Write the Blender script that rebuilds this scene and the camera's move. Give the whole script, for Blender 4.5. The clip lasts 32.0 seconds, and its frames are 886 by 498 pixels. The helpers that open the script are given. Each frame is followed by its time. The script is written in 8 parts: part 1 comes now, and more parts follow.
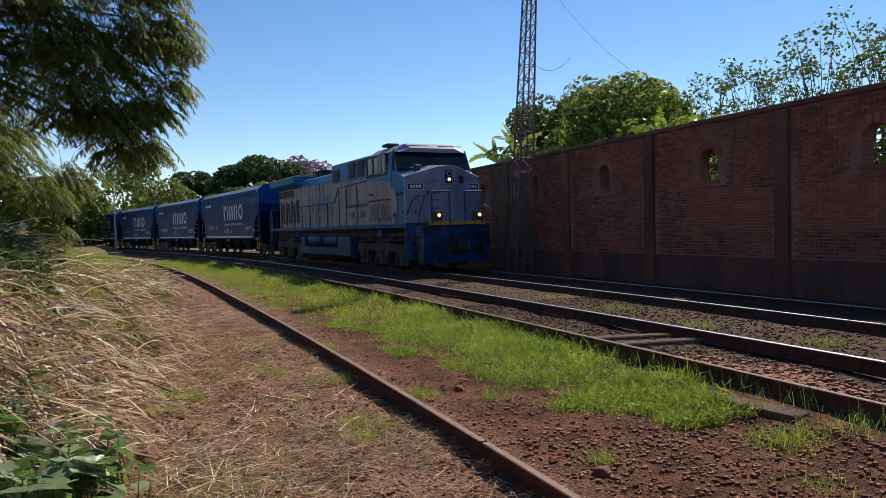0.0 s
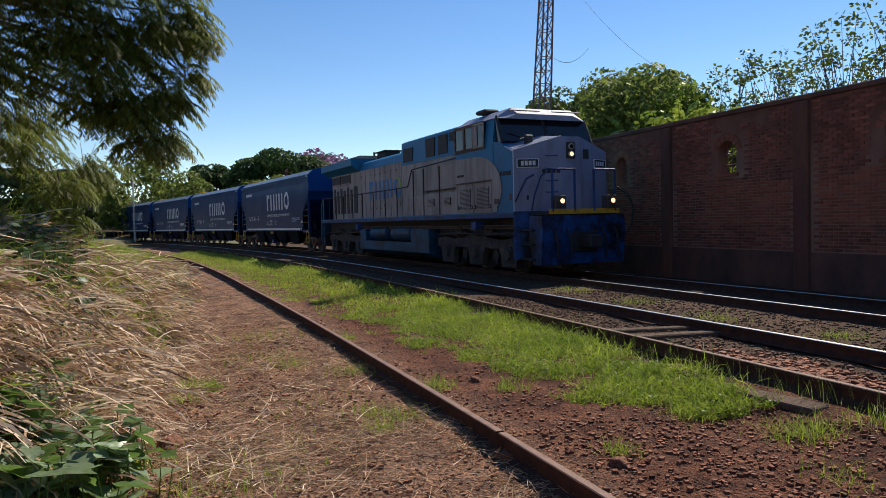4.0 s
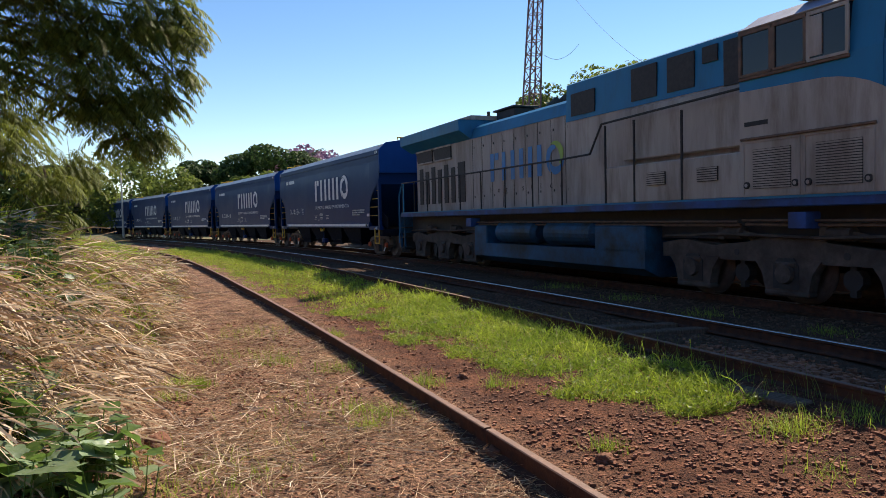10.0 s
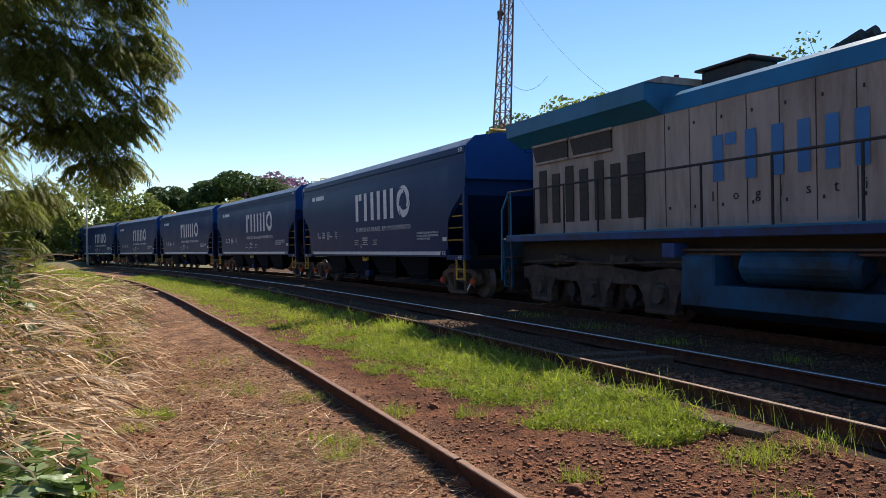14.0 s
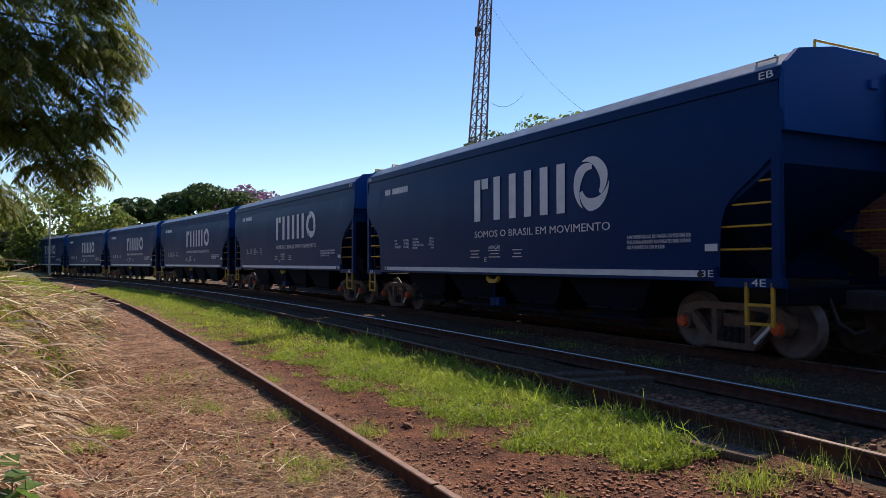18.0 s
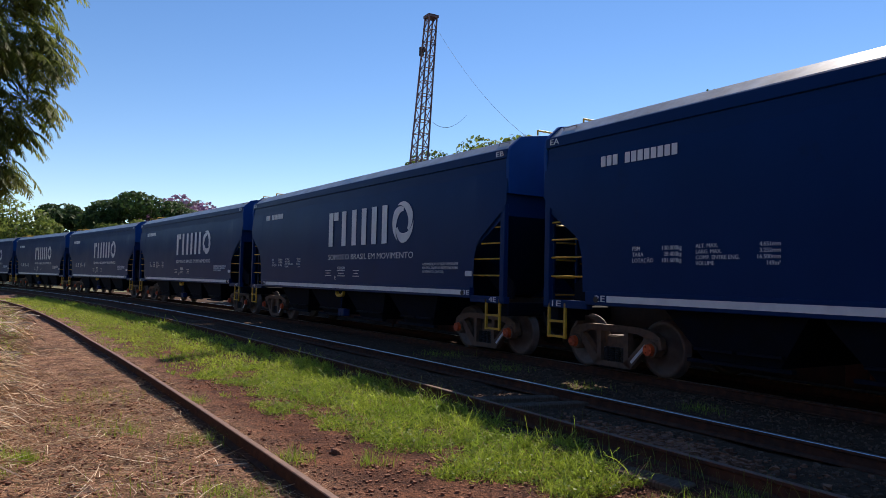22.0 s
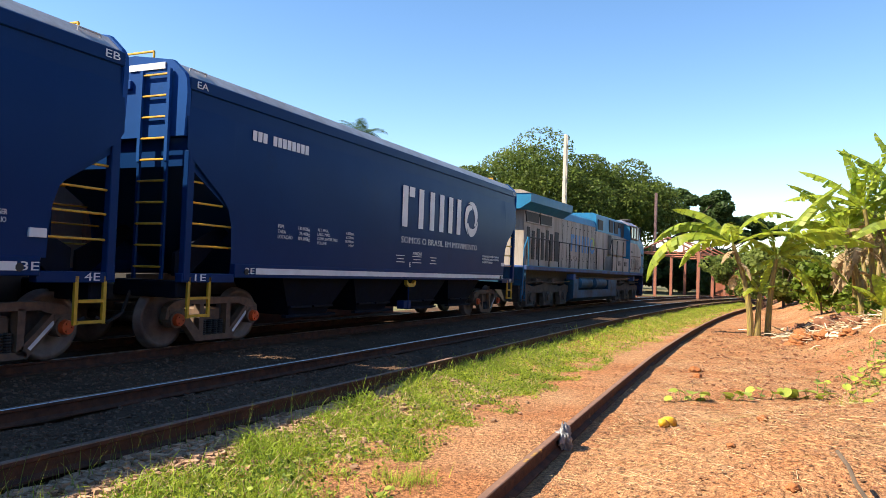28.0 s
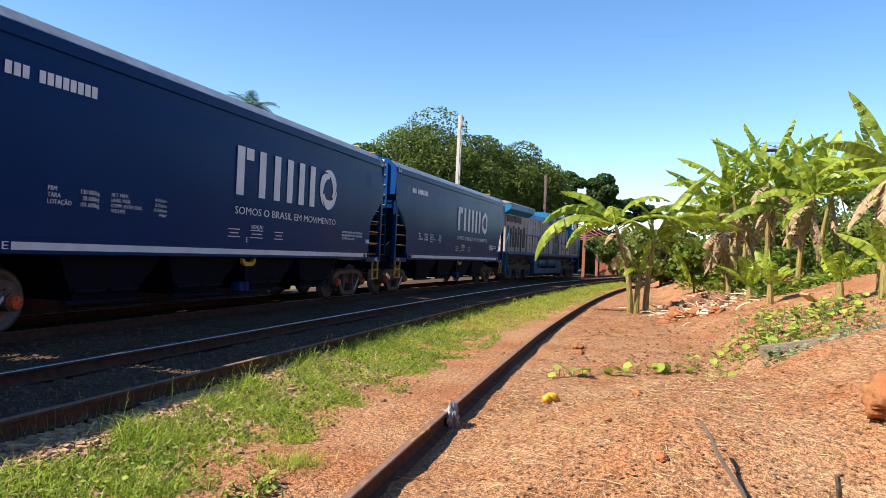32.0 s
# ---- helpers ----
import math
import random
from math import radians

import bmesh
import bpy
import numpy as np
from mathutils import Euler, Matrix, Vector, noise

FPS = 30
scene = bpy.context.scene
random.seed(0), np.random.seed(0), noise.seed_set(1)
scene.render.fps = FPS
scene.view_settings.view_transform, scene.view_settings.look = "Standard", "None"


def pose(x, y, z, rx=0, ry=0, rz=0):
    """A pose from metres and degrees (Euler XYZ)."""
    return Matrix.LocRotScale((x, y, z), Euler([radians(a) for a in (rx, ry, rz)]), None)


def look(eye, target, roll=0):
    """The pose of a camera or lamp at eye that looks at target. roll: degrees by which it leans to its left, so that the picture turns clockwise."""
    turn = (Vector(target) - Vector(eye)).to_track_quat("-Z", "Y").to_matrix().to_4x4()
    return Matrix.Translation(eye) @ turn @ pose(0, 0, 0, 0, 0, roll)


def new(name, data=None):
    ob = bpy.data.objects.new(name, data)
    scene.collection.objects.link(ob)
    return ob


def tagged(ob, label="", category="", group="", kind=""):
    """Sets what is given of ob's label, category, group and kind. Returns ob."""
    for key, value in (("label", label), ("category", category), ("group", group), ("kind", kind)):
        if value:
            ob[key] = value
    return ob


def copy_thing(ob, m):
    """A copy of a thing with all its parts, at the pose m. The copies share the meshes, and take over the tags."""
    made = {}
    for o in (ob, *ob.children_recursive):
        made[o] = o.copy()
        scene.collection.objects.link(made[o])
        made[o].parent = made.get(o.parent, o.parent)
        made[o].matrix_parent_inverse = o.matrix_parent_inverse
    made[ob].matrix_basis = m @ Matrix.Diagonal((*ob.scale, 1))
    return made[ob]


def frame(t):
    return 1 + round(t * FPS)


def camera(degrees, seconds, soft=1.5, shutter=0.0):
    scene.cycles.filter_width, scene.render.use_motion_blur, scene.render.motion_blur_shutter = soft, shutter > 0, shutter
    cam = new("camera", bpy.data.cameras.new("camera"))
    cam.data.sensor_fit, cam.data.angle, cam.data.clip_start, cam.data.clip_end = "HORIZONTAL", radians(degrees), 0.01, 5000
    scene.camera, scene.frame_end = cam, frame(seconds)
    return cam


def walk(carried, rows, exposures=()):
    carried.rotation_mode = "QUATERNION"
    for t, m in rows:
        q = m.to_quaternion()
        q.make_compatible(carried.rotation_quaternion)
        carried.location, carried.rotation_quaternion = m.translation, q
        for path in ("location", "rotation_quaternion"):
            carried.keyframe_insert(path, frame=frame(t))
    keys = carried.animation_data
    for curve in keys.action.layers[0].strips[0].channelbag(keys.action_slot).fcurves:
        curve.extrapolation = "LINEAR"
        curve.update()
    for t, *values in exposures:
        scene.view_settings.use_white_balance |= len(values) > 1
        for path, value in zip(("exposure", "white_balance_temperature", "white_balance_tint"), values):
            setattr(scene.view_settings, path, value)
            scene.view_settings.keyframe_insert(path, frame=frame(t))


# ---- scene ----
cam = camera(62.83, 32.0, soft=0.55)

# seconds, eye x y z, tilt, turn, lean
PATH = [
    (0.0, 0.197, -0.325, 1.506, 88.31, 68.29, -1.51), (0.5, 0.199, -0.327, 1.503, 88.64, 68.82, -1.24), (1.0, 0.201, -0.33, 1.501, 88.34, 70.05, -2.71),
    (1.5, 0.204, -0.333, 1.498, 87.91, 70.59, -2.51), (2.0, 0.206, -0.336, 1.495, 88.29, 69.71, -1.83), (2.5, 0.209, -0.338, 1.493, 88.4, 69.59, -1.51),
    (3.0, 0.211, -0.341, 1.49, 88.12, 69.47, -1.63), (3.5, 0.214, -0.343, 1.49, 87.86, 69.39, -1.56), (5.5, 0.224, -0.353, 1.493, 87.92, 70.14, -0.99),
    (6.0, 0.226, -0.355, 1.493, 88.21, 70.19, -1.28), (6.5, 0.226, -0.352, 1.494, 88.2, 69.37, -1.26), (7.0, 0.225, -0.35, 1.495, 88.34, 69.44, -1.59),
    (7.5, 0.225, -0.347, 1.496, 87.83, 69.28, -1.7), (8.0, 0.224, -0.344, 1.497, 87.11, 68.83, -1.59), (8.5, 0.224, -0.341, 1.497, 87.22, 69.14, -1.46),
    (9.0, 0.223, -0.338, 1.498, 87.26, 69.72, -1.42), (9.5, 0.228, -0.333, 1.498, 87.52, 69.4, -1.44), (10.0, 0.232, -0.327, 1.497, 87.49, 68.8, -1.38),
    (10.5, 0.237, -0.321, 1.497, 87.46, 67.93, -1.66), (11.0, 0.242, -0.316, 1.496, 87.26, 66.73, -1.47), (11.5, 0.236, -0.315, 1.496, 87.06, 66.46, -1.56),
    (12.0, 0.231, -0.315, 1.496, 87.04, 67.0, -1.6), (12.5, 0.226, -0.315, 1.496, 86.88, 67.5, -1.55), (13.0, 0.22, -0.315, 1.496, 87.21, 67.65, -1.04),
    (13.5, 0.222, -0.321, 1.501, 88.19, 66.72, -0.88), (14.0, 0.224, -0.326, 1.505, 89.64, 66.42, -1.13), (14.5, 0.227, -0.332, 1.51, 89.07, 66.71, -1.67),
    (16.5, -0.049, -0.273, 1.447, 90.36, 64.37, -0.5), (17.0, -0.118, -0.258, 1.431, 90.28, 64.27, -0.81), (17.5, -0.122, -0.252, 1.436, 90.34, 64.34, -0.24),
    (18.0, -0.126, -0.246, 1.441, 91.03, 64.12, -0.1), (18.5, -0.13, -0.24, 1.446, 91.16, 63.09, 0.1), (19.0, -0.134, -0.233, 1.451, 91.36, 61.11, 0.34),
    (19.5, -0.138, -0.24, 1.449, 90.92, 61.51, 0.37), (20.0, -0.143, -0.246, 1.447, 91.29, 63.01, 0.66), (20.5, -0.147, -0.252, 1.444, 91.73, 63.74, 0.93),
    (21.0, -0.158, -0.226, 1.461, 91.61, 63.25, 0.97), (21.5, -0.169, -0.2, 1.479, 92.1, 63.32, 1.18), (22.0, -0.18, -0.174, 1.496, 92.48, 59.36, 1.39),
    (22.5, -0.209, -0.092, 1.483, 94.1, 51.56, 1.17), (23.0, -0.232, -0.015, 1.473, 95.37, 36.76, 1.54), (23.5, -0.19, 0.053, 1.511, 94.54, 16.35, 0.37),
    (24.0, -0.124, 0.182, 1.444, 94.09, -0.87, 2.98), (24.5, -0.083, 0.262, 1.425, 93.04, -14.39, 3.43), (26.5, 0.008, 0.454, 1.492, 93.37, -46.72, 2.21),
    (27.0, -0.03, 0.47, 1.454, 93.28, -55.93, 0.74), (27.5, 0.01, 0.536, 1.432, 94.22, -64.01, 2.3), (28.0, 0.015, 0.504, 1.367, 91.76, -67.14, 2.05),
    (28.5, 0.023, 0.49, 1.379, 89.95, -70.59, 1.82), (29.0, 0.031, 0.476, 1.391, 89.93, -72.3, 2.72), (29.5, 0.046, 0.491, 1.388, 89.71, -74.06, 2.98),
    (30.0, 0.06, 0.507, 1.386, 89.46, -74.25, 2.89), (30.5, 0.056, 0.5, 1.387, 89.74, -74.41, 2.9), (31.0, 0.052, 0.493, 1.387, 89.78, -74.95, 3.05),
    (31.5, 0.048, 0.486, 1.388, 90.21, -75.24, 3.22), (32.0, 0.045, 0.479, 1.389, 90.38, -75.56, 2.49),
]
# how far the first wagon's middle has gone along the track
RUN = [(0, -53.0), (3, -48.05), (6, -42.58), (9, -36.60), (11, -32.22), (13, -27.50), (14.5, -23.85), (17, -17.47), (19, -11.93), (20.5, -7.59), (22, -3.11), (23, -0.07), (24, 2.97), (26.5, 10.93), (28, 16.15), (30, 23.22), (32, 30.25)]
BEND = [(-110, 0.00225), (-70, 0.00210), (-40, 0.00387), (-15, 0.00259), (10, 0.00148), (35, 0.00348), (70, 0.00348)]
TRACK_Y = 9.931


def eye_pose(x, y, z, tilt, turn, lean):
    """The eye at x y z: tilt 90 is level, turn 0 looks along +y, lean is the roll."""
    return pose(x, y, z, 0, 0, turn) @ pose(0, 0, 0, tilt, 0, 0) @ pose(0, 0, 0, 0, 0, lean)


EXPOSURES = [(0, 0.2, 6900, 10), (4, 0.2, 6900, 10), (8, 0.38, 7200, 10), (12, 0.72, 7600, 11), (14, 0.58, 7500, 10), (17, 0.45, 7200, 12), (19, 0.38, 7100, 14), (21, 0.3, 7000, 14), (22.5, 0.25, 6900, 14), (23.4, 1.5, 7300, 10), (24, 2.35, 8200, 12),
             (25.5, 2.35, 8200, 12), (26.5, 1.8, 7900, 10), (27.2, 1.55, 7900, 8), (28, 1.28, 7800, 8), (29.5, 1.08, 7300, 8), (32, 1.02, 7000, 8)]
walk(cam, [(t, eye_pose(*row)) for t, *row in PATH], EXPOSURES)

# ---- world and sun ----
SUN_AZ, SUN_EL = -34.0, 44.0          # the sun's bearing from +y towards +x, its height
world = bpy.data.worlds.new("sky")
scene.world = world
world.use_nodes = True
wn = world.node_tree.nodes
sky = wn.new("ShaderNodeTexSky")
sky.sky_type = "NISHITA"
sky.sun_disc = False
sky.sun_elevation = radians(SUN_EL)
sky.sun_rotation = radians(SUN_AZ)
sky.altitude = 500
sky.air_density, sky.dust_density, sky.ozone_density = 0.9, 0.0, 1.6
wn["Background"].inputs["Strength"].default_value = 0.125
clear = wn.new("ShaderNodeHueSaturation")          # the deep blue of a dry clear day
clear.inputs["Saturation"].default_value = 1.24
clear.inputs["Hue"].default_value = 0.505
world.node_tree.links.new(sky.outputs["Color"], clear.inputs["Color"])
world.node_tree.links.new(clear.outputs["Color"], wn["Background"].inputs["Color"])
sun = new("sun", bpy.data.lights.new("sun", "SUN"))
sun.data.energy, sun.data.angle, sun.data.color = 5.0, radians(0.53), (1.0, 0.95, 0.86)
SUN_WAY = Vector((math.sin(radians(SUN_AZ)) * math.cos(radians(SUN_EL)), math.cos(radians(SUN_AZ)) * math.cos(radians(SUN_EL)), math.sin(radians(SUN_EL))))
sun.matrix_world = look(SUN_WAY * 100, (0, 0, 0))


# ---- materials ----
def mat(name, base, other=None, scale=3.0, rough=0.6, spread=0.1, metal=0.0, bump=0.0, bump_scale=40.0, dirt=None, dirt_scale=1.2, dirt_amount=0.45,
        random_tint=0.0, island_tint=0.0, translucent=0.0, stretch=(1, 1, 1), specular=0.5):
    """A procedural surface: two tones mixed by fine noise, larger dirt, uneven gloss and fine relief."""
    m = bpy.data.materials.new(name)
    m.use_nodes = True
    nt = m.node_tree
    n, link = nt.nodes, nt.links.new
    shader = n["Principled BSDF"]
    coord = n.new("ShaderNodeTexCoord")
    mapping = n.new("ShaderNodeMapping")
    mapping.inputs["Scale"].default_value = stretch
    link(coord.outputs["Object"], mapping.inputs["Vector"])
    where = mapping.outputs["Vector"]

    def noise_at(s, detail=4.0, roughness=0.6):
        t = n.new("ShaderNodeTexNoise")
        t.inputs["Scale"].default_value, t.inputs["Detail"].default_value, t.inputs["Roughness"].default_value = s, detail, roughness
        link(where, t.inputs["Vector"])
        return t.outputs["Fac"]

    def ramp(fac, lo, hi):
        r = n.new("ShaderNodeMapRange")
        r.inputs["From Min"].default_value, r.inputs["From Max"].default_value = lo, hi
        link(fac, r.inputs["Value"])
        return r.outputs["Result"]

    def mix(fac, a, b):
        x = n.new("ShaderNodeMix")
        x.data_type = "RGBA"
        link(fac, x.inputs["Factor"])
        for value, socket in ((a, x.inputs[6]), (b, x.inputs[7])):
            if isinstance(value, tuple):
                socket.default_value = (*value, 1)
            else:
                link(value, socket)
        return x.outputs[2]

    other = other or tuple(c * 0.75 for c in base)
    colour = mix(ramp(noise_at(scale), 0.35, 0.65), base, other)
    if dirt:
        colour = mix(ramp(noise_at(dirt_scale, 6.0, 0.7), 1.0 - dirt_amount - 0.15, 1.0 - dirt_amount + 0.15), colour, dirt)
    for amount, node, socket in ((random_tint, "ShaderNodeObjectInfo", "Random"), (island_tint, "ShaderNodeNewGeometry", "Random Per Island")):
        if amount:
            hsv = n.new("ShaderNodeHueSaturation")
            src = n.new(node)
            r = n.new("ShaderNodeMapRange")
            r.inputs["To Min"].default_value, r.inputs["To Max"].default_value = 1 - amount, 1 + amount
            link(src.outputs[socket], r.inputs["Value"])
            link(r.outputs["Result"], hsv.inputs["Value"])
            link(colour, hsv.inputs["Color"])
            colour = hsv.outputs["Color"]
    link(colour, shader.inputs["Base Color"])
    r = n.new("ShaderNodeMapRange")
    r.inputs["To Min"].default_value, r.inputs["To Max"].default_value = max(0.03, rough - spread), min(1, rough + spread)
    link(noise_at(scale * 2.3), r.inputs["Value"])
    link(r.outputs["Result"], shader.inputs["Roughness"])
    shader.inputs["Metallic"].default_value = metal
    shader.inputs["Specular IOR Level"].default_value = specular
    if bump:
        b = n.new("ShaderNodeBump")
        b.inputs["Strength"].default_value, b.inputs["Distance"].default_value = bump, 0.02
        link(noise_at(bump_scale), b.inputs["Height"])
        link(b.outputs["Normal"], shader.inputs["Normal"])
    if translucent:
        tr = n.new("ShaderNodeBsdfTranslucent")
        link(colour, tr.inputs["Color"])
        mx = n.new("ShaderNodeMixShader")
        mx.inputs["Fac"].default_value = translucent
        link(shader.outputs["BSDF"], mx.inputs[1])
        link(tr.outputs["BSDF"], mx.inputs[2])
        link(mx.outputs["Shader"], n["Material Output"].inputs["Surface"])
    return m


def glow(name, colour, strength):
    m = bpy.data.materials.new(name)
    m.use_nodes = True
    s = m.node_tree.nodes["Principled BSDF"]
    s.inputs["Base Color"].default_value = (*colour, 1)
    s.inputs["Emission Color"].default_value = (*colour, 1)
    s.inputs["Emission Strength"].default_value = strength
    return m


def glass(name, tint, rough=0.06):
    m = bpy.data.materials.new(name)
    m.use_nodes = True
    s = m.node_tree.nodes["Principled BSDF"]
    s.inputs["Base Color"].default_value = (*tint, 1)
    s.inputs["Roughness"].default_value = rough
    s.inputs["Transmission Weight"].default_value = 0.1
    return m


def soil_material():
    """Red earth: brown loam on one stretch, its backlit darkness put into the colour, sandy orange clay further along,
    with pebbly relief.
    """
    m = mat("red_soil", (0.35, 0.147, 0.066), (0.25, 0.10, 0.045), 1.7, 0.95, 0.05, bump=1.0, bump_scale=26, dirt=(0.37, 0.21, 0.115), dirt_scale=0.55, dirt_amount=0.45, specular=0.15)
    nt = m.node_tree
    n, link = nt.nodes, nt.links.new
    shader = n["Principled BSDF"]
    old = shader.inputs["Base Color"].links[0].from_socket
    coord = n.new("ShaderNodeTexCoord")
    split = n.new("ShaderNodeSeparateXYZ")
    link(coord.outputs["Object"], split.inputs[0])
    # Left stretch: browner loam, also darkened to carry the view toward the sun.
    where = n.new("ShaderNodeMapRange")
    where.inputs["From Min"].default_value, where.inputs["From Max"].default_value = -1.0, 4.0
    link(split.outputs["X"], where.inputs["Value"])
    loam = n.new("ShaderNodeTexNoise")
    loam.inputs["Scale"].default_value, loam.inputs["Detail"].default_value = 3.0, 8.0
    link(coord.outputs["Object"], loam.inputs["Vector"])
    ramp = n.new("ShaderNodeValToRGB")
    ramp.color_ramp.elements[0].position, ramp.color_ramp.elements[0].color = 0.36, (0.11, 0.053, 0.035, 1)
    ramp.color_ramp.elements[1].position, ramp.color_ramp.elements[1].color = 0.62, (0.27, 0.145, 0.088, 1)
    link(loam.outputs["Fac"], ramp.inputs["Fac"])
    mix = n.new("ShaderNodeMix")
    mix.data_type = "RGBA"
    link(where.outputs["Result"], mix.inputs["Factor"])
    link(ramp.outputs["Color"], mix.inputs[6])
    link(old, mix.inputs[7])
    # crumbs: pale and dark specks of two sizes
    colour = mix.outputs[2]
    for size, low, high in ((24.0, 0.5, 1.55), (70.0, 0.45, 1.65)):
        crumb = n.new("ShaderNodeTexNoise")
        crumb.inputs["Scale"].default_value, crumb.inputs["Detail"].default_value, crumb.inputs["Roughness"].default_value = size, 3.0, 0.7
        link(coord.outputs["Object"], crumb.inputs["Vector"])
        level = n.new("ShaderNodeMapRange")
        level.inputs["From Min"].default_value, level.inputs["From Max"].default_value = 0.34, 0.66
        level.inputs["To Min"].default_value, level.inputs["To Max"].default_value = low, high
        link(crumb.outputs["Fac"], level.inputs["Value"])
        speck = n.new("ShaderNodeHueSaturation")
        link(level.outputs["Result"], speck.inputs["Value"])
        link(colour, speck.inputs["Color"])
        colour = speck.outputs["Color"]
    # freshly dug dark loam between the old rail and the grass
    dug = n.new("ShaderNodeMapRange")
    dug.inputs["From Min"].default_value, dug.inputs["From Max"].default_value = 1.75, 2.45
    wob = n.new("ShaderNodeMath")
    wob.operation = "MULTIPLY_ADD"
    wob.inputs[1].default_value = 1.2
    link(loam.outputs["Fac"], wob.inputs[0])
    link(split.outputs["Y"], wob.inputs[2])
    link(wob.outputs[0], dug.inputs["Value"])
    dug.inputs["From Min"].default_value, dug.inputs["From Max"].default_value = 2.5, 3.2
    side = n.new("ShaderNodeMapRange")
    side.inputs["From Min"].default_value, side.inputs["From Max"].default_value = 1.0, -1.5
    link(split.outputs["X"], side.inputs["Value"])
    both = n.new("ShaderNodeMath")
    both.operation = "MULTIPLY"
    link(dug.outputs["Result"], both.inputs[0])
    link(side.outputs["Result"], both.inputs[1])
    damp = n.new("ShaderNodeMix")
    damp.data_type = "RGBA"
    damp.blend_type = "MULTIPLY"
    link(both.outputs[0], damp.inputs["Factor"])
    link(colour, damp.inputs[6])
    damp.inputs[7].default_value = (0.52, 0.38, 0.34, 1)
    link(damp.outputs[2], shader.inputs["Base Color"])
    return m


SOIL = soil_material()
SOIL.node_tree.nodes["Bump"].inputs["Distance"].default_value = 0.05
BALLAST = mat("ballast_brown_soil", (0.092, 0.055, 0.037), (0.05, 0.032, 0.023), 6, 0.95, 0.05, bump=1.0, bump_scale=30, dirt=(0.11, 0.065, 0.042), dirt_scale=0.8, specular=0.08)
RUST = mat("rusty_rail_steel", (0.11, 0.05, 0.032), (0.06, 0.032, 0.025), 9, 0.8, 0.12, bump=0.4, bump_scale=60, specular=0.12)
RAIL_TOP = mat("polished_rail_top", (0.82, 0.78, 0.74), (0.68, 0.64, 0.6), 8, 0.30, 0.08, metal=1.0)
# Siding rail's head in a lighter rust: its sunlit top put into colour.
RAIL_OLD = mat("sunlit_rusty_rail_head", (0.24, 0.125, 0.08), (0.16, 0.085, 0.06), 8, 0.75, 0.1, bump=0.3)
RAIL_WORN = mat("worn_brown_rail_top", (0.24, 0.14, 0.10), (0.15, 0.09, 0.065), 8, 0.7, 0.1, specular=0.2)
SLEEPER = mat("weathered_sleeper_wood", (0.17, 0.12, 0.09), (0.09, 0.06, 0.045), 7, 0.9, 0.08, bump=0.6, bump_scale=20, stretch=(8, 1, 1), specular=0.05)
NAVY = mat("navy_wagon_paint", (0.0015, 0.024, 0.098), (0.002, 0.028, 0.112), 0.6, 0.36, 0.07, bump=0.05, bump_scale=2.0, dirt=(0.010, 0.018, 0.05), dirt_scale=0.8, dirt_amount=0.25, specular=0.07)
# Lighter copy of the wagon navy: sunlight on the ends put into colour.
NAVY_SUNLIT = mat("sunlit_navy_end_paint", (0.002, 0.06, 0.235), (0.002, 0.05, 0.20), 1.0, 0.5, 0.1, dirt=(0.01, 0.05, 0.14), dirt_scale=2, dirt_amount=0.25, specular=0.1)
ROOF = mat("grey_wagon_roof", (0.42, 0.43, 0.45), (0.34, 0.34, 0.36), 3, 0.42, 0.1, metal=0.3, dirt=(0.25, 0.22, 0.20), dirt_scale=2)
WHITE = mat("white_marking_paint", (0.72, 0.73, 0.74), (0.62, 0.63, 0.65), 4, 0.5)
YELLOW = mat("yellow_safety_paint", (0.66, 0.36, 0.02), (0.5, 0.27, 0.02), 6, 0.55, dirt=(0.22, 0.13, 0.04), dirt_scale=5, dirt_amount=0.3)
ORANGE = mat("orange_bearing_cap", (0.72, 0.10, 0.02), (0.5, 0.07, 0.02), 9, 0.5)
BOGIE = mat("dusty_bogie_steel", (0.17, 0.10, 0.065), (0.09, 0.06, 0.045), 7, 0.8, 0.1, bump=0.3)
WHEEL = mat("dark_wheel_steel", (0.17, 0.135, 0.115), (0.10, 0.08, 0.07), 5, 0.6, 0.1, metal=0.4, bump=0.2)
# Wagon navy darkened to near black: shade under the body put into colour.
NAVY_SHADE = mat("shaded_navy_underside", (0.004, 0.008, 0.02), (0.006, 0.007, 0.012), 3, 0.7, 0.1, specular=0.1)
BLACK = mat("black_grime", (0.02, 0.02, 0.022), (0.035, 0.03, 0.028), 5, 0.75, 0.1)
LOCO_BLUE = mat("sky_blue_loco_paint", (0.011, 0.17, 0.33), (0.014, 0.14, 0.27), 1.5, 0.45, 0.1, dirt=(0.03, 0.11, 0.17), dirt_scale=1.3, dirt_amount=0.36, specular=0.2, bump=0.05, bump_scale=10, stretch=(1, 1, 0.35))
TANK_BLUE = mat("grimy_blue_tank_paint", (0.010, 0.11, 0.23), (0.010, 0.08, 0.17), 1.5, 0.55, 0.1, dirt=(0.02, 0.028, 0.032), dirt_scale=1.1, dirt_amount=0.5, specular=0.2)
EMBLEM_BLUE = mat("emblem_blue_paint", (0.012, 0.17, 0.42), (0.012, 0.14, 0.36), 2, 0.5)
LOCO_DEEP = mat("deep_blue_loco_pilot", (0.010, 0.12, 0.42), (0.008, 0.08, 0.30), 2, 0.5, 0.1, dirt=(0.014, 0.014, 0.016), dirt_scale=1.3, dirt_amount=0.56, specular=0.2)
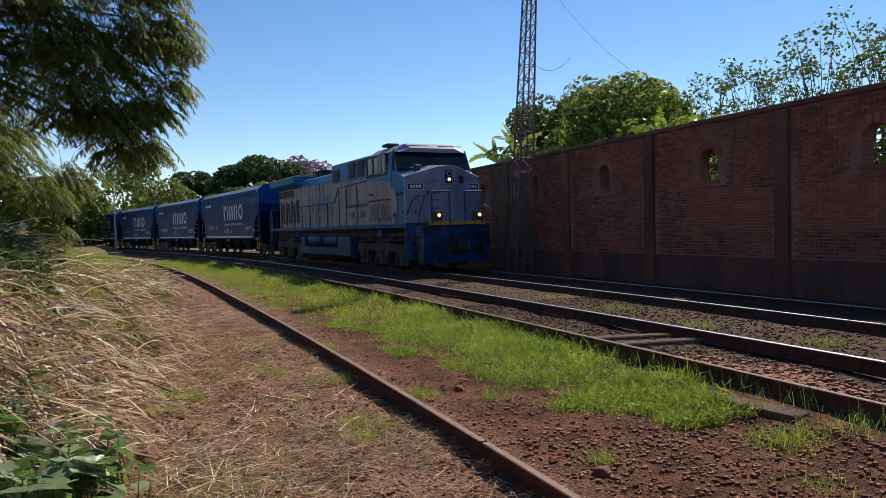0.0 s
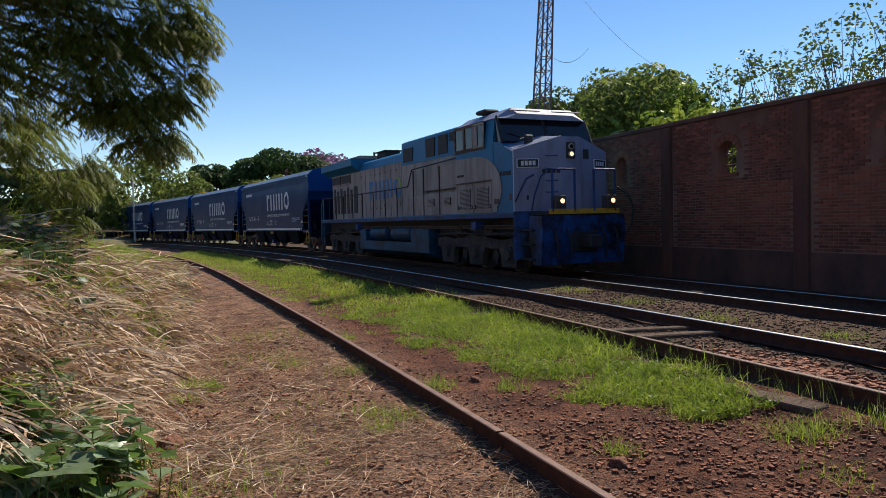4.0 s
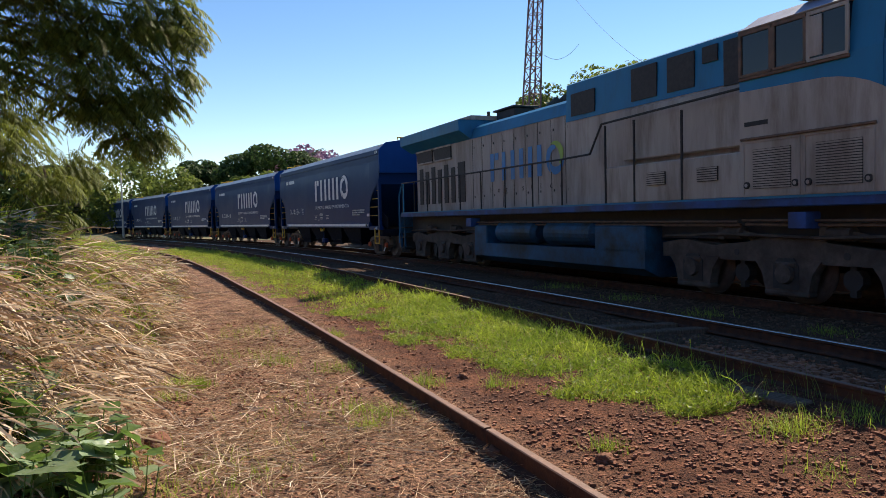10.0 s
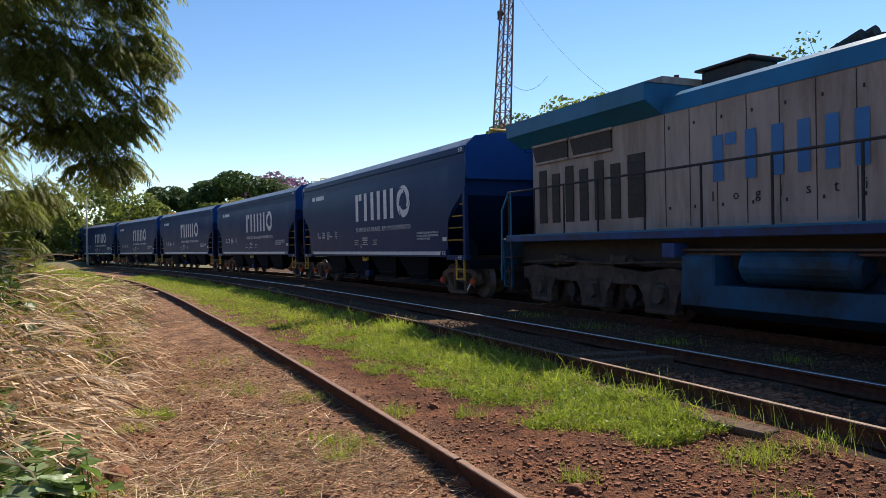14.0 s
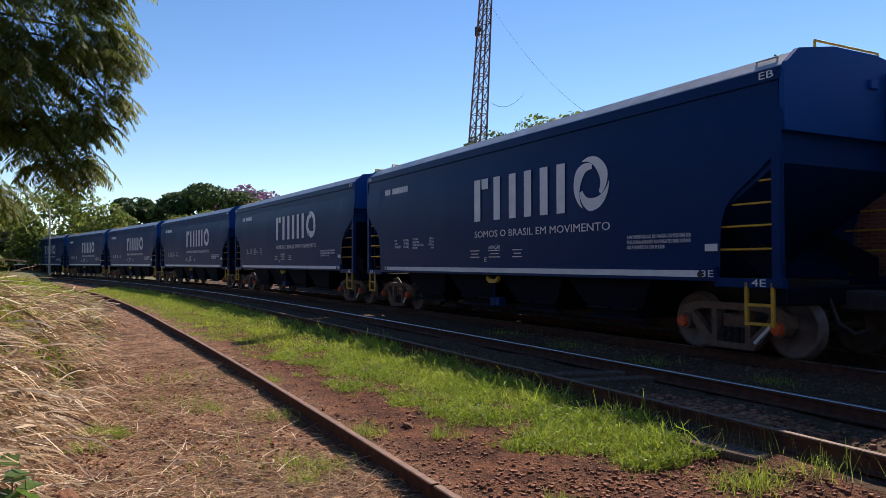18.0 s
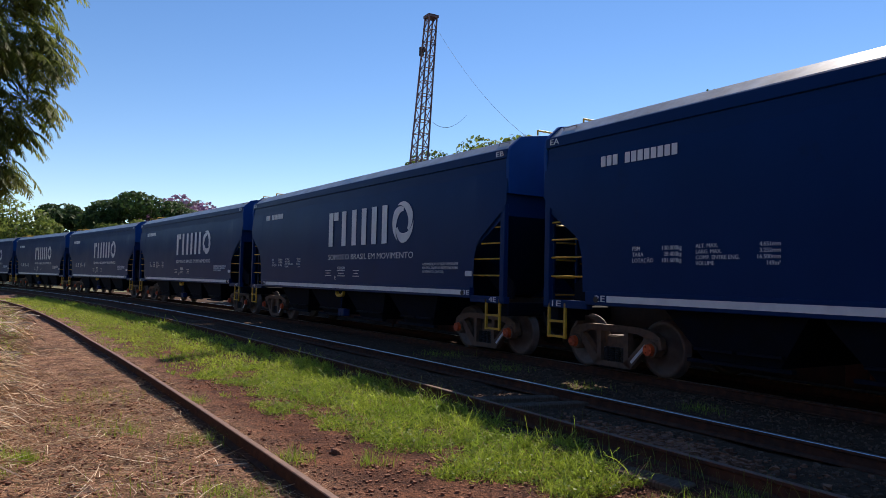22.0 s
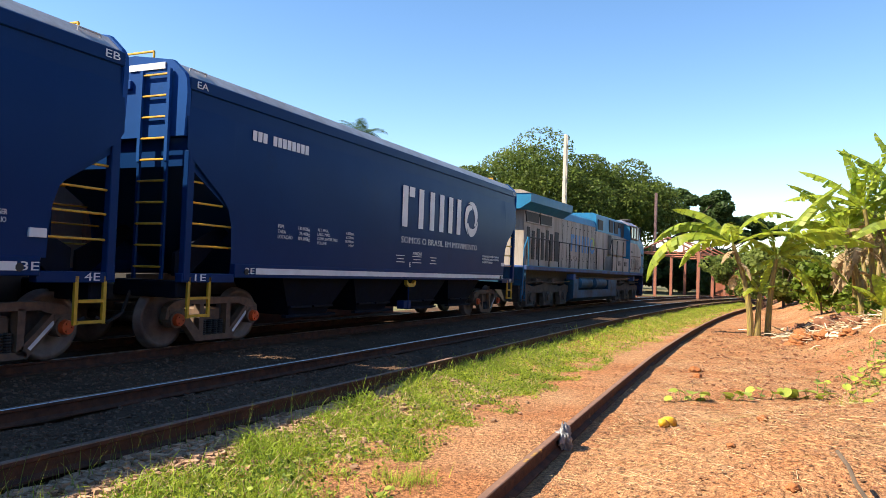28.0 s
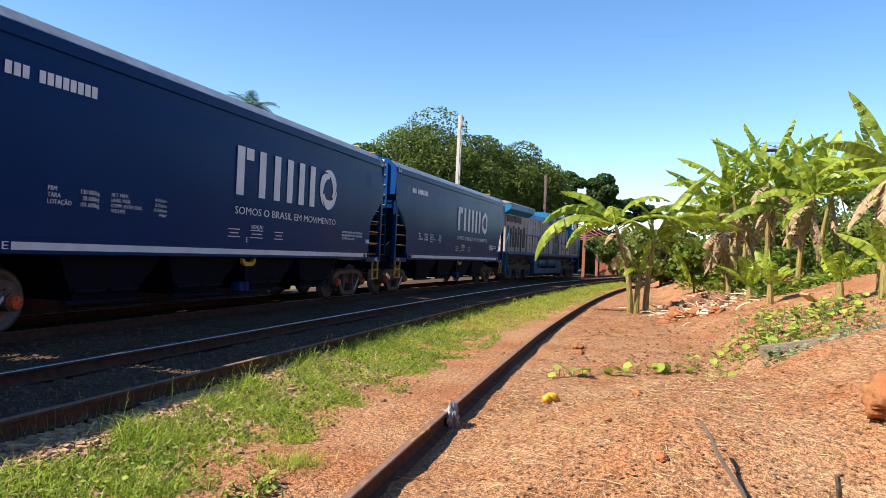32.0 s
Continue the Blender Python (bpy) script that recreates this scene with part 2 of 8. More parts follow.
SILL_BLUE = mat("violet_blue_sill_paint", (0.03, 0.085, 0.26), (0.025, 0.06, 0.19), 2, 0.55, 0.1, dirt=(0.045, 0.042, 0.05), dirt_scale=1.0, dirt_amount=0.46, specular=0.2)
LOCO_GREY = mat("dirty_pale_grey_loco_paint", (0.40, 0.35, 0.31), (0.32, 0.275, 0.245), 1.4, 0.6, 0.1, dirt=(0.15, 0.11, 0.085), dirt_scale=1.3, dirt_amount=0.40, bump=0.08, bump_scale=14, stretch=(1.6, 1.6, 0.28), specular=0.25)
LOCO_NOSE = mat("lilac_grey_nose_paint", (0.25, 0.265, 0.36), (0.21, 0.225, 0.31), 1.6, 0.55, 0.1, dirt=(0.15, 0.14, 0.17), dirt_scale=1.6, dirt_amount=0.34, stretch=(1.2, 1.2, 0.4), specular=0.25)
TRUCK_GREY = mat("dusty_grey_loco_truck", (0.125, 0.102, 0.088), (0.075, 0.064, 0.057), 4, 0.85, 0.08, bump=0.3, dirt=(0.05, 0.037, 0.03), dirt_scale=2.5, specular=0.15)
DARK_GLASS = glass("dark_cab_glass", (0.012, 0.012, 0.016), 0.12)
GRILLE = mat("dark_grille", (0.02, 0.017, 0.016), (0.036, 0.029, 0.026), 12, 0.7)
LAMP = glow("warm_headlight", (1.0, 0.62, 0.36), 1.5)
BRICK = mat("old_red_brick", (0.36, 0.12, 0.07), (0.25, 0.085, 0.052), 2.5, 0.92, 0.06, bump=0.4, bump_scale=30, dirt=(0.16, 0.07, 0.048), dirt_scale=0.6, dirt_amount=0.36, random_tint=0.25, specular=0.15)
MORTAR = mat("stained_mortar_render", (0.26, 0.105, 0.068), (0.17, 0.07, 0.048), 1.2, 0.95, 0.04, bump=0.5, bump_scale=18, dirt=(0.10, 0.055, 0.042), dirt_scale=0.7, dirt_amount=0.42, specular=0.1, stretch=(1, 1, 0.3))
def wall_face(m):
    """Lets pale lime joints show low on the wall, where the red render has come off."""
    nt = m.node_tree
    n, link = nt.nodes, nt.links.new
    shader = n["Principled BSDF"]
    old = shader.inputs["Base Color"].links[0].from_socket
    coord = n.new("ShaderNodeTexCoord")
    split = n.new("ShaderNodeSeparateXYZ")
    link(coord.outputs["Object"], split.inputs[0])
    patch = n.new("ShaderNodeTexNoise")
    patch.inputs["Scale"].default_value, patch.inputs["Detail"].default_value = 0.9, 5.0
    link(coord.outputs["Object"], patch.inputs["Vector"])
    add = n.new("ShaderNodeMath")
    add.operation = "MULTIPLY_ADD"
    add.inputs[1].default_value = 3.2
    link(patch.outputs["Fac"], add.inputs[0])
    link(split.outputs["Z"], add.inputs[2])
    low = n.new("ShaderNodeMapRange")
    low.inputs["From Min"].default_value, low.inputs["From Max"].default_value = 5.0, 3.6
    link(add.outputs[0], low.inputs["Value"])
    mix = n.new("ShaderNodeMix")
    mix.data_type = "RGBA"
    link(low.outputs["Result"], mix.inputs["Factor"])
    link(old, mix.inputs[6])
    mix.inputs[7].default_value = (0.31, 0.185, 0.13, 1)
    link(mix.outputs[2], shader.inputs["Base Color"])


RENDER = mat("red_brown_render", (0.28, 0.108, 0.068), (0.19, 0.076, 0.05), 1.2, 0.95, 0.04, bump=0.5, bump_scale=18, dirt=(0.09, 0.05, 0.04), dirt_scale=0.7, dirt_amount=0.45, specular=0.1, stretch=(1, 1, 0.3))
wall_face(MORTAR)
PLINTH = mat("damp_dark_plinth_render", (0.21, 0.095, 0.066), (0.15, 0.07, 0.050), 1.5, 0.95, 0.04, bump=0.4, bump_scale=14, dirt=(0.07, 0.05, 0.042), dirt_scale=0.8, stretch=(1, 1, 0.5), specular=0.1)
TILE = mat("clay_roof_tile", (0.33, 0.16, 0.09), (0.22, 0.11, 0.07), 5, 0.9, 0.06, bump=0.3, random_tint=0.2, dirt=(0.10, 0.07, 0.05), dirt_scale=2)
CONCRETE = mat("grey_concrete", (0.36, 0.34, 0.31), (0.28, 0.26, 0.24), 2, 0.9, 0.06, bump=0.3, dirt=(0.14, 0.13, 0.12), dirt_scale=0.5)
STEEL_MAST = mat("rusty_purple_mast_steel", (0.17, 0.10, 0.11), (0.11, 0.065, 0.065), 6, 0.75, 0.1, bump=0.2)
WOOD = mat("weathered_grey_wood", (0.20, 0.15, 0.12), (0.13, 0.10, 0.08), 6, 0.9, 0.06, bump=0.5, stretch=(1, 6, 6))
LEAF = mat("tree_leaf_green", (0.21, 0.25, 0.06), (0.13, 0.175, 0.04), 0.8, 0.55, 0.1, island_tint=0.4, translucent=0.55, specular=0.2)
FEATHER = mat("olive_feather_leaf", (0.19, 0.215, 0.04), (0.12, 0.15, 0.028), 0.9, 0.55, 0.1, island_tint=0.4, translucent=0.6, specular=0.25)
LEAF_PARK = mat("deep_park_leaf", (0.125, 0.165, 0.032), (0.065, 0.10, 0.02), 0.5, 0.5, 0.1, island_tint=0.45, translucent=0.4, specular=0.2)
LEAF_LIME = mat("lime_garden_leaf", (0.17, 0.24, 0.03), (0.11, 0.17, 0.025), 0.8, 0.5, 0.1, island_tint=0.4, translucent=0.5, specular=0.2)
LEAF_DARK = mat("dark_tree_leaf", (0.06, 0.10, 0.03), (0.035, 0.07, 0.02), 0.6, 0.55, 0.1, island_tint=0.4, translucent=0.4, specular=0.2)
LEAF_YELLOW = mat("yellow_feather_leaf", (0.14, 0.15, 0.02), (0.10, 0.12, 0.02), 0.8, 0.55, 0.1, island_tint=0.35, translucent=0.45, specular=0.2)
LEAF_PURPLE = mat("purple_blossom", (0.34, 0.19, 0.33), (0.24, 0.14, 0.22), 0.8, 0.6, island_tint=0.3, translucent=0.3)
GRASS = mat("lush_grass_blade", (0.38, 0.45, 0.06), (0.23, 0.32, 0.038), 1.0, 0.5, 0.1, island_tint=0.4, translucent=0.45, specular=0.2)
STRAW = mat("dry_straw", (0.54, 0.38, 0.24), (0.36, 0.23, 0.14), 2.0, 0.8, 0.1, island_tint=0.5, translucent=0.15, specular=0.25)
VINE = mat("broad_weed_leaf", (0.17, 0.27, 0.06), (0.11, 0.19, 0.04), 3, 0.5, 0.1, island_tint=0.35, translucent=0.5)
BANANA = mat("banana_leaf", (0.41, 0.47, 0.055), (0.22, 0.32, 0.04), 2.0, 0.42, 0.1, island_tint=0.3, translucent=0.55)
BANANA_DEEP = mat("deep_green_banana_leaf", (0.27, 0.34, 0.05), (0.15, 0.22, 0.04), 2.0, 0.45, 0.1, island_tint=0.3, translucent=0.45)
BANANA_DRY = mat("withered_banana_leaf", (0.42, 0.30, 0.17), (0.27, 0.18, 0.10), 3, 0.85, 0.08, island_tint=0.3, translucent=0.2)
BANANA_STEM = mat("banana_stem", (0.36, 0.29, 0.06), (0.20, 0.13, 0.05), 4, 0.6, 0.1, stretch=(6, 6, 1), dirt=(0.12, 0.08, 0.04), dirt_scale=3)
BARK = mat("brown_bark", (0.12, 0.085, 0.06), (0.07, 0.05, 0.04), 6, 0.95, 0.04, bump=0.6, bump_scale=18)
CLAY = mat("orange_clay_lump", (0.34, 0.12, 0.04), (0.22, 0.075, 0.03), 4, 0.97, 0.03, bump=1.0, bump_scale=18, dirt=(0.42, 0.22, 0.08), dirt_scale=4, dirt_amount=0.35)


# ---- building blocks ----
def part(name, bm, material, parent=None, label=""):
    """Links a bmesh as one mesh object, under a thing or a part."""
    me = bpy.data.meshes.new(name)
    bmesh.ops.recalc_face_normals(bm, faces=bm.faces)
    bm.to_mesh(me)
    bm.free()
    me.materials.append(material)
    ob = new(name, me)
    ob.parent = parent
    if label:
        tagged(ob, label)
    return ob


def box(bm, x0, x1, y0, y1, z0, z1, bevel=0.0):
    r = bmesh.ops.create_cube(bm, size=1.0, matrix=Matrix.Translation(((x0 + x1) / 2, (y0 + y1) / 2, (z0 + z1) / 2)) @ Matrix.Diagonal((abs(x1 - x0), abs(y1 - y0), abs(z1 - z0), 1)))
    if bevel:
        edges = list({e for v in r["verts"] for e in v.link_edges})
        bmesh.ops.bevel(bm, geom=edges, offset=bevel, segments=1, affect="EDGES")
    return bm


def rod(bm, a, b, r, seg=8, r2=None):
    a, b = Vector(a), Vector(b)
    d = b - a
    bmesh.ops.create_cone(bm, cap_ends=True, segments=seg, radius1=r, radius2=r if r2 is None else r2, depth=d.length,
                          matrix=Matrix.Translation((a + b) / 2) @ d.to_track_quat("Z", "Y").to_matrix().to_4x4())
    return bm


def slab(bm, outline, axis, a, b):
    """A flat outline (two coordinates each) pulled along axis from a to b."""
    def at(p, q):
        return {"x": (q, p[0], p[1]), "y": (p[0], q, p[1]), "z": (p[0], p[1], q)}[axis]
    lo = [bm.verts.new(at(p, a)) for p in outline]
    hi = [bm.verts.new(at(p, b)) for p in outline]
    bm.faces.new(lo)
    bm.faces.new(list(reversed(hi)))
    for i in range(len(outline)):
        j = (i + 1) % len(outline)
        bm.faces.new((lo[i], lo[j], hi[j], hi[i]))
    return bm


def B():
    return bmesh.new()


def mesh_of(name, verts, faces, material, smooth=False):
    me = bpy.data.meshes.new(name)
    me.from_pydata(verts, [], faces)
    me.materials.append(material)
    if smooth:
        me.shade_smooth()
    return me


def quads_mesh(name, corners, material):
    """corners: an array of n x 4 x 3; n loose quads."""
    corners = np.asarray(corners, dtype=np.float32)
    n = len(corners)
    me = bpy.data.meshes.new(name)
    me.vertices.add(n * 4)
    me.vertices.foreach_set("co", corners.reshape(-1))
    me.loops.add(n * 4)
    me.loops.foreach_set("vertex_index", np.arange(n * 4, dtype=np.int32))
    me.polygons.add(n)
    me.polygons.foreach_set("loop_start", np.arange(0, n * 4, 4, dtype=np.int32))
    me.update(calc_edges=True)
    me.materials.append(material)
    return me


def writing(name, text, size, material, parent, m, align="LEFT"):
    """Words in the built-in font as a thin flat mesh; m puts the text's plane in the parent's space."""
    cu = bpy.data.curves.new(name, "FONT")
    cu.body, cu.size, cu.align_x, cu.extrude, cu.resolution_u = text, size, align, 0.002, 2
    tmp = bpy.data.objects.new(name, cu)
    scene.collection.objects.link(tmp)
    bpy.context.view_layer.update()
    me = bpy.data.meshes.new_from_object(tmp.evaluated_get(bpy.context.evaluated_depsgraph_get()))
    bpy.data.objects.remove(tmp)
    me.materials.clear()
    me.materials.append(material)
    me.transform(m)
    ob = new(name, me)
    ob.parent = parent
    return ob


# ---- the track's line ----
LINE_S = np.arange(-260.0, 181.0, 1.0)
bend = np.interp(LINE_S, [a for a, _ in BEND], [b for _, b in BEND])
turn_s = np.concatenate([[0], np.cumsum((bend[1:] + bend[:-1]) / 2)])
turn_s = -(turn_s - turn_s[260])
LINE_X = np.concatenate([[0], np.cumsum((np.cos(turn_s[1:]) + np.cos(turn_s[:-1])) / 2)])
LINE_Y = np.concatenate([[0], np.cumsum((np.sin(turn_s[1:]) + np.sin(turn_s[:-1])) / 2)])
LINE_X -= LINE_X[260]
LINE_Y += TRACK_Y - LINE_Y[260]


def on_line(s, side=0.0):
    """Place beside the main track's centre line: side > 0 lies to the left of the way the train goes."""
    a = np.interp(s, LINE_S, turn_s)
    return np.interp(s, LINE_S, LINE_X) - np.sin(a) * side, np.interp(s, LINE_S, LINE_Y) + np.cos(a) * side


def line_y(x):
    return np.interp(x, LINE_X, LINE_Y)


def run(t):
    """Smooth way of the first wagon at t seconds."""
    ts, ss = np.array([a for a, _ in RUN]), np.array([b for _, b in RUN])
    slope = np.gradient(ss, ts)
    i = int(np.clip(np.searchsorted(ts, t, "right") - 1, 0, len(ts) - 2))
    h = ts[i + 1] - ts[i]
    u = (t - ts[i]) / h
    return ((2 * u**3 - 3 * u**2 + 1) * ss[i] + (u**3 - 2 * u**2 + u) * h * slope[i] + (3 * u**2 - 2 * u**3) * ss[i + 1] + (u**3 - u**2) * h * slope[i + 1])


def train_pose(s, half):
    """The pose of a vehicle whose bogies stand at s - half and s + half on the line."""
    (xa, ya), (xb, yb) = on_line(s - half), on_line(s + half)
    return pose((xa + xb) / 2, (ya + yb) / 2, 0, 0, 0, math.degrees(math.atan2(yb - ya, xb - xa)))


# ---- ground ----
A_SIDE = [(-90, -7.7), (-38, -7.76), (-20, -8.0), (0, -7.95), (5, -7.80), (15, -7.55), (37, -7.30), (90, -6.8)]
C_SIDE = [(-90, -3.2), (-30, -3.2), (0, -3.25), (10, -3.40), (30, -3.35), (90, -3.3)]


def side_of(table, s):
    return float(np.interp(s, [a for a, _ in table], [b for _, b in table]))


def rail_place(kind, s):
    """x, y and height of a rail's top: A is the old siding's rail, B and C the loop, D the main track."""
    side = {"A": side_of(A_SIDE, s), "B": side_of(C_SIDE, s) - 1.6, "C": side_of(C_SIDE, s), "near": -0.8, "far": 0.8}[kind]
    x, y = on_line(s, side)
    return x, y, (-0.12 if kind == "A" else 0.0)


def step(a, b, v):
    u = np.clip((v - a) / (b - a), 0, 1)
    return u * u * (3 - 2 * u)


def bank_foot(x):
    """How far the hay bank's foot stands from the path, on the left of the camera."""
    return np.interp(x, [-60, -45, -30, -24, -15.6, -10.2, -8.5, -6.8, -5.0, -4.0], [-4.2, -1.7, -0.15, 0.15, -0.05, -0.40, -0.65, -0.80, -1.05, -1.7])


def height(x, y):
    """The ground's height at x, y (arrays)."""
    x, y = np.asarray(x, float), np.asarray(y, float)
    off = y - line_y(x)
    z = np.full(x.shape, -0.28)
    z = z + 0.10 * step(-6.0, -4.9, off) + 0.02 * step(-3.4, -1.5, off) - 0.05 * step(1.2, 2.5, off)
    left = step(-3.5, -6.0, x) * (1 - 0.30 * step(-9, -15, x) - 0.32 * step(-14, -28, x))
    z = z + left * (1.12 * step(0.0, 1.0, (bank_foot(x) - y) / 0.95) + 0.6 * step(0.0, 1.0, (bank_foot(x) - y - 0.6) / 1.7))
    right = step(3.0, 7.0, x)
    z = z + right * np.minimum(0.30 * np.maximum(0, -y - 0.6), 1.7) * step(-0.6, -1.8, y)
    z = z + 0.5 * right * step(5.5, 3.2, np.hypot(x - 6.2, y + 3.4))
    return z


def fine_height(x, y):
    z = float(height(x, y))
    off = y - float(line_y(x))
    near = 1.0 if off < -0.9 else 0.3
    z += near * (0.035 * noise.noise((x * 0.9, y * 0.9, 0)) + 0.016 * noise.noise((x * 4.1, y * 4.1, 3)) + 0.008 * noise.noise((x * 11, y * 11, 5)))
    return z


def graded(points):
    out = []
    for a, b, d in points:
        out += list(np.arange(a, b - 1e-6, d))
    return np.array(out + [points[-1][1]])


GX = graded([(-900, -120, 60), (-120, -45, 5), (-45, -24, 0.8), (-24, -12, 0.3), (-12, 16, 0.11), (16, 30, 0.3), (30, 60, 1.0), (60, 120, 5), (120, 900, 60)])
GY = graded([(-900, -60, 60), (-60, -14, 4), (-14, -6, 0.6), (-6, 6.6, 0.11), (6.6, 14, 0.35), (14, 40, 3), (40, 100, 10), (100, 900, 80)])
gx, gy = np.meshgrid(GX, GY)
gz = height(gx, gy)
for i in range(gz.shape[0]):
    for j in range(gz.shape[1]):
        if -45 < gx[i, j] < 60 and -10 < gy[i, j] < 14:
            gz[i, j] = fine_height(gx[i, j], gy[i, j])


def surface(x, y):
    """The height of the finished ground sheet at x, y (arrays)."""
    x, y = np.asarray(x, float), np.asarray(y, float)
    j = np.clip(np.searchsorted(GX, x) - 1, 0, len(GX) - 2)
    i = np.clip(np.searchsorted(GY, y) - 1, 0, len(GY) - 2)
    u, v = (x - GX[j]) / (GX[j + 1] - GX[j]), (y - GY[i]) / (GY[i + 1] - GY[i])
    return (gz[i, j] * (1 - u) + gz[i, j + 1] * u) * (1 - v) + (gz[i + 1, j] * (1 - u) + gz[i + 1, j + 1] * u) * v


rows_n, cols_n = gx.shape
index = np.arange(rows_n * cols_n).reshape(rows_n, cols_n)
faces = np.stack([index[:-1, :-1], index[:-1, 1:], index[1:, 1:], index[1:, :-1]], -1).reshape(-1, 4)
FIELD = mat("rough_green_field", (0.10, 0.11, 0.035), (0.13, 0.09, 0.045), 0.3, 0.95, 0.04, bump=0.5, bump_scale=4)
ground_mesh = mesh_of("ground", np.stack([gx, gy, gz], -1).reshape(-1, 3).tolist(), faces.tolist(), SOIL, smooth=True)
ground_mesh.materials.append(BALLAST)
ground_mesh.materials.append(FIELD)
mid_x = (gx[:-1, :-1] + gx[1:, 1:]).reshape(-1) / 2
mid_y = (gy[:-1, :-1] + gy[1:, 1:]).reshape(-1) / 2
mid_off = mid_y - line_y(mid_x)
slot = np.where((np.abs(mid_x) > 70) | (mid_y > 13) | (mid_y < -16), 2, np.where(mid_off > -5.1 + 0.25 * np.sin(mid_x * 1.7) * np.cos(mid_x * 0.6), 1, 0))
ground_mesh.polygons.foreach_set("material_index", slot.astype(np.int32))
ground = tagged(new("ground", ground_mesh), "red earth with scattered straw beside grey railway ballast", "ground", kind="structure")


# ---- rails and sleepers ----
RAIL_SHAPE = [(-0.065, -0.16), (0.065, -0.16), (0.065, -0.148), (0.012, -0.125), (0.010, -0.045), (0.034, -0.034), (0.034, -0.006)]
RAIL_SHAPE = RAIL_SHAPE + [(-a, b) for a, b in reversed(RAIL_SHAPE[2:])]


def swept(places, shape, material, name, closed=True):
    """A cross-section carried along a row of places with headings."""
    verts, faces_ = [], []
    k = len(shape)
    for i, (x, y, z) in enumerate(places):
        a, b = places[max(0, i - 1)], places[min(len(places) - 1, i + 1)]
        h = math.atan2(b[1] - a[1], b[0] - a[0])
        for u, w in shape:
            verts.append((x - math.sin(h) * u, y + math.cos(h) * u, z + w))
    for i in range(len(places) - 1):
        for j in range(k if closed else k - 1):
            j2 = (j + 1) % k
            faces_.append((i * k + j, i * k + j2, (i + 1) * k + j2, (i + 1) * k + j))
    if closed:
        faces_ += [tuple(range(k))[::-1], tuple(range((len(places) - 1) * k, len(places) * k))]
    return mesh_of(name, verts, faces_, material)


def rail(kind, s0, s1, top, label):
    places = [rail_place(kind, s) for s in np.linspace(s0, s1, max(2, int((s1 - s0) / 1.2) + 1))]
    ob = tagged(new("rail", swept(places, RAIL_SHAPE, RUST, "rail")), label, "rail", kind="structure")
    head = new("rail_head", swept(places, [(-0.032, -0.0065), (0.032, -0.0065), (0.026, 0.0), (-0.026, 0.0)], top, "rail_head"))
    head.parent = ob
    tagged(head, "running surface worn by wheels")
    return ob


for a, b in ((-70, -17.2), (-17.19, -4.86), (-4.82, 8.5), (8.52, 22), (22.02, 75)):
    rail("A", a, b, RAIL_OLD, "rusty old siding rail half sunk in red earth")
for a, b in ((-80, -6.75), (-6.73, 12), (12.02, 75)):
    rail("B", a, b, RAIL_WORN, "brown worn loop rail edged by grass")
rail("C", -85, 80, RAIL_TOP, "shiny loop rail with polished running surface")
rail("near", -150, 120, RAIL_TOP, "main track rail under the train")
rail("far", -150, 120, RAIL_TOP, "main track rail under the train")

track_bed = tagged(new("track_bed"), "weathered wooden sleepers sunk in ballast", "sleepers", kind="structure")
bm = B()
box(bm, -0.11, 0.11, -1.18, 1.18, -0.32, -0.175, 0.012)
sleeper_mesh = part("sleeper", bm, SLEEPER, track_bed)
first = sleeper_mesh
n_sleepers = 0
for kind in ("loop", "main"):
    for s in np.arange(-30, 38, 0.62):
        side = side_of(C_SIDE, s) - 0.8 if kind == "loop" else 0.0
        x, y = on_line(s, side)
        a = float(np.interp(s, LINE_S, turn_s))
        ob = first if n_sleepers == 0 else new("sleeper", first.data)
        ob.parent = track_bed
        ob.matrix_basis = pose(x, y + random.uniform(-0.08, 0.08), random.uniform(-0.012, 0.012) - (0.04 if kind == "loop" else 0.0), 0, 0, math.degrees(a) + random.uniform(-2, 2))
        n_sleepers += 1


# ---- wagons ----
def plate_text(parent, text, x, z, size, y=-1.623, material=None, name="lettering", align="LEFT", width=0.0):
    """Painted words; width, if given, is how far the widest line reaches."""
    ob = writing(name, text, size, material or WHITE, parent, Matrix.Rotation(radians(90), 4, "X"), align)
    k = 1.0
    if width:
        xs = [v.co.x for v in ob.data.vertices]
        k = width / (max(xs) - min(xs))
    ob.data.transform(Matrix.Translation((x, y, z)) @ Matrix.Diagonal((k, 1, 1, 1)))
    return tagged(ob, kind="stuff")


def flat_bars(parent, name, rects, material, y=-1.623, label=""):
    """Plain painted bars (x0, x1, z0, z1) lying on a side."""
    bm = B()
    for x0, x1, z0, z1 in rects:
        box(bm, x0, x1, y, y + 0.006, z0, z1)
    return part(name, bm, material, parent, label)


def band(bm, y, outer, inner):
    """A flat painted band between two rows of places (x, z)."""
    a = [bm.verts.new((p[0], y, p[1])) for p in outer]
    b = [bm.verts.new((p[0], y, p[1])) for p in inner]
    for i in range(len(a) - 1):
        bm.faces.new((a[i], a[i + 1], b[i + 1], b[i]))


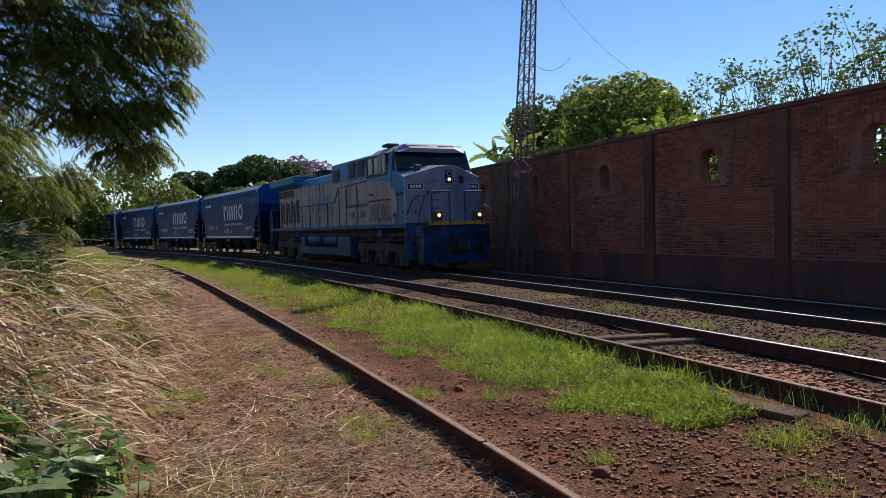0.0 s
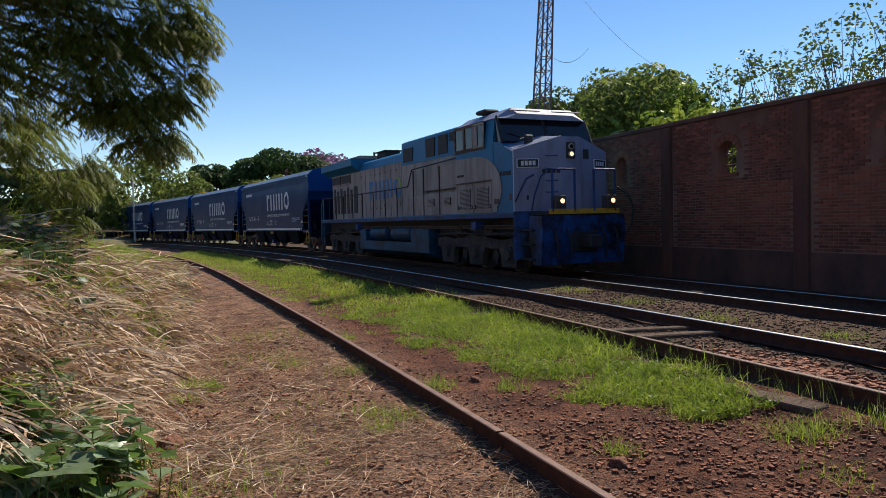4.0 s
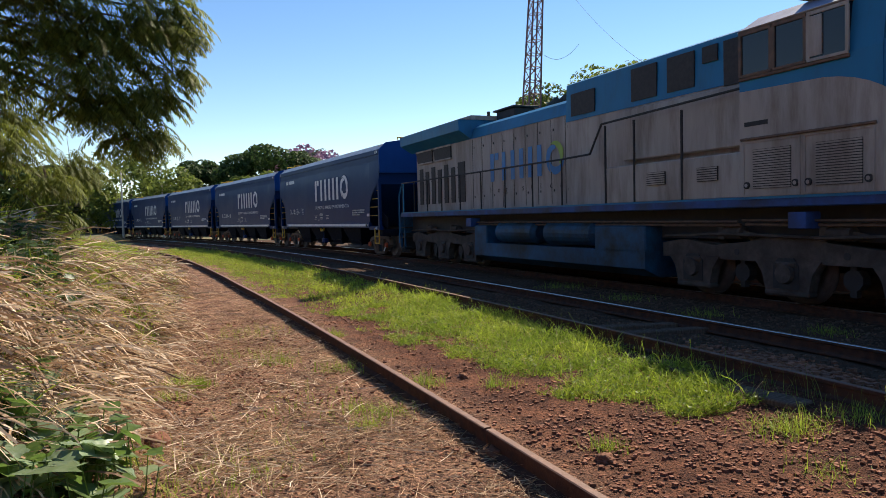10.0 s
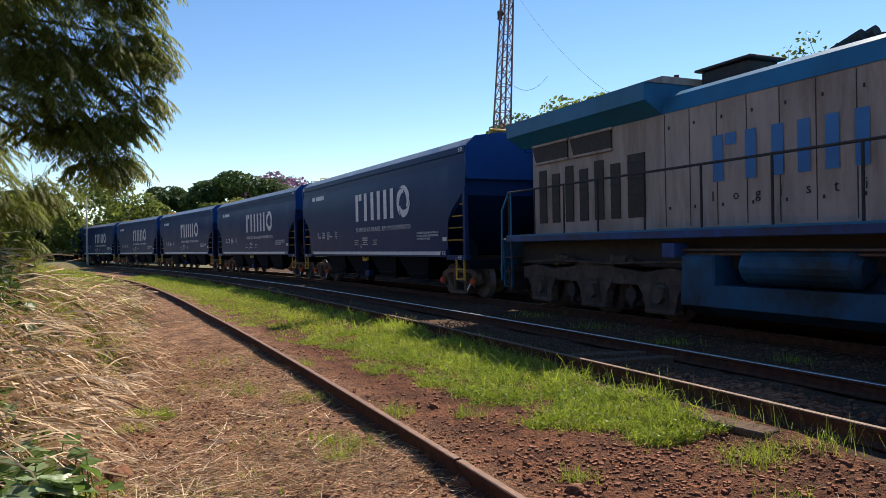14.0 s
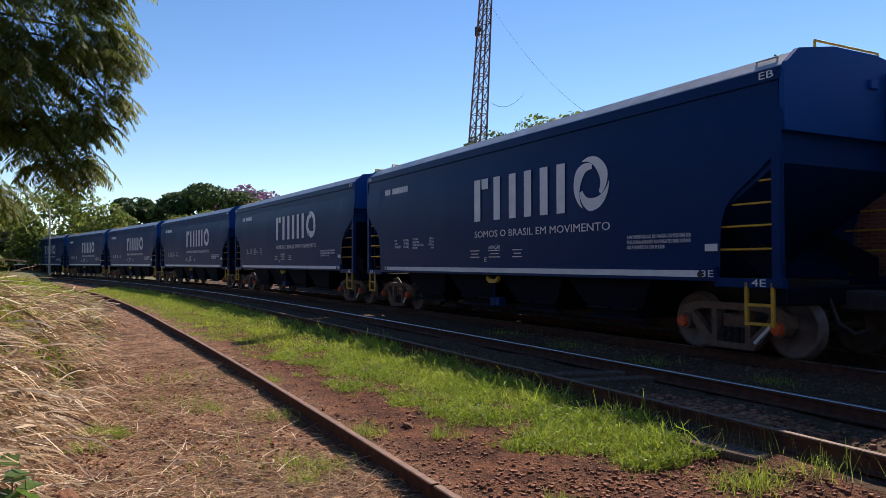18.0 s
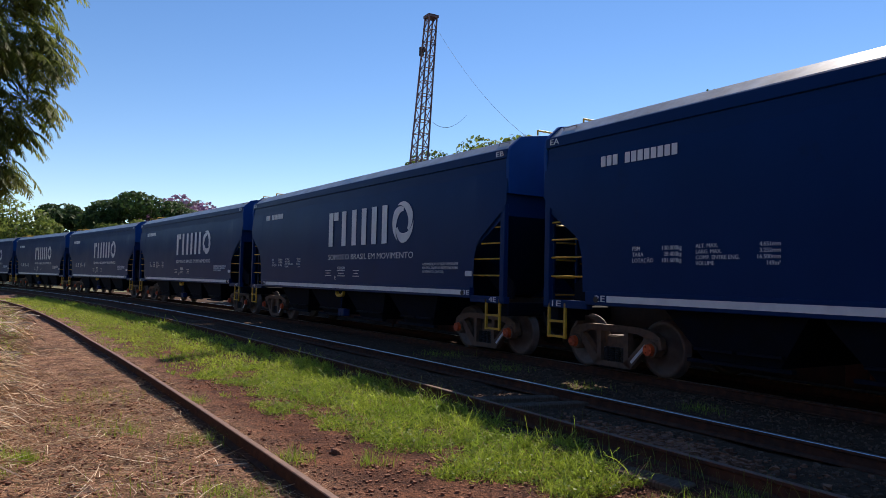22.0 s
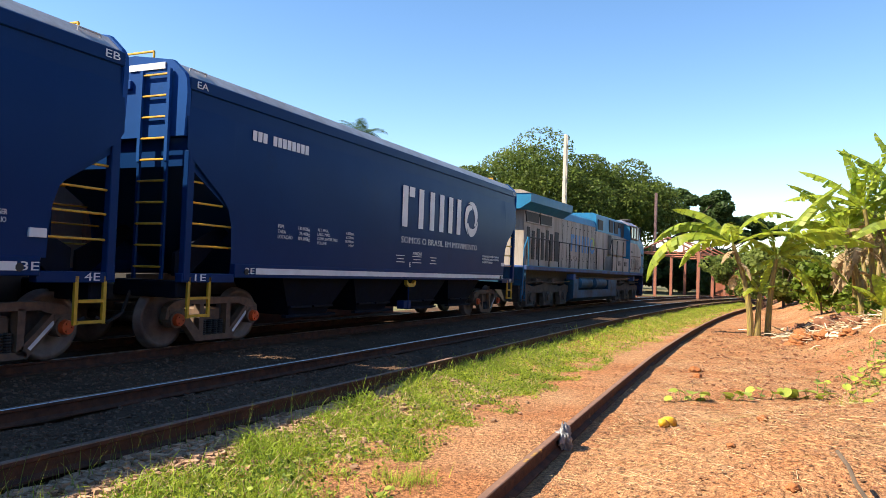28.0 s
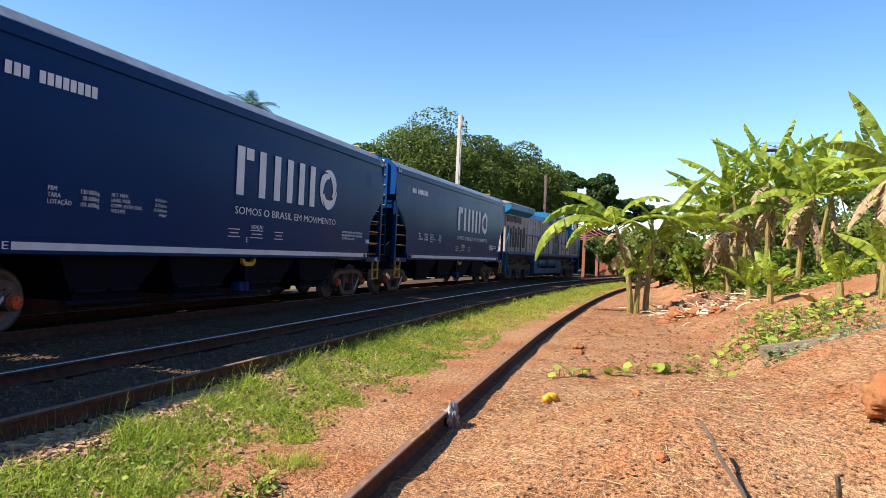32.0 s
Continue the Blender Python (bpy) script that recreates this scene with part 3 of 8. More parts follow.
def emblem(parent, x, z, k, y, material, ring_material, ring2=None):
    """The operator's mark as plain blocks and a swirl of three crescents; k scales it (1: 4.8 m wide)."""
    for x0, x1, z0, z1 in ((0.0, 0.28, 0.0, 0.98), (0.34, 0.63, 0.74, 0.98), (0.87, 1.14, 0.0, 0.98), (1.51, 1.78, 0.0, 0.98),
                           (2.10, 2.37, 0.0, 0.98), (2.68, 2.95, 0.0, 0.98), (3.25, 3.52, 0.0, 0.98)):
        bm = B()
        band(bm, y, [(x + x0 * k, z + z0 * k), (x + x0 * k, z + z1 * k)], [(x + x1 * k, z + z0 * k), (x + x1 * k, z + z1 * k)])
        part("emblem_block", bm, material, parent)
    for i, start in enumerate((122, 2, 242)):
        outer, inner = [], []
        for j in range(25):
            u = j / 24
            a = radians(start - 158 * u)
            ro = 0.51 - 0.15 * max(0.0, u - 0.62) / 0.38
            ri = 0.505 - 0.235 * math.sin(min(1.0, u / 0.6) * math.pi / 2)
            outer.append((x + (4.31 + ro * math.cos(a)) * k, z + (0.50 + ro * math.sin(a)) * k))
            inner.append((x + (4.31 + ri * math.cos(a)) * k, z + (0.50 + ri * math.sin(a)) * k))
        bm = B()
        band(bm, y - 0.001 * i, outer, inner)
        part("emblem_crescent", bm, (ring2 or ring_material) if i == 0 else ring_material, parent)


def char_bars(x, z, text_len, w, h, gap):
    return [(x + i * (w + gap), x + i * (w + gap) + w, z, z + h) for i in range(text_len) if i != 3]


def side_frame(bm, y0, y1):
    """A cast bogie side frame: arched top, dipped tension member and two windows."""
    # slim convex members leave the windows open
    members = [[(-0.60, 0.69), (0.60, 0.69), (0.60, 0.80), (-0.60, 0.80)], [(-0.42, 0.09), (0.42, 0.09), (0.42, 0.18), (-0.42, 0.18)]]
    for e in (-1, 1):
        for piece in ([(1.02, 0.55), (0.60, 0.68), (0.60, 0.80), (0.92, 0.74), (1.06, 0.66)], [(1.06, 0.66), (1.10, 0.48), (1.02, 0.46), (0.98, 0.62)],
                      [(0.90, 0.60), (0.78, 0.66), (0.28, 0.18), (0.42, 0.09)], [(0.27, 0.14), (0.37, 0.14), (0.37, 0.72), (0.27, 0.72)]):
            members.append([(e * a, b) for a, b in piece])
    for piece in members:
        slab(bm, piece, "y", y0, y1)


def wheelset(parent, x, r=0.46, disc=True):
    ws = new("wheelset", bpy.data.meshes.new("wheelset"))
    ws.parent = parent
    ws.matrix_basis = pose(x, 0, r)
    bm = B()
    rod(bm, (0, -1.15, 0), (0, 1.15, 0), 0.08, 12)
    bm.to_mesh(ws.data)
    bm.free()
    ws.data.materials.append(WHEEL)
    for side in (-1, 1):
        bm = B()
        profile = [(0.10, 0.09), (0.12, 0.06), (0.36, 0.03), (0.385, 0.065), (r, 0.065), (r, -0.04), (r + 0.028, -0.045), (r + 0.028, -0.07), (0.39, -0.07), (0.36, -0.02), (0.12, -0.05), (0.10, -0.09)]
        verts = []
        seg = 32
        for i in range(seg):
            a = 2 * math.pi * i / seg
            verts.append([bm.verts.new((rr * math.cos(a), side * (0.80 + d), rr * math.sin(a))) for rr, d in profile])
        for i in range(seg):
            for j in range(len(profile)):
                j2 = (j + 1) % len(profile)
                bm.faces.new((verts[i][j], verts[i][j2], verts[(i + 1) % seg][j2], verts[(i + 1) % seg][j]))
        w = part("wheel", bm, WHEEL, ws)
        w.data.shade_smooth()
    return ws


def bogie(parent, x):
    b = new("bogie")
    b.parent = parent
    b.matrix_basis = pose(x, 0, 0)
    tagged(b, "dusty brown cast steel bogie")
    bm = B()
    box(bm, -0.26, 0.26, -1.0, 1.0, 0.34, 0.62, 0.03)
    part("bolster", bm, BOGIE, b)
    for side in (-1, 1):
        bm = B()
        side_frame(bm, side * 1.0, side * 1.12)
        part("side_frame", bm, BOGIE, b)
        for ax in (-0.9, 0.9):
            bm = B()
            rod(bm, (ax, side * 0.98, 0.46), (ax, side * 1.17, 0.46), 0.135, 16)
            box(bm, ax - 0.14, ax + 0.14, side * 0.99, side * 1.13, 0.50, 0.64, 0.02)
            part("bearing_box", bm, BOGIE, b)
            bm = B()
            rod(bm, (ax, side * 1.16, 0.46), (ax, side * 1.24, 0.46), 0.105, 16, 0.09)
            for q in range(3):
                rod(bm, (ax + 0.055 * math.cos(q * 2.09), side * 1.235, 0.46 + 0.055 * math.sin(q * 2.09)), (ax + 0.055 * math.cos(q * 2.09), side * 1.26, 0.46 + 0.055 * math.sin(q * 2.09)), 0.016, 6)
            part("bearing_cap", bm, ORANGE, b, "orange bearing end cap")
        for k in range(4):
            bm = B()
            rings = []
            for c in range(15):
                r = 0.062 if c % 2 else 0.042
                rings.append([bm.verts.new((-0.2 + k * 0.135 + r * math.cos(q * math.pi / 4), side * 1.04 + r * math.sin(q * math.pi / 4), 0.17 + c * 0.018)) for q in range(8)])
            for lo, hi in zip(rings, rings[1:]):
                for q in range(8):
                    bm.faces.new((lo[q], lo[(q + 1) % 8], hi[(q + 1) % 8], hi[q]))
            part("spring", bm, BLACK, b)
    bm = B()
    slab(bm, [(0.42, 0.22), (0.76, 0.55), (0.80, 0.52), (0.46, 0.19)], "y", -1.126, -1.121)
    part("painted_mark", bm, WHITE, b, "slanting row of painted marks")
    for ax in (-0.9, 0.9):
        w = wheelset(b, ax)
        w["turns"] = 0.46
    return b


def end_gear(parent, e):
    """What stands at one end of a wagon: e = -1 the rear end, 1 the front end."""
    for side in (-1, 1):
        bm = B()
        box(bm, e * 7.46, e * 7.60, side * 1.50, side * 1.61, 1.08, 3.05, 0.01)
        part("corner_post", bm, NAVY, parent)
        bm = B()
        box(bm, e * 6.45, e * 7.62, side * 1.46, side * 1.60, 1.06, 1.20, 0.01)
        part("end_sill", bm, NAVY, parent)
        for k, z in enumerate((1.62, 1.96, 2.28, 2.60)):
            bm = B()
            rod(bm, (e * 7.48, side * 1.54, z), (e * (6.48 if z < 2.2 else (6.75 if z < 2.5 else 7.1)), side * 1.54, z), 0.017, 6)
            part("rung", bm, YELLOW, parent, "yellow side rung")
        step_ = new("step")
        step_.parent = parent
        tagged(step_, "yellow steel foot step")
        for x in (7.46, 7.02):
            bm = B()
            box(bm, e * (x - 0.025), e * (x + 0.025), side * 1.56, side * 1.60, 0.52, 1.14)
            part("upright", bm, YELLOW, step_)
        for z in (0.53, 0.80):
            bm = B()
            box(bm, e * 7.05, e * 7.44, side * 1.555, side * 1.605, z, z + 0.04)
            part("tread", bm, YELLOW, step_)
    # end plate and ladder
    bm = B()
    slab(bm, [(-1.57, 3.26), (1.57, 3.26), (1.60, 3.90), (1.58, 4.12), (1.52, 4.22), (1.28, 4.43), (0.5, 4.55), (-0.5, 4.55), (-1.28, 4.43), (-1.52, 4.22), (-1.58, 4.12), (-1.60, 3.90)], "x", e * 7.60, e * 7.68)
    part("end_plate", bm, NAVY_SUNLIT, parent)
    ladder = new("ladder")
    ladder.parent = parent
    tagged(ladder, "blue end ladder with yellow rungs")
    y0 = e * 0.72
    for y in (y0, y0 + e * 0.56):
        bm = B()
        box(bm, e * 7.70, e * 7.75, y - 0.03, y + 0.03, 2.88, 4.28)
        part("stile", bm, NAVY_SUNLIT, ladder)
        # Stile's lower length takes the plain navy, its top the sunlit copy.
        bm = B()
        box(bm, e * 7.695, e * 7.735, y - 0.025, y + 0.025, 1.1, 2.88)
        part("lower_stile", bm, NAVY, ladder)
    for k in range(10):
        bm = B()
        rod(bm, (e * 7.725, y0, 1.28 + 0.325 * k), (e * 7.725, y0 + e * 0.56, 1.28 + 0.325 * k), 0.018, 6)
        part("rung", bm, YELLOW, ladder)
    for y in (-1.1, 1.1):
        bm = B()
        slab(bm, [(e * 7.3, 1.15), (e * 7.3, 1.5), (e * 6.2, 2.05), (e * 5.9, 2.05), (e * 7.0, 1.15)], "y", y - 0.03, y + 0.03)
        part("slope_brace", bm, NAVY_SHADE, parent)
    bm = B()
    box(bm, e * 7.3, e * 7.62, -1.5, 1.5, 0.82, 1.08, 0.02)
    part("headstock", bm, NAVY_SHADE, parent)
    bm = B()
    box(bm, e * 5.4, e * 8.0, -0.2, 0.2, 0.72, 1.02, 0.03)
    box(bm, e * 7.9, e * 8.24, -0.17, 0.17, 0.70, 1.0, 0.05)
    part("coupler", bm, BLACK, parent)
    bm = B()
    pts = [(e * 7.6, -0.55, 0.9), (e * 7.75, -0.55, 0.55), (e * 7.95, -0.5, 0.42), (e * 8.15, -0.45, 0.5)]
    for a, b in zip(pts, pts[1:]):
        rod(bm, a, b, 0.028, 6)
    part("brake_hose", bm, BLACK, parent)
    bm = B()
    for x0, x1 in ((7.05, 7.40),):
        for p, q in (((x0, 4.17), (x0, 4.36)), ((x0, 4.36), (x1, 4.36)), ((x1, 4.36), (x1, 4.17))):
            rod(bm, (e * p[0], -1.36, p[1]), (e * q[0], -1.36, q[1]), 0.014, 6)
    part("roof_handle", bm, ROOF, parent)
    bm = B()
    for a, b in (((-0.75, 4.54), (-0.75, 4.64)), ((-0.75, 4.64), (0.75, 4.64)), ((0.75, 4.64), (0.75, 4.54))):
        rod(bm, (e * 7.55, a[0], a[1]), (e * 7.55, b[0], b[1]), 0.02, 6)
    part("roof_end_rail", bm, YELLOW, parent, "yellow roof end rail")
    bm = B()
    box(bm, e * 7.68, e * 7.73, e * 0.30, e * 0.48, 4.02, 4.16, 0.01)
    part("end_bracket", bm, NAVY_SUNLIT, parent)
    bm = B()
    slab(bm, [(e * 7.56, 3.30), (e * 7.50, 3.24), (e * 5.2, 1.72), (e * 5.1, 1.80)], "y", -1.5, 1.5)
    part("slope_sheet", bm, NAVY_SHADE, parent)


def wagon(number_marks):
    w = tagged(new("hopper_wagon"), "navy blue covered grain hopper wagon with white markings", "wagon", "train wagons")
    # slope sheets and hold
    bm = B()
    slab(bm, [(-7.56, 3.97), (-7.56, 2.82), (-5.0, 1.18), (5.0, 1.18), (7.56, 2.82), (7.56, 3.97)], "y", -1.57, 1.57)
    part("hold", bm, NAVY, w)
    # side sheets, gently bowed
    for side in (-1, 1):
        bm = B()
        lower = [(-7.64, 3.08), (-7.55, 2.95), (-7.20, 2.68), (-6.83, 2.41), (-6.68, 2.24), (-6.60, 2.0), (-6.575, 1.75), (-6.56, 1.36)]
        xs = [-7.64, -7.55, -7.2, -6.83, -6.68, -6.6, -6.575, -6.56] + [-6 + 0.4 * i for i in range(31)] + [6.56, 6.575, 6.6, 6.68, 6.83, 7.2, 7.55, 7.64]
        def low(x):
            return float(np.interp(-abs(x), [p[0] for p in lower], [p[1] for p in lower]))
        grid = []
        for x in xs:
            col = []
            for k in range(7):
                z = low(x) + (3.98 - low(x)) * k / 6
                bulge = 0.018 * math.sin(math.pi * (z - 1.3) / 2.7) + (0.006 * math.sin(x * 2.1) + 0.005 * math.sin(x * 5.3 + 1.0) * (k / 6)) * math.sin(math.pi * (z - 1.3) / 2.7)
                col.append(bm.verts.new((x, side * (1.595 + bulge - 0.05 * max(0, (z - 3.3) / 0.7)), z)))
            grid.append(col)
        for i in range(len(xs) - 1):
            for k in range(6):
                bm.faces.new((grid[i][k], grid[i + 1][k], grid[i + 1][k + 1], grid[i][k + 1]))
        bmesh.ops.recalc_face_normals(bm, faces=bm.faces)
        ob = part("side_sheet", bm, NAVY, w)
        ob.data.shade_smooth()
        bm = B()
        box(bm, -7.62, 7.62, side * 1.48, side * 1.60, 3.97, 4.16, 0.012)
        part("eave_rail", bm, NAVY, w)
        bm = B()
        box(bm, -6.48, 6.48, side * 1.50, side * 1.62, 1.14, 1.37, 0.012)
        part("side_sill", bm, NAVY, w)
        bm = B()
        box(bm, -5.95 if side < 0 else -6.17, 0.535, side * 1.615, side * 1.628, 1.20, 1.305)
        box(bm, 0.545, 6.17 if side < 0 else 5.95, side * 1.615, side * 1.628, 1.20, 1.305)
        part("reflective_stripe", bm, WHITE, w, "pale reflective stripe along the sill")
        for x in (-6.2, 6.2):
            bm = B()
            rod(bm, (x, side * 1.60, 1.24), (x, side * 1.64, 1.24), 0.05, 10)
            part("jacking_point", bm, BLACK, w)
    bm = B()
    slab(bm, [(-1.53, 4.14), (1.53, 4.14), (1.50, 4.20), (1.27, 4.40), (0.5, 4.52), (-0.5, 4.52), (-1.27, 4.40), (-1.50, 4.20)], "x", -7.63, 7.63)
    part("roof", bm, ROOF, w)
    for x in (-5.6, -2.8, 0.0, 2.8, 5.6):
        bm = B()
        box(bm, x - 1.33, x + 1.33, -0.40, 0.40, 4.51, 4.62, 0.02)
        part("roof_hatch", bm, ROOF, w)
    # hopper chutes under the floor
    for x in (-3.75, -1.25, 1.25, 3.75):
        bm = B()
        top_z, low_z = 1.18, 0.42
        up = [(x - 1.2, -1.42), (x + 1.2, -1.42), (x + 1.2, 1.42), (x - 1.2, 1.42)]
        dn = [(x - 0.62, -1.18), (x + 0.62, -1.18), (x + 0.62, 1.18), (x - 0.62, 1.18)]
        vu = [bm.verts.new((*p, top_z)) for p in up]
        vd = [bm.verts.new((*p, low_z)) for p in dn]
        bm.faces.new(vd)
        bm.faces.new(vu)
        for i in range(4):
            bm.faces.new((vu[i], vu[(i + 1) % 4], vd[(i + 1) % 4], vd[i]))
        part("hopper_chute", bm, NAVY_SHADE, w)
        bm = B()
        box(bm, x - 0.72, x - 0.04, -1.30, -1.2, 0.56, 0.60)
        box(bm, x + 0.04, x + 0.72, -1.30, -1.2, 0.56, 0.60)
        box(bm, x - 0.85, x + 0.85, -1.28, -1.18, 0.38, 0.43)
        part("gate_track", bm, NAVY_SHADE, w)
    bm = B()
    box(bm, -7.4, 7.4, -0.22, 0.22, 0.80, 1.15)
    part("centre_sill", bm, BLACK, w)
    bm = B()
    slab(bm, [(-0.24, 1.12), (-0.12, 1.04), (0.12, 1.04), (0.24, 1.12), (0.24, 1.02), (0.14, 0.96), (-0.14, 0.96), (-0.24, 1.02)], "y", -1.58, -1.50)
    part("valve_handle", bm, YELLOW, w, "yellow brake valve handle")
    bm = B()
    rod(bm, (0, -1.5, 0.42), (0, -1.5, 1.0), 0.014, 6)
    box(bm, -0.22, 0.18, -1.5, -1.3, 0.42, 0.62, 0.02)
    part("brake_valve", bm, NAVY, w)
    for e in (-1, 1):
        end_gear(w, e)
    for x in (-6.33, 6.33):
        bogie(w, x)
    # markings on the side that is seen
    emblem(w, -0.71, 2.40, 1.0, -1.628, WHITE, WHITE)
    plate_text(w, "SOMOS O BRASIL EM MOVIMENTO", -0.72, 2.015, 0.222, width=4.83)
    plate_text(w, "PBM\nTARA\nLOTAÇÃO", -5.40, 2.035, 0.093)
    plate_text(w, "130.000kg\n28.400kg\n101.600kg", -4.42, 2.035, 0.093, align="RIGHT")
    plate_text(w, "ALT. MAX.\nLARG. MAX.\nCOMP. ENTRE ENG.\nVOLUME", -4.17, 2.05, 0.083)
    plate_text(w, "4.651mm\n3.252mm\n16.500mm\n149m³", -2.83, 2.05, 0.083, align="RIGHT")
    plate_text(w, "ATENÇÃO", -0.08, 1.74, 0.11, width=0.5)
    plate_text(w, "A MOVIMENTAÇÃO DO VAGÃO SÓ PODERÁ SER\nREALIZADA ATRAVÉS DO ENGATE FERROVIÁRIO\nOU ATRAVÉS DO CAR PULLER", 4.56, 1.835, 0.088, width=1.46)
    for text, x, z, y, wide in (("EA", -7.50, 4.02, -1.606, 0.24), ("EB", 7.26, 4.02, -1.606, 0.24), ("1E", -7.42, 1.085, -1.606, 0.24), ("2E", -6.24, 1.205, -1.626, 0.24), ("3E", 6.20, 1.205, -1.626, 0.24), ("4E", 7.12, 1.085, -1.606, 0.24), ("E", -0.27, 1.45, -1.623, 0.09)):
        plate_text(w, text, x, z, 0.15, y, width=wide)
    for bar in char_bars(-6.15, 3.46, 12, 0.105, 0.17, 0.032):
        flat_bars(w, "number_bar", [bar], WHITE, -1.605)
    rows = []
    for x0, x1 in ((-0.92, -0.50), (-0.08, 0.42), (0.92, 1.30)):
        rows += [(x0 + (i % 2) * 0.06, x1 - (i % 2) * 0.05, 1.695 - 0.075 * i, 1.715 - 0.075 * i) for i in range(3)]
    tagged(flat_bars(w, "small_print", rows, WHITE), kind="stuff")
    bm = B()
    box(bm, 6.30, 6.53, -1.632, -1.60, 1.60, 1.71)
    part("tag_plate", bm, WHITE, w)
    bm = B()
    box(bm, -7.70, -7.682, -1.15, -0.40, 4.30, 4.40)
    part("end_number_bar", bm, WHITE, w)
    return w


WAGON_HALF = 6.33
first_wagon = wagon(0)
wagons = [first_wagon]
for i in range(1, 10):
    wagons.append(copy_thing(first_wagon, train_pose(run(0) - 16.5 * i, WAGON_HALF)))
first_wagon.matrix_basis = train_pose(run(0), WAGON_HALF)


# ---- locomotive ----
def X(v):
    """Length from the locomotive's rear coupler to its own space."""
    return v - 11.1 + 0.012 * max(0.0, v - 7.0)


def louvre(parent, x0, x1, z0, z1, y, n=10, material=None):
    bm = B()
    box(bm, x0, x1, y, y + 0.03, z0, z1)
    p = part("grille", bm, GRILLE, parent)
    for i in range(n):
        z = z0 + (z1 - z0) * (i + 0.5) / n
        bm = B()
        box(bm, x0, x1, y - 0.012, y, z - 0.012, z + 0.012)
        part("slat", bm, material or LOCO_GREY, p)
    return p


def loco_truck(parent, x):
    t = new("truck")
    t.parent = parent
    t.matrix_basis = pose(x, 0, 0)
    tagged(t, "dusty grey three-axle truck")
    for side in (-1, 1):
        bm = B()
        slab(bm, [(-2.85, 0.66), (2.85, 0.66), (2.85, 0.92), (2.3, 1.0), (1.55, 0.90), (0.75, 0.98), (0.35, 1.08), (-0.35, 1.08), (-0.75, 0.98), (-1.55, 0.90), (-2.3, 1.0), (-2.85, 0.92)], "y", side * 1.02, side * 1.18)
        for ax in (-2.02, 0, 2.02):
            slab(bm, [(ax - 0.62, 0.70), (ax - 0.47, 0.50), (ax - 0.40, 0.22), (ax + 0.40, 0.22), (ax + 0.47, 0.50), (ax + 0.62, 0.70)], "y", side * 1.03, side * 1.21)
            box(bm, ax - 0.42, ax + 0.42, side * 1.0, side * 1.23, 0.14, 0.24, 0.03)
        part("side_frame", bm, TRUCK_GREY, t)
        for ax in (-2.02, 0, 2.02):
            bm = B()
            slab(bm, [(ax - 0.24, 0.26), (ax + 0.24, 0.26), (ax + 0.24, 0.62), (ax + 0.14, 0.74), (ax - 0.14, 0.74), (ax - 0.24, 0.62)], "y", side * 1.2, side * 1.222)
            part("pedestal_opening", bm, BLACK, t)
            bm = B()
            rod(bm, (ax, side * 1.2, 0.50), (ax, side * 1.29, 0.50), 0.17, 16, 0.15)
            box(bm, ax - 0.2, ax + 0.2, side * 1.2, side * 1.25, 0.60, 0.68, 0.02)
            part("axle_box", bm, TRUCK_GREY, t)
        for ax in (-1.02, 1.02):
            bm = B()
            rod(bm, (ax, side * 1.17, 0.80), (ax, side * 1.186, 0.80), 0.055, 10)
            part("frame_hole", bm, BLACK, t)
            bm = B()
            rod(bm, (ax, side * 0.9, 0.45), (ax, side * 1.06, 0.45), 0.16, 10)
            box(bm, ax - 0.05, ax + 0.05, side * 0.95, side * 1.05, 0.2, 0.66)
            part("brake_rigging", bm, BLACK, t)
        for ax in (-1.0, 1.0):
            bm = B()
            rod(bm, (ax - 0.3, side * 1.12, 1.12), (ax + 0.1, side * 1.14, 1.12), 0.11, 12)
            rod(bm, (ax + 0.1, side * 1.14, 1.12), (ax + 0.32, side * 1.14, 1.08), 0.04, 8)
            box(bm, ax - 0.42, ax - 0.28, side * 1.02, side * 1.22, 1.0, 1.24, 0.02)
            part("brake_cylinder", bm, TRUCK_GREY, t)
        bm = B()
        for a, b in (((-2.7, 1.05), (-1.2, 1.10)), ((-1.2, 1.10), (0.6, 1.06)), ((0.6, 1.06), (2.7, 1.12))):
            rod(bm, (a[0], side * 1.25, a[1]), (b[0], side * 1.25, b[1]), 0.025, 6)
        part("brake_pipe", bm, TRUCK_GREY, t)
    for ax in (-2.02, 0, 2.02):
        w = wheelset(t, ax, 0.52)
        w["turns"] = 0.52
    return t


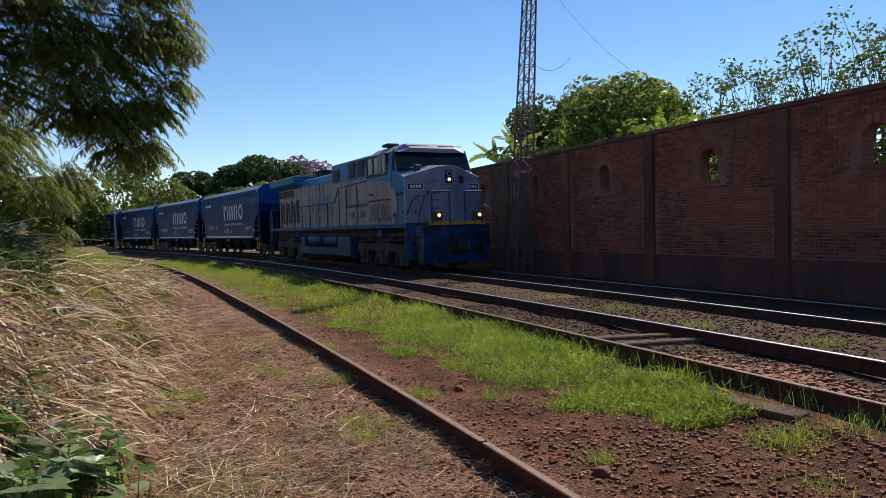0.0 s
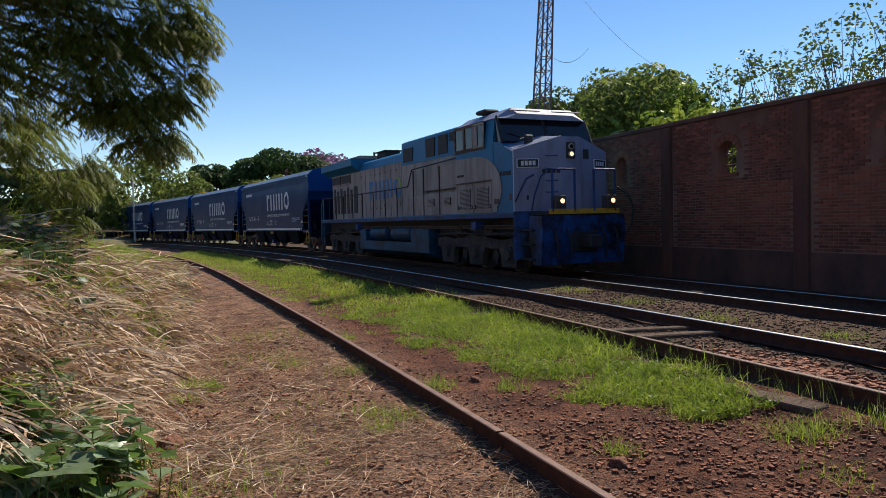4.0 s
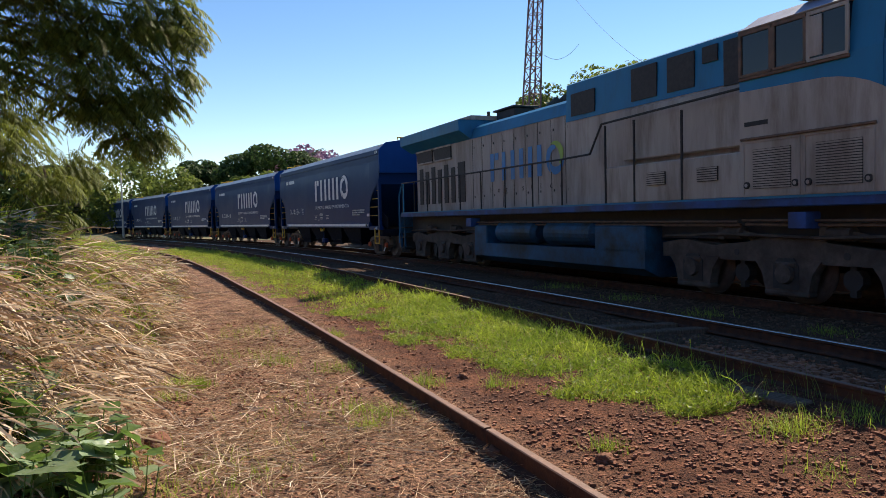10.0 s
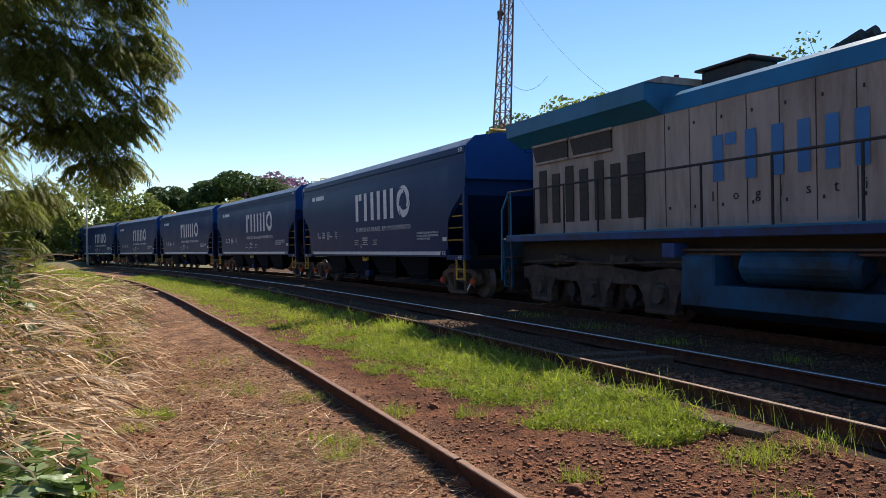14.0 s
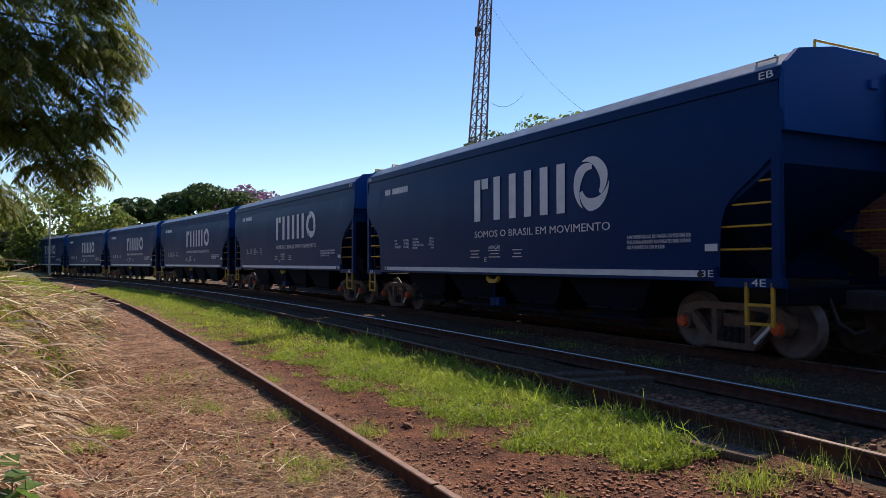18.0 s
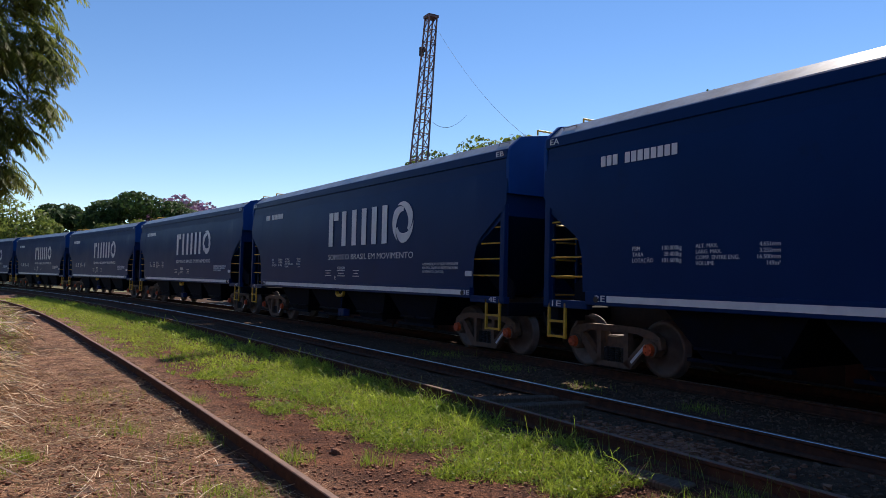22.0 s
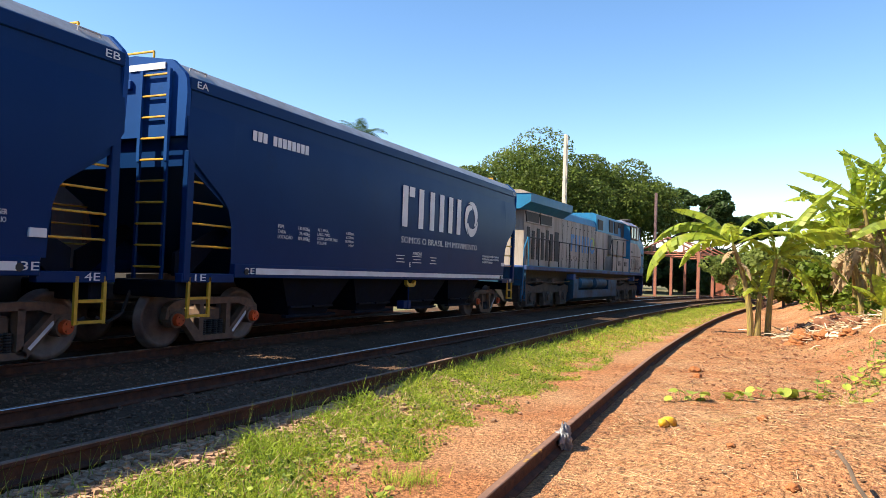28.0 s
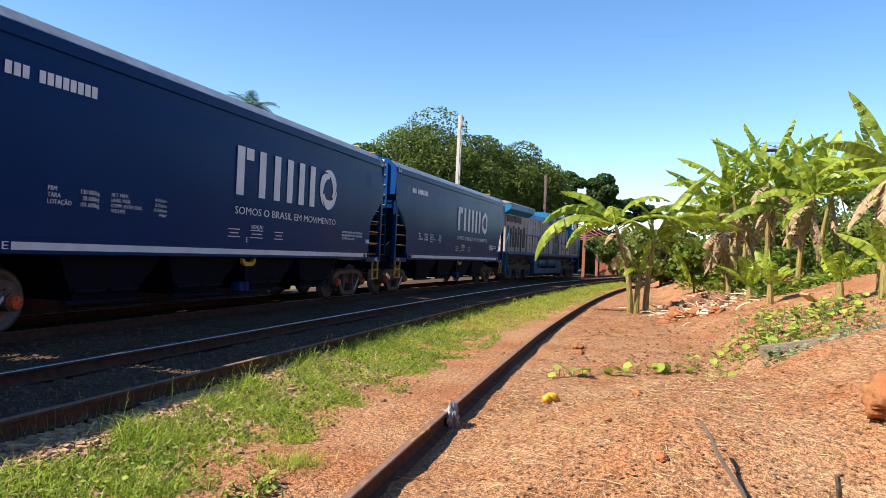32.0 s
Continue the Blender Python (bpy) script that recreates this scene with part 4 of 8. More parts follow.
def locomotive():
    lo = tagged(new("locomotive"), "grey and sky blue diesel locomotive with lit headlights", "locomotive")
    # frame
    bm = B()
    box(bm, X(1.3), X(20.6), -1.50, 1.50, 1.53, 1.69, 0.015)
    part("deck_sill", bm, SILL_BLUE, lo)
    for side in (-1, 1):
        bm = B()
        box(bm, X(1.4), X(20.58), side * 1.498, side * 1.508, 1.665, 1.70)
        part("sill_edge", bm, LOCO_BLUE, lo)
    bm = B()
    for x0, x1 in ((6.9, 16.9), (17.0, 20.4)):
        rod(bm, (X(x0), -1.32, 1.33), (X(x1), -1.32, 1.31), 0.02, 6)
        rod(bm, (X(x0), -1.24, 1.26), (X(x1), -1.24, 1.25), 0.028, 6)
    part("deck_pipe", bm, BOGIE, lo, "rust-brown pipe run below the deck")
    for x in (7.05, 18.2):
        bm = B()
        box(bm, X(x) - 0.16, X(x) + 0.16, -1.515, -1.2, 1.20, 1.45, 0.015)
        part("jacking_pad", bm, SILL_BLUE, lo)
    bm = B()
    box(bm, X(1.2), X(21.0), -1.0, 1.0, 1.0, 1.55)
    part("underframe", bm, BLACK, lo)
    # long hood: grey sides, blue upper band, radiator wings
    bm = B()
    box(bm, X(1.95), X(11.65), -1.08, 1.08, 1.66, 3.80)
    part("engine_hood", bm, LOCO_GREY, lo)
    bm = B()
    slab(bm, [(-1.10, 3.80), (1.10, 3.80), (1.02, 4.10), (0.85, 4.20), (-0.85, 4.20), (-1.02, 4.10)], "x", X(6.2), X(11.65))
    part("hood_roof", bm, LOCO_BLUE, lo)
    bm = B()
    slab(bm, [(-1.09, 3.80), (1.09, 3.80), (1.50, 4.05), (1.52, 4.36), (1.1, 4.48), (-1.1, 4.48), (-1.52, 4.36), (-1.50, 4.05)], "x", X(1.45), X(6.5))
    part("radiator_wing", bm, LOCO_BLUE, lo, "overhanging pale blue radiator housing")
    bm = B()
    slab(bm, [(-1.52, 4.37), (1.52, 4.37), (1.1, 4.50), (-1.1, 4.50)], "x", X(1.42), X(6.53))
    part("radiator_top", bm, LOCO_GREY, lo)
    for x in np.arange(2.2, 11.5, 0.62):
        bm = B()
        box(bm, X(x) - 0.006, X(x) + 0.006, -1.088, -1.08, 1.75, 3.78)
        if x > 6.3:
            part("hood_door_seam", bm, GRILLE, lo)
            for z in (2.05, 3.50):
                bm = B()
                box(bm, X(x) + 0.1, X(x) + 0.125, -1.095, -1.08, z, z + 0.055)
                part("door_latch", bm, GRILLE, lo)
        else:
            bm.free()
    for x0, x1 in ((2.0, 3.45), (3.55, 5.0)):
        bm = B()
        slab(bm, [(X(x0) + 0.15, 3.38), (X(x1), 3.38), (X(x1), 3.76), (X(x0), 3.76)], "y", -1.12, -1.06)
        p = part("radiator_screen", bm, GRILLE, lo)
        bm = B()
        for a, b, c, d in ((x0 + 0.02, x1 + 0.04, 3.75, 3.80), (x0 + 0.1, x1 + 0.04, 3.33, 3.38)):
            box(bm, X(a), X(b), -1.14, -1.08, c, d)
        part("screen_frame", bm, LOCO_GREY, p)
    for i in range(7):
        x = 2.25 + i * 0.54
        louvre(lo, X(x), X(x + (0.30 if i < 6 else 0.5)), 1.95, 3.18 - (i % 2) * 0.12, -1.10, 4, GRILLE)
    # auxiliary cab part
    bm = B()
    box(bm, X(11.65), X(17.15), -1.12, 1.12, 1.66, 3.75)
    part("auxiliary_hood", bm, LOCO_GREY, lo)
    bm = B()
    slab(bm, [(-1.14, 3.62), (1.14, 3.62), (1.10, 4.46), (0.9, 4.54), (-0.9, 4.54), (-1.10, 4.46)], "x", X(11.62), X(17.2))
    part("auxiliary_roof", bm, LOCO_BLUE, lo)
    for x0, x1, z0, z1 in ((11.85, 12.75, 3.72, 4.22), (14.0, 14.75, 3.72, 4.36), (15.05, 15.75, 3.72, 4.36), (15.95, 16.3, 4.08, 4.36), (16.45, 17.05, 3.60, 4.36)):
        bm = B()
        box(bm, X(x0), X(x1), -1.155, -1.12, z0, z1)
        part("intake_screen", bm, GRILLE, lo)
    bm = B()
    box(bm, X(13.55), X(17.15), -1.46, -1.10, 1.69, 2.43, 0.02)
    part("side_cabinet", bm, LOCO_GREY, lo)
    louvre(lo, X(14.85), X(15.35), 2.0, 2.24, -1.49, 6)
    louvre(lo, X(16.16), X(16.63), 2.0, 2.24, -1.49, 6)
    bm = B()
    box(bm, X(13.9), X(17.1), -1.30, -1.10, 2.54, 3.55, 0.02)
    part("upper_cabinet", bm, LOCO_GREY, lo)
    # cab, full width
    bm = B()
    slab(bm, [(-1.52, 1.66), (1.52, 1.66), (1.52, 3.60), (1.44, 4.30), (0.98, 4.56), (-0.98, 4.56), (-1.44, 4.30), (-1.52, 3.60)], "x", X(17.15), X(19.52))
    part("cab", bm, LOCO_BLUE, lo)
    bm = B()
    slab(bm, [(-1.47, 4.31), (-1.0, 4.60), (1.0, 4.60), (1.47, 4.31), (1.40, 4.29), (0.96, 4.52), (-0.96, 4.52), (-1.40, 4.29)], "x", X(17.05), X(19.62))
    part("cab_roof", bm, LOCO_NOSE, lo, "lilac grey cab roof with chamfered edges")
    bm = B()
    vs = [bm.verts.new((X(a), y, z)) for a, y, z in ((19.62, -1.47, 4.31), (19.62, -1.0, 4.60), (19.62, 1.0, 4.60), (19.62, 1.47, 4.31), (19.86, -1.30, 4.27), (19.86, -0.9, 4.42), (19.86, 0.9, 4.42), (19.86, 1.30, 4.27))]
    for f in ((0, 1, 5, 4), (1, 2, 6, 5), (2, 3, 7, 6), (4, 5, 6, 7), (3, 2, 1, 0), (0, 4, 7, 3)):
        bm.faces.new([vs[i] for i in f])
    part("visor", bm, LOCO_NOSE, lo)
    for y0, y1 in ((-1.2, -0.2), (0.2, 1.2)):
        bm = B()
        rod(bm, (X(19.88), y0, 4.50), (X(19.88), y1, 4.50), 0.018, 6)
        part("roof_grab_rail", bm, LOCO_GREY, lo)
    # grey painted flank with a rounded front
    bm = B()
    outline = [(X(17.15), 1.70), (X(19.72), 1.70)] + [(X(18.45) + 1.55 * math.cos(radians(a)), 2.38 + 0.95 * math.sin(radians(a))) for a in range(-35, 91, 9)] + [(X(17.15), 3.36)]
    slab(bm, outline, "y", -1.5235, -1.519)
    part("flank_panel", bm, LOCO_GREY, lo, "pale grey painted flank with rounded end")
    # sliding side windows in rusty frames
    bm = B()
    box(bm, X(17.16), X(19.06), -1.56, -1.40, 3.52, 3.57, 0.01)
    box(bm, X(17.16), X(19.06), -1.56, -1.36, 4.27, 4.31, 0.01)
    part("window_surround", bm, BOGIE, lo, "rust-brown window surround")
    for k, (x0, x1) in enumerate(((17.2, 17.78), (17.84, 18.38), (18.44, 19.04))):
        bm = B()
        box(bm, X(x0), X(x1), -1.545, -1.42, 3.57, 4.27)
        g = part("side_window", bm, DARK_GLASS, lo)
        bm = B()
        for a, b, c, d in ((x0 - 0.02, x1 + 0.02, 4.22, 4.27), (x0 - 0.02, x1 + 0.02, 3.57, 3.61), (x0 - 0.03, x0 + 0.02, 3.61, 4.22), (x1 - 0.02, x1 + 0.03, 3.61, 4.22)):
            box(bm, X(a), X(b), -1.57, -1.54, c, d)
        part("window_frame", bm, LOCO_GREY if k == 2 else BOGIE, g)
    bm = B()
    box(bm, X(18.46), X(18.66), -1.566, -1.548, 3.64, 4.2)
    part("sun_blind", bm, LOCO_GREY, lo)
    louvre(lo, X(17.42), X(18.12), 1.82, 2.43, -1.535, 16)
    louvre(lo, X(18.54), X(19.25), 1.82, 2.43, -1.535, 16)
    bm = B()
    rod(bm, (X(17.2), -1.55, 2.60), (X(19.45), -1.55, 2.60), 0.022, 6)
    part("drip_rail", bm, BOGIE, lo)
    for x0, x1 in ((17.22, 18.28), (18.34, 19.42)):
        bm = B()
        for a, b, c, d in ((x0, x1, 2.54, 2.565), (x0, x1, 1.71, 1.735), (x0, x0 + 0.025, 1.73, 2.55), (x1 - 0.025, x1, 1.73, 2.55)):
            box(bm, X(a), X(b), -1.54, -1.52, c, d)
        part("flank_door", bm, LOCO_GREY, lo)
        for x in (x0 + 0.08, x1 - 0.08):
            bm = B()
            rod(bm, (X(x), -1.55, 1.88), (X(x), -1.52, 1.88), 0.055, 12)
            part("door_lock", bm, BLACK, lo)
            bm = B()
            rod(bm, (X(x), -1.556, 1.88), (X(x), -1.549, 1.88), 0.03, 10)
            part("lock_plate", bm, LOCO_GREY, lo)
    bm = B()
    box(bm, X(19.58), X(19.84), -1.536, -1.52, 1.92, 2.07)
    part("vent_plate", bm, BOGIE, lo)
    bm = B()
    box(bm, X(20.36), X(20.50), -1.515, -1.49, 2.0, 2.18)
    part("flank_plate", bm, BOGIE, lo)
    # blue field between cab and nose
    bm = B()
    slab(bm, [(X(19.50), 1.66), (X(20.60), 1.66), (X(20.60), 3.30), (X(20.2), 3.44), (X(19.93), 3.60), (X(19.50), 3.66)], "y", -1.505, 1.505)
    part("nose_flank", bm, LOCO_BLUE, lo)
    # short nose: a blunt wedge with a sloping top
    bm = B()
    ring = [(20.61, -1.495), (21.06, -0.30), (21.06, 0.30), (20.61, 1.495)]
    low = [bm.verts.new((X(a), y, 1.68)) for a, y in ring]
    high = [bm.verts.new((X(a), y, z)) for (a, y), z in zip(ring, (3.32, 3.67, 3.67, 3.32))]
    back = [bm.verts.new((X(a), y, z)) for a, y, z in ((20.18, -1.495, 3.47), (19.94, -0.3, 3.80), (19.94, 0.3, 3.80), (20.18, 1.495, 3.47))]
    under = [bm.verts.new((v.co.x, v.co.y, 1.68)) for v in back]
    for i in range(3):
        bm.faces.new((low[i], low[i + 1], high[i + 1], high[i]))
        bm.faces.new((high[i], high[i + 1], back[i + 1], back[i]))
        bm.faces.new((back[i], back[i + 1], under[i + 1], under[i]))
    bm.faces.new((low[0], high[0], back[0], under[0]))
    bm.faces.new((low[3], under[3], back[3], high[3]))
    part("nose", bm, LOCO_NOSE, lo, "lilac grey blunt wedge nose")
    bm = B()
    for a, b in (((20.6, -1.505, 1.7), (20.6, -1.505, 3.30)), ((20.6, -1.505, 3.30), (20.18, -1.515, 3.47)), ((20.6, -1.5, 3.33), (21.05, -0.3, 3.68))):
        rod(bm, (X(a[0]), a[1], a[2]), (X(b[0]), b[1], b[2]), 0.014, 6)
    part("corner_bead", bm, WHITE, lo)

    def wedge(u, z, out=0.0, far=False):
        """A place on the nose's slanting face: u metres from its outer edge, lifted by out."""
        dx, dy = 0.45 / 1.2816, 1.2 / 1.2816
        p = (X(20.61) + dx * u + dy * out, -1.5 + dy * u - dx * out, z)
        return (p[0], -p[1], p[2]) if far else p

    def wedge_plate(bm, u0, u1, z0, z1, out, thick=0.03, far=False):
        vs = [bm.verts.new(wedge(u, z, o, far)) for o in (out - thick, out) for u, z in ((u0, z0), (u1, z0), (u1, z1), (u0, z1))]
        for f in ((0, 1, 2, 3), (4, 7, 6, 5), (0, 4, 5, 1), (1, 5, 6, 2), (2, 6, 7, 3), (3, 7, 4, 0)):
            bm.faces.new([vs[i] for i in f])

    for y0, y1 in ((-1.43, -0.05), (0.05, 1.43)):
        bm = B()
        slab(bm, [(X(19.97), 3.62), (X(20.0), 3.64), (X(19.66), 4.34), (X(19.53), 4.34), (X(19.53), 3.62)], "y", y0, y1)
        g = part("windscreen", bm, DARK_GLASS, lo)
        bm = B()
        rod(bm, (X(19.985), (y0 + y1) / 2, 3.72), (X(19.90), (y0 + y1) / 2 - 0.5, 3.88), 0.012, 5)
        part("wiper", bm, BLACK, g)
    for y in (-1.47, 0.0, 1.47):
        bm = B()
        rod(bm, (X(19.985), y, 3.60), (X(19.63), y * 0.985, 4.36), 0.04, 6)
        part("windscreen_post", bm, GRILLE, lo)
    # nose fittings
    for far in (False, True):
        bm = B()
        wedge_plate(bm, 0.09, 0.66, 2.86, 3.08, 0.03, 0.05, far)
        nb = part("number_board", bm, BLACK, lo)
        for u0, u1, z0, z1 in ((0.08, 0.67, 3.072, 3.088), (0.08, 0.67, 2.852, 2.868), (0.08, 0.098, 2.868, 3.072), (0.652, 0.67, 2.868, 3.072)):
            bm = B()
            wedge_plate(bm, u0, u1, z0, z1, 0.045, 0.03, far)
            part("board_frame", bm, WHITE, nb)
        for i in range(4):
            bm = B()
            wedge_plate(bm, 0.19 + i * 0.105, 0.265 + i * 0.105, 2.91, 3.03, 0.036, 0.01, far)
            part("number_bar", bm, WHITE, nb)
    for i in range(4):
        bm = B()
        wedge_plate(bm, 0.76 + i * 0.13, 0.86 + i * 0.13, 2.70, 2.81, 0.006, 0.006)
        part("nose_number_bar", bm, BLACK, lo)
    bm = B()
    wedge_plate(bm, 0.33, 0.39, 2.0, 2.12, 0.012, 0.02)
    part("step_lamp", bm, BLACK, lo)
    bm = B()
    wedge_plate(bm, 0.90, 1.15, 3.08, 3.34, 0.02, 0.03, True)
    part("nose_vent", bm, GRILLE, lo)
    for z in (2.22, 2.52, 2.84, 3.18):
        bm = B()
        for p, q in (((0.86, 0.0), (0.86, 0.07)), ((0.86, 0.07), (1.16, 0.07)), ((1.16, 0.07), (1.16, 0.0))):
            rod(bm, wedge(p[0], z - (0.03 if p[1] else 0), p[1]), wedge(q[0], z - (0.03 if q[1] else 0), q[1]), 0.014, 6)
        part("grab_iron", bm, SILL_BLUE, lo)
    for pts in (((0.02, 1.95, 0.05), (0.12, 2.2, 0.16), (0.30, 2.55, 0.18), (0.52, 2.66, 0.05)), ((0.44, 1.72, 0.15), (0.50, 2.1, 0.2), (0.66, 2.6, 0.3), (0.80, 2.72, 0.5))):
        bm = B()
        for p, q in zip(pts, pts[1:]):
            rod(bm, wedge(*p), wedge(*q), 0.022, 6)
        part("stair_rail", bm, SILL_BLUE, lo)
    bm = B()
    box(bm, X(20.30), X(20.42), -1.0, -0.74, 3.5, 3.78, 0.04)
    rod(bm, (X(20.34), -0.9, 3.72), (X(20.5), -1.25, 3.62), 0.02, 6)
    part("nose_bell", bm, BLACK, lo)
    bm = B()
    for i in range(4):
        box(bm, X(19.88) + i * 0.155, X(19.88) + i * 0.155 + 0.12, -1.512, -1.504, 2.68, 2.80)
    part("cab_number_bars", bm, BLACK, lo)
    flat_bars(lo, "maker_bar", [(X(17.25), X(17.7), 2.80, 2.87)], BLACK, -1.53)
    # headlights
    bm = B()
    box(bm, X(21.05), X(21.085), -0.15, 0.13, 3.08, 3.52, 0.015)
    hl = part("headlight_box", bm, BLACK, lo)
    for z in (3.20, 3.40):
        bm = B()
        rod(bm, (X(21.08), -0.01, z), (X(21.12), -0.01, z), 0.085, 18)
        part("headlight_rim", bm, LOCO_GREY, hl)
        bm = B()
        rod(bm, (X(21.11), -0.01, z), (X(21.13), -0.01, z), 0.055, 18)
        part("headlight", bm, LAMP if z < 3.3 else DARK_GLASS, hl, "round headlight")
    for y in (-0.79, 0.79):
        bm = B()
        box(bm, X(21.52), X(21.76), y - 0.17, y + 0.15, 1.74, 2.08, 0.02)
        d = part("ditch_light_box", bm, TRUCK_GREY, lo)
        bm = B()
        rod(bm, (X(21.75), y, 1.93), (X(21.80), y, 1.93), 0.10, 18)
        part("ditch_light_rim", bm, TRUCK_GREY, d)
        bm = B()
        rod(bm, (X(21.79), y, 1.93), (X(21.815), y, 1.93), 0.062, 18)
        part("ditch_light", bm, LAMP, d, "glowing round ditch light")
    # front platform, plough and steps
    bm = B()
    box(bm, X(20.6), X(21.64), -1.12, 1.12, 1.58, 1.68, 0.01)
    part("front_platform", bm, BLACK, lo)
    for y0, y1 in ((-1.1, -0.36), (-0.34, 0.36), (0.38, 1.1)):
        bm = B()
        box(bm, X(21.64), X(21.66), y0, y1, 1.60, 1.73)
        part("footboard", bm, YELLOW, lo, "yellow front footboard")
    bm = B()
    slab(bm, [(X(21.0), 1.57), (X(21.60), 1.57), (X(21.64), 1.15), (X(21.56), 0.30), (X(21.2), 0.30), (X(21.0), 0.8)], "y", -1.30, 1.30)
    part("pilot", bm, LOCO_DEEP, lo, "grimy deep blue front pilot")
    for side in (-1, 1):
        bm = B()
        slab(bm, [(X(20.56), side * 1.51), (X(20.62), side * 1.51), (X(21.0), side * 0.85), (X(20.94), side * 0.82)], "z", 0.42, 1.70)
        part("step_well_wall", bm, LOCO_DEEP, lo)
        for z in (0.42, 0.80, 1.18):
            bm = B()
            box(bm, X(20.75), X(21.3), side * 1.02, side * 1.40, z, z + 0.04)
            part("front_step", bm, BLACK, lo)
    bm = B()
    box(bm, X(21.55), X(21.66), -0.42, 0.42, 0.60, 1.15, 0.03)
    part("coupler_pocket", bm, BLACK, lo)
    bm = B()
    box(bm, X(21.3), X(22.15), -0.2, 0.2, 0.72, 1.05, 0.04)
    part("coupler", bm, BLACK, lo)
    for y in (-0.95, -0.55, 0.55, 0.95):
        bm = B()
        pts = [(X(21.6), y, 1.25), (X(21.74), y, 1.05), (X(21.78), y + 0.03, 0.75), (X(21.72), y + 0.05, 0.48)]
        for a, b in zip(pts, pts[1:]):
            rod(bm, a, b, 0.03, 6)
        part("air_hose", bm, BLACK, lo)
    bm = B()
    pts = [(X(21.5), 1.15, 2.30), (X(21.6), 1.42, 2.1), (X(21.6), 1.62, 1.75), (X(21.6), 1.55, 1.3), (X(21.6), 1.3, 1.0)]
    for a, b in zip(pts, pts[1:]):
        rod(bm, a, b, 0.02, 6)
    part("control_cable", bm, BLACK, lo)
    for side in (-1, 1):
        bm = B()
        for y in (0.98, 0.30):
            rod(bm, (X(21.64), side * y, 1.66), (X(21.64), side * y, 2.75), 0.032, 8)
        rod(bm, (X(21.64), side * 0.98, 2.75), (X(21.64), side * 0.30, 2.75), 0.028, 8)
        rod(bm, (X(21.64), side * 0.62, 1.70), (X(21.64), side * 0.62, 2.05), 0.02, 6)
        part("front_handrail", bm, SILL_BLUE, lo, "dark blue tubular handrail")
    # rear end
    bm = B()
    box(bm, X(1.0), X(1.1), -1.45, 1.45, 0.95, 1.62, 0.02)
    part("rear_end_plate", bm, TANK_BLUE, lo, "grimy blue rear end plate")
    for side in (-1, 1):
        bm = B()
        for x in (1.02, 1.38):
            box(bm, X(x), X(x) + 0.04, side * 1.36, side * 1.42, 0.40, 1.55)
        part("step_hanger", bm, TANK_BLUE, lo)
        for z in (0.42, 0.78, 1.14):
            bm = B()
            box(bm, X(1.0), X(1.44), side * 1.10, side * 1.42, z, z + 0.035)
            part("rear_step", bm, BLACK, lo)
    bm = B()
    slab(bm, [(X(0.98), 0.95), (X(1.1), 0.95), (X(1.2), 0.35), (X(1.08), 0.35)], "y", -1.3, 1.3)
    part("rear_pilot", bm, BLACK, lo)
    bm = B()
    box(bm, X(0.1), X(1.2), -0.2, 0.2, 0.72, 1.02, 0.03)
    part("rear_coupler", bm, BLACK, lo)
    # handrails along the deck
    hr = new("handrail")
    hr.parent = lo
    tagged(hr, "dark steel walkway handrail")
    for side in (-1, 1):
        y = side * 1.46
        xs = [1.4, 2.6, 3.8, 5.0, 6.4, 7.8, 9.2, 10.6, 11.9]
        for x in xs:
            bm = B()
            rod(bm, (X(x), y, 1.60), (X(x), y, 2.74), 0.022, 6)
            part("stanchion", bm, BLACK, hr)
        bm = B()
        rod(bm, (X(1.4), y, 2.74), (X(11.9), y, 2.74), 0.022, 6)
        rod(bm, (X(11.9), y, 2.74), (X(13.0), y, 2.76), 0.022, 6)
        rod(bm, (X(13.0), y, 2.76), (X(13.42), y, 3.34), 0.022, 6)
        rod(bm, (X(13.42), y, 3.34), (X(17.15), y, 3.44), 0.022, 6)
        part("top_rail", bm, BLACK, hr)
        for x in (13.54, 14.46, 15.77):
            bm = B()
            rod(bm, (X(x), y, 1.66), (X(x), y, 3.29), 0.026, 6)
            part("stanchion", bm, BLACK, hr)
        bm = B()
        rod(bm, (X(1.4), y, 2.74), (X(1.05), y, 2.3), 0.022, 6)
        rod(bm, (X(1.05), y, 2.3), (X(1.0), y, 0.6), 0.022, 6)
        rod(bm, (X(1.5), y, 1.6), (X(1.5), y, 2.74), 0.022, 6)
        part("end_rail", bm, LOCO_BLUE, hr)
    # fuel tank and air reservoirs
    bm = B()
    slab(bm, [(-1.42, 0.75), (-1.42, 0.40), (-1.05, 0.22), (1.05, 0.22), (1.42, 0.40), (1.42, 0.75)], "x", X(7.25), X(14.7))
    box(bm, X(7.25), X(8.0), -1.42, 1.42, 0.7, 1.24, 0.03)
    box(bm, X(13.05), X(14.7), -1.42, 1.42, 0.7, 1.24, 0.03)
    box(bm, X(8.4), X(13.0), -0.9, 0.9, 0.7, 1.3)
    part("fuel_tank", bm, TANK_BLUE, lo, "sky blue fuel tank")
    for x0, x1 in ((8.4, 10.45), (10.85, 12.95)):
        bm = B()
        rod(bm, (X(x0 + 0.12), -1.14, 1.06), (X(x1 - 0.12), -1.14, 1.06), 0.28, 20)
        rod(bm, (X(x0), -1.14, 1.06), (X(x0 + 0.12), -1.14, 1.06), 0.17, 20, 0.28)
        rod(bm, (X(x1 - 0.12), -1.14, 1.06), (X(x1), -1.14, 1.06), 0.28, 20, 0.17)
        r = part("air_reservoir", bm, TANK_BLUE, lo, "sky blue cylindrical air reservoir")
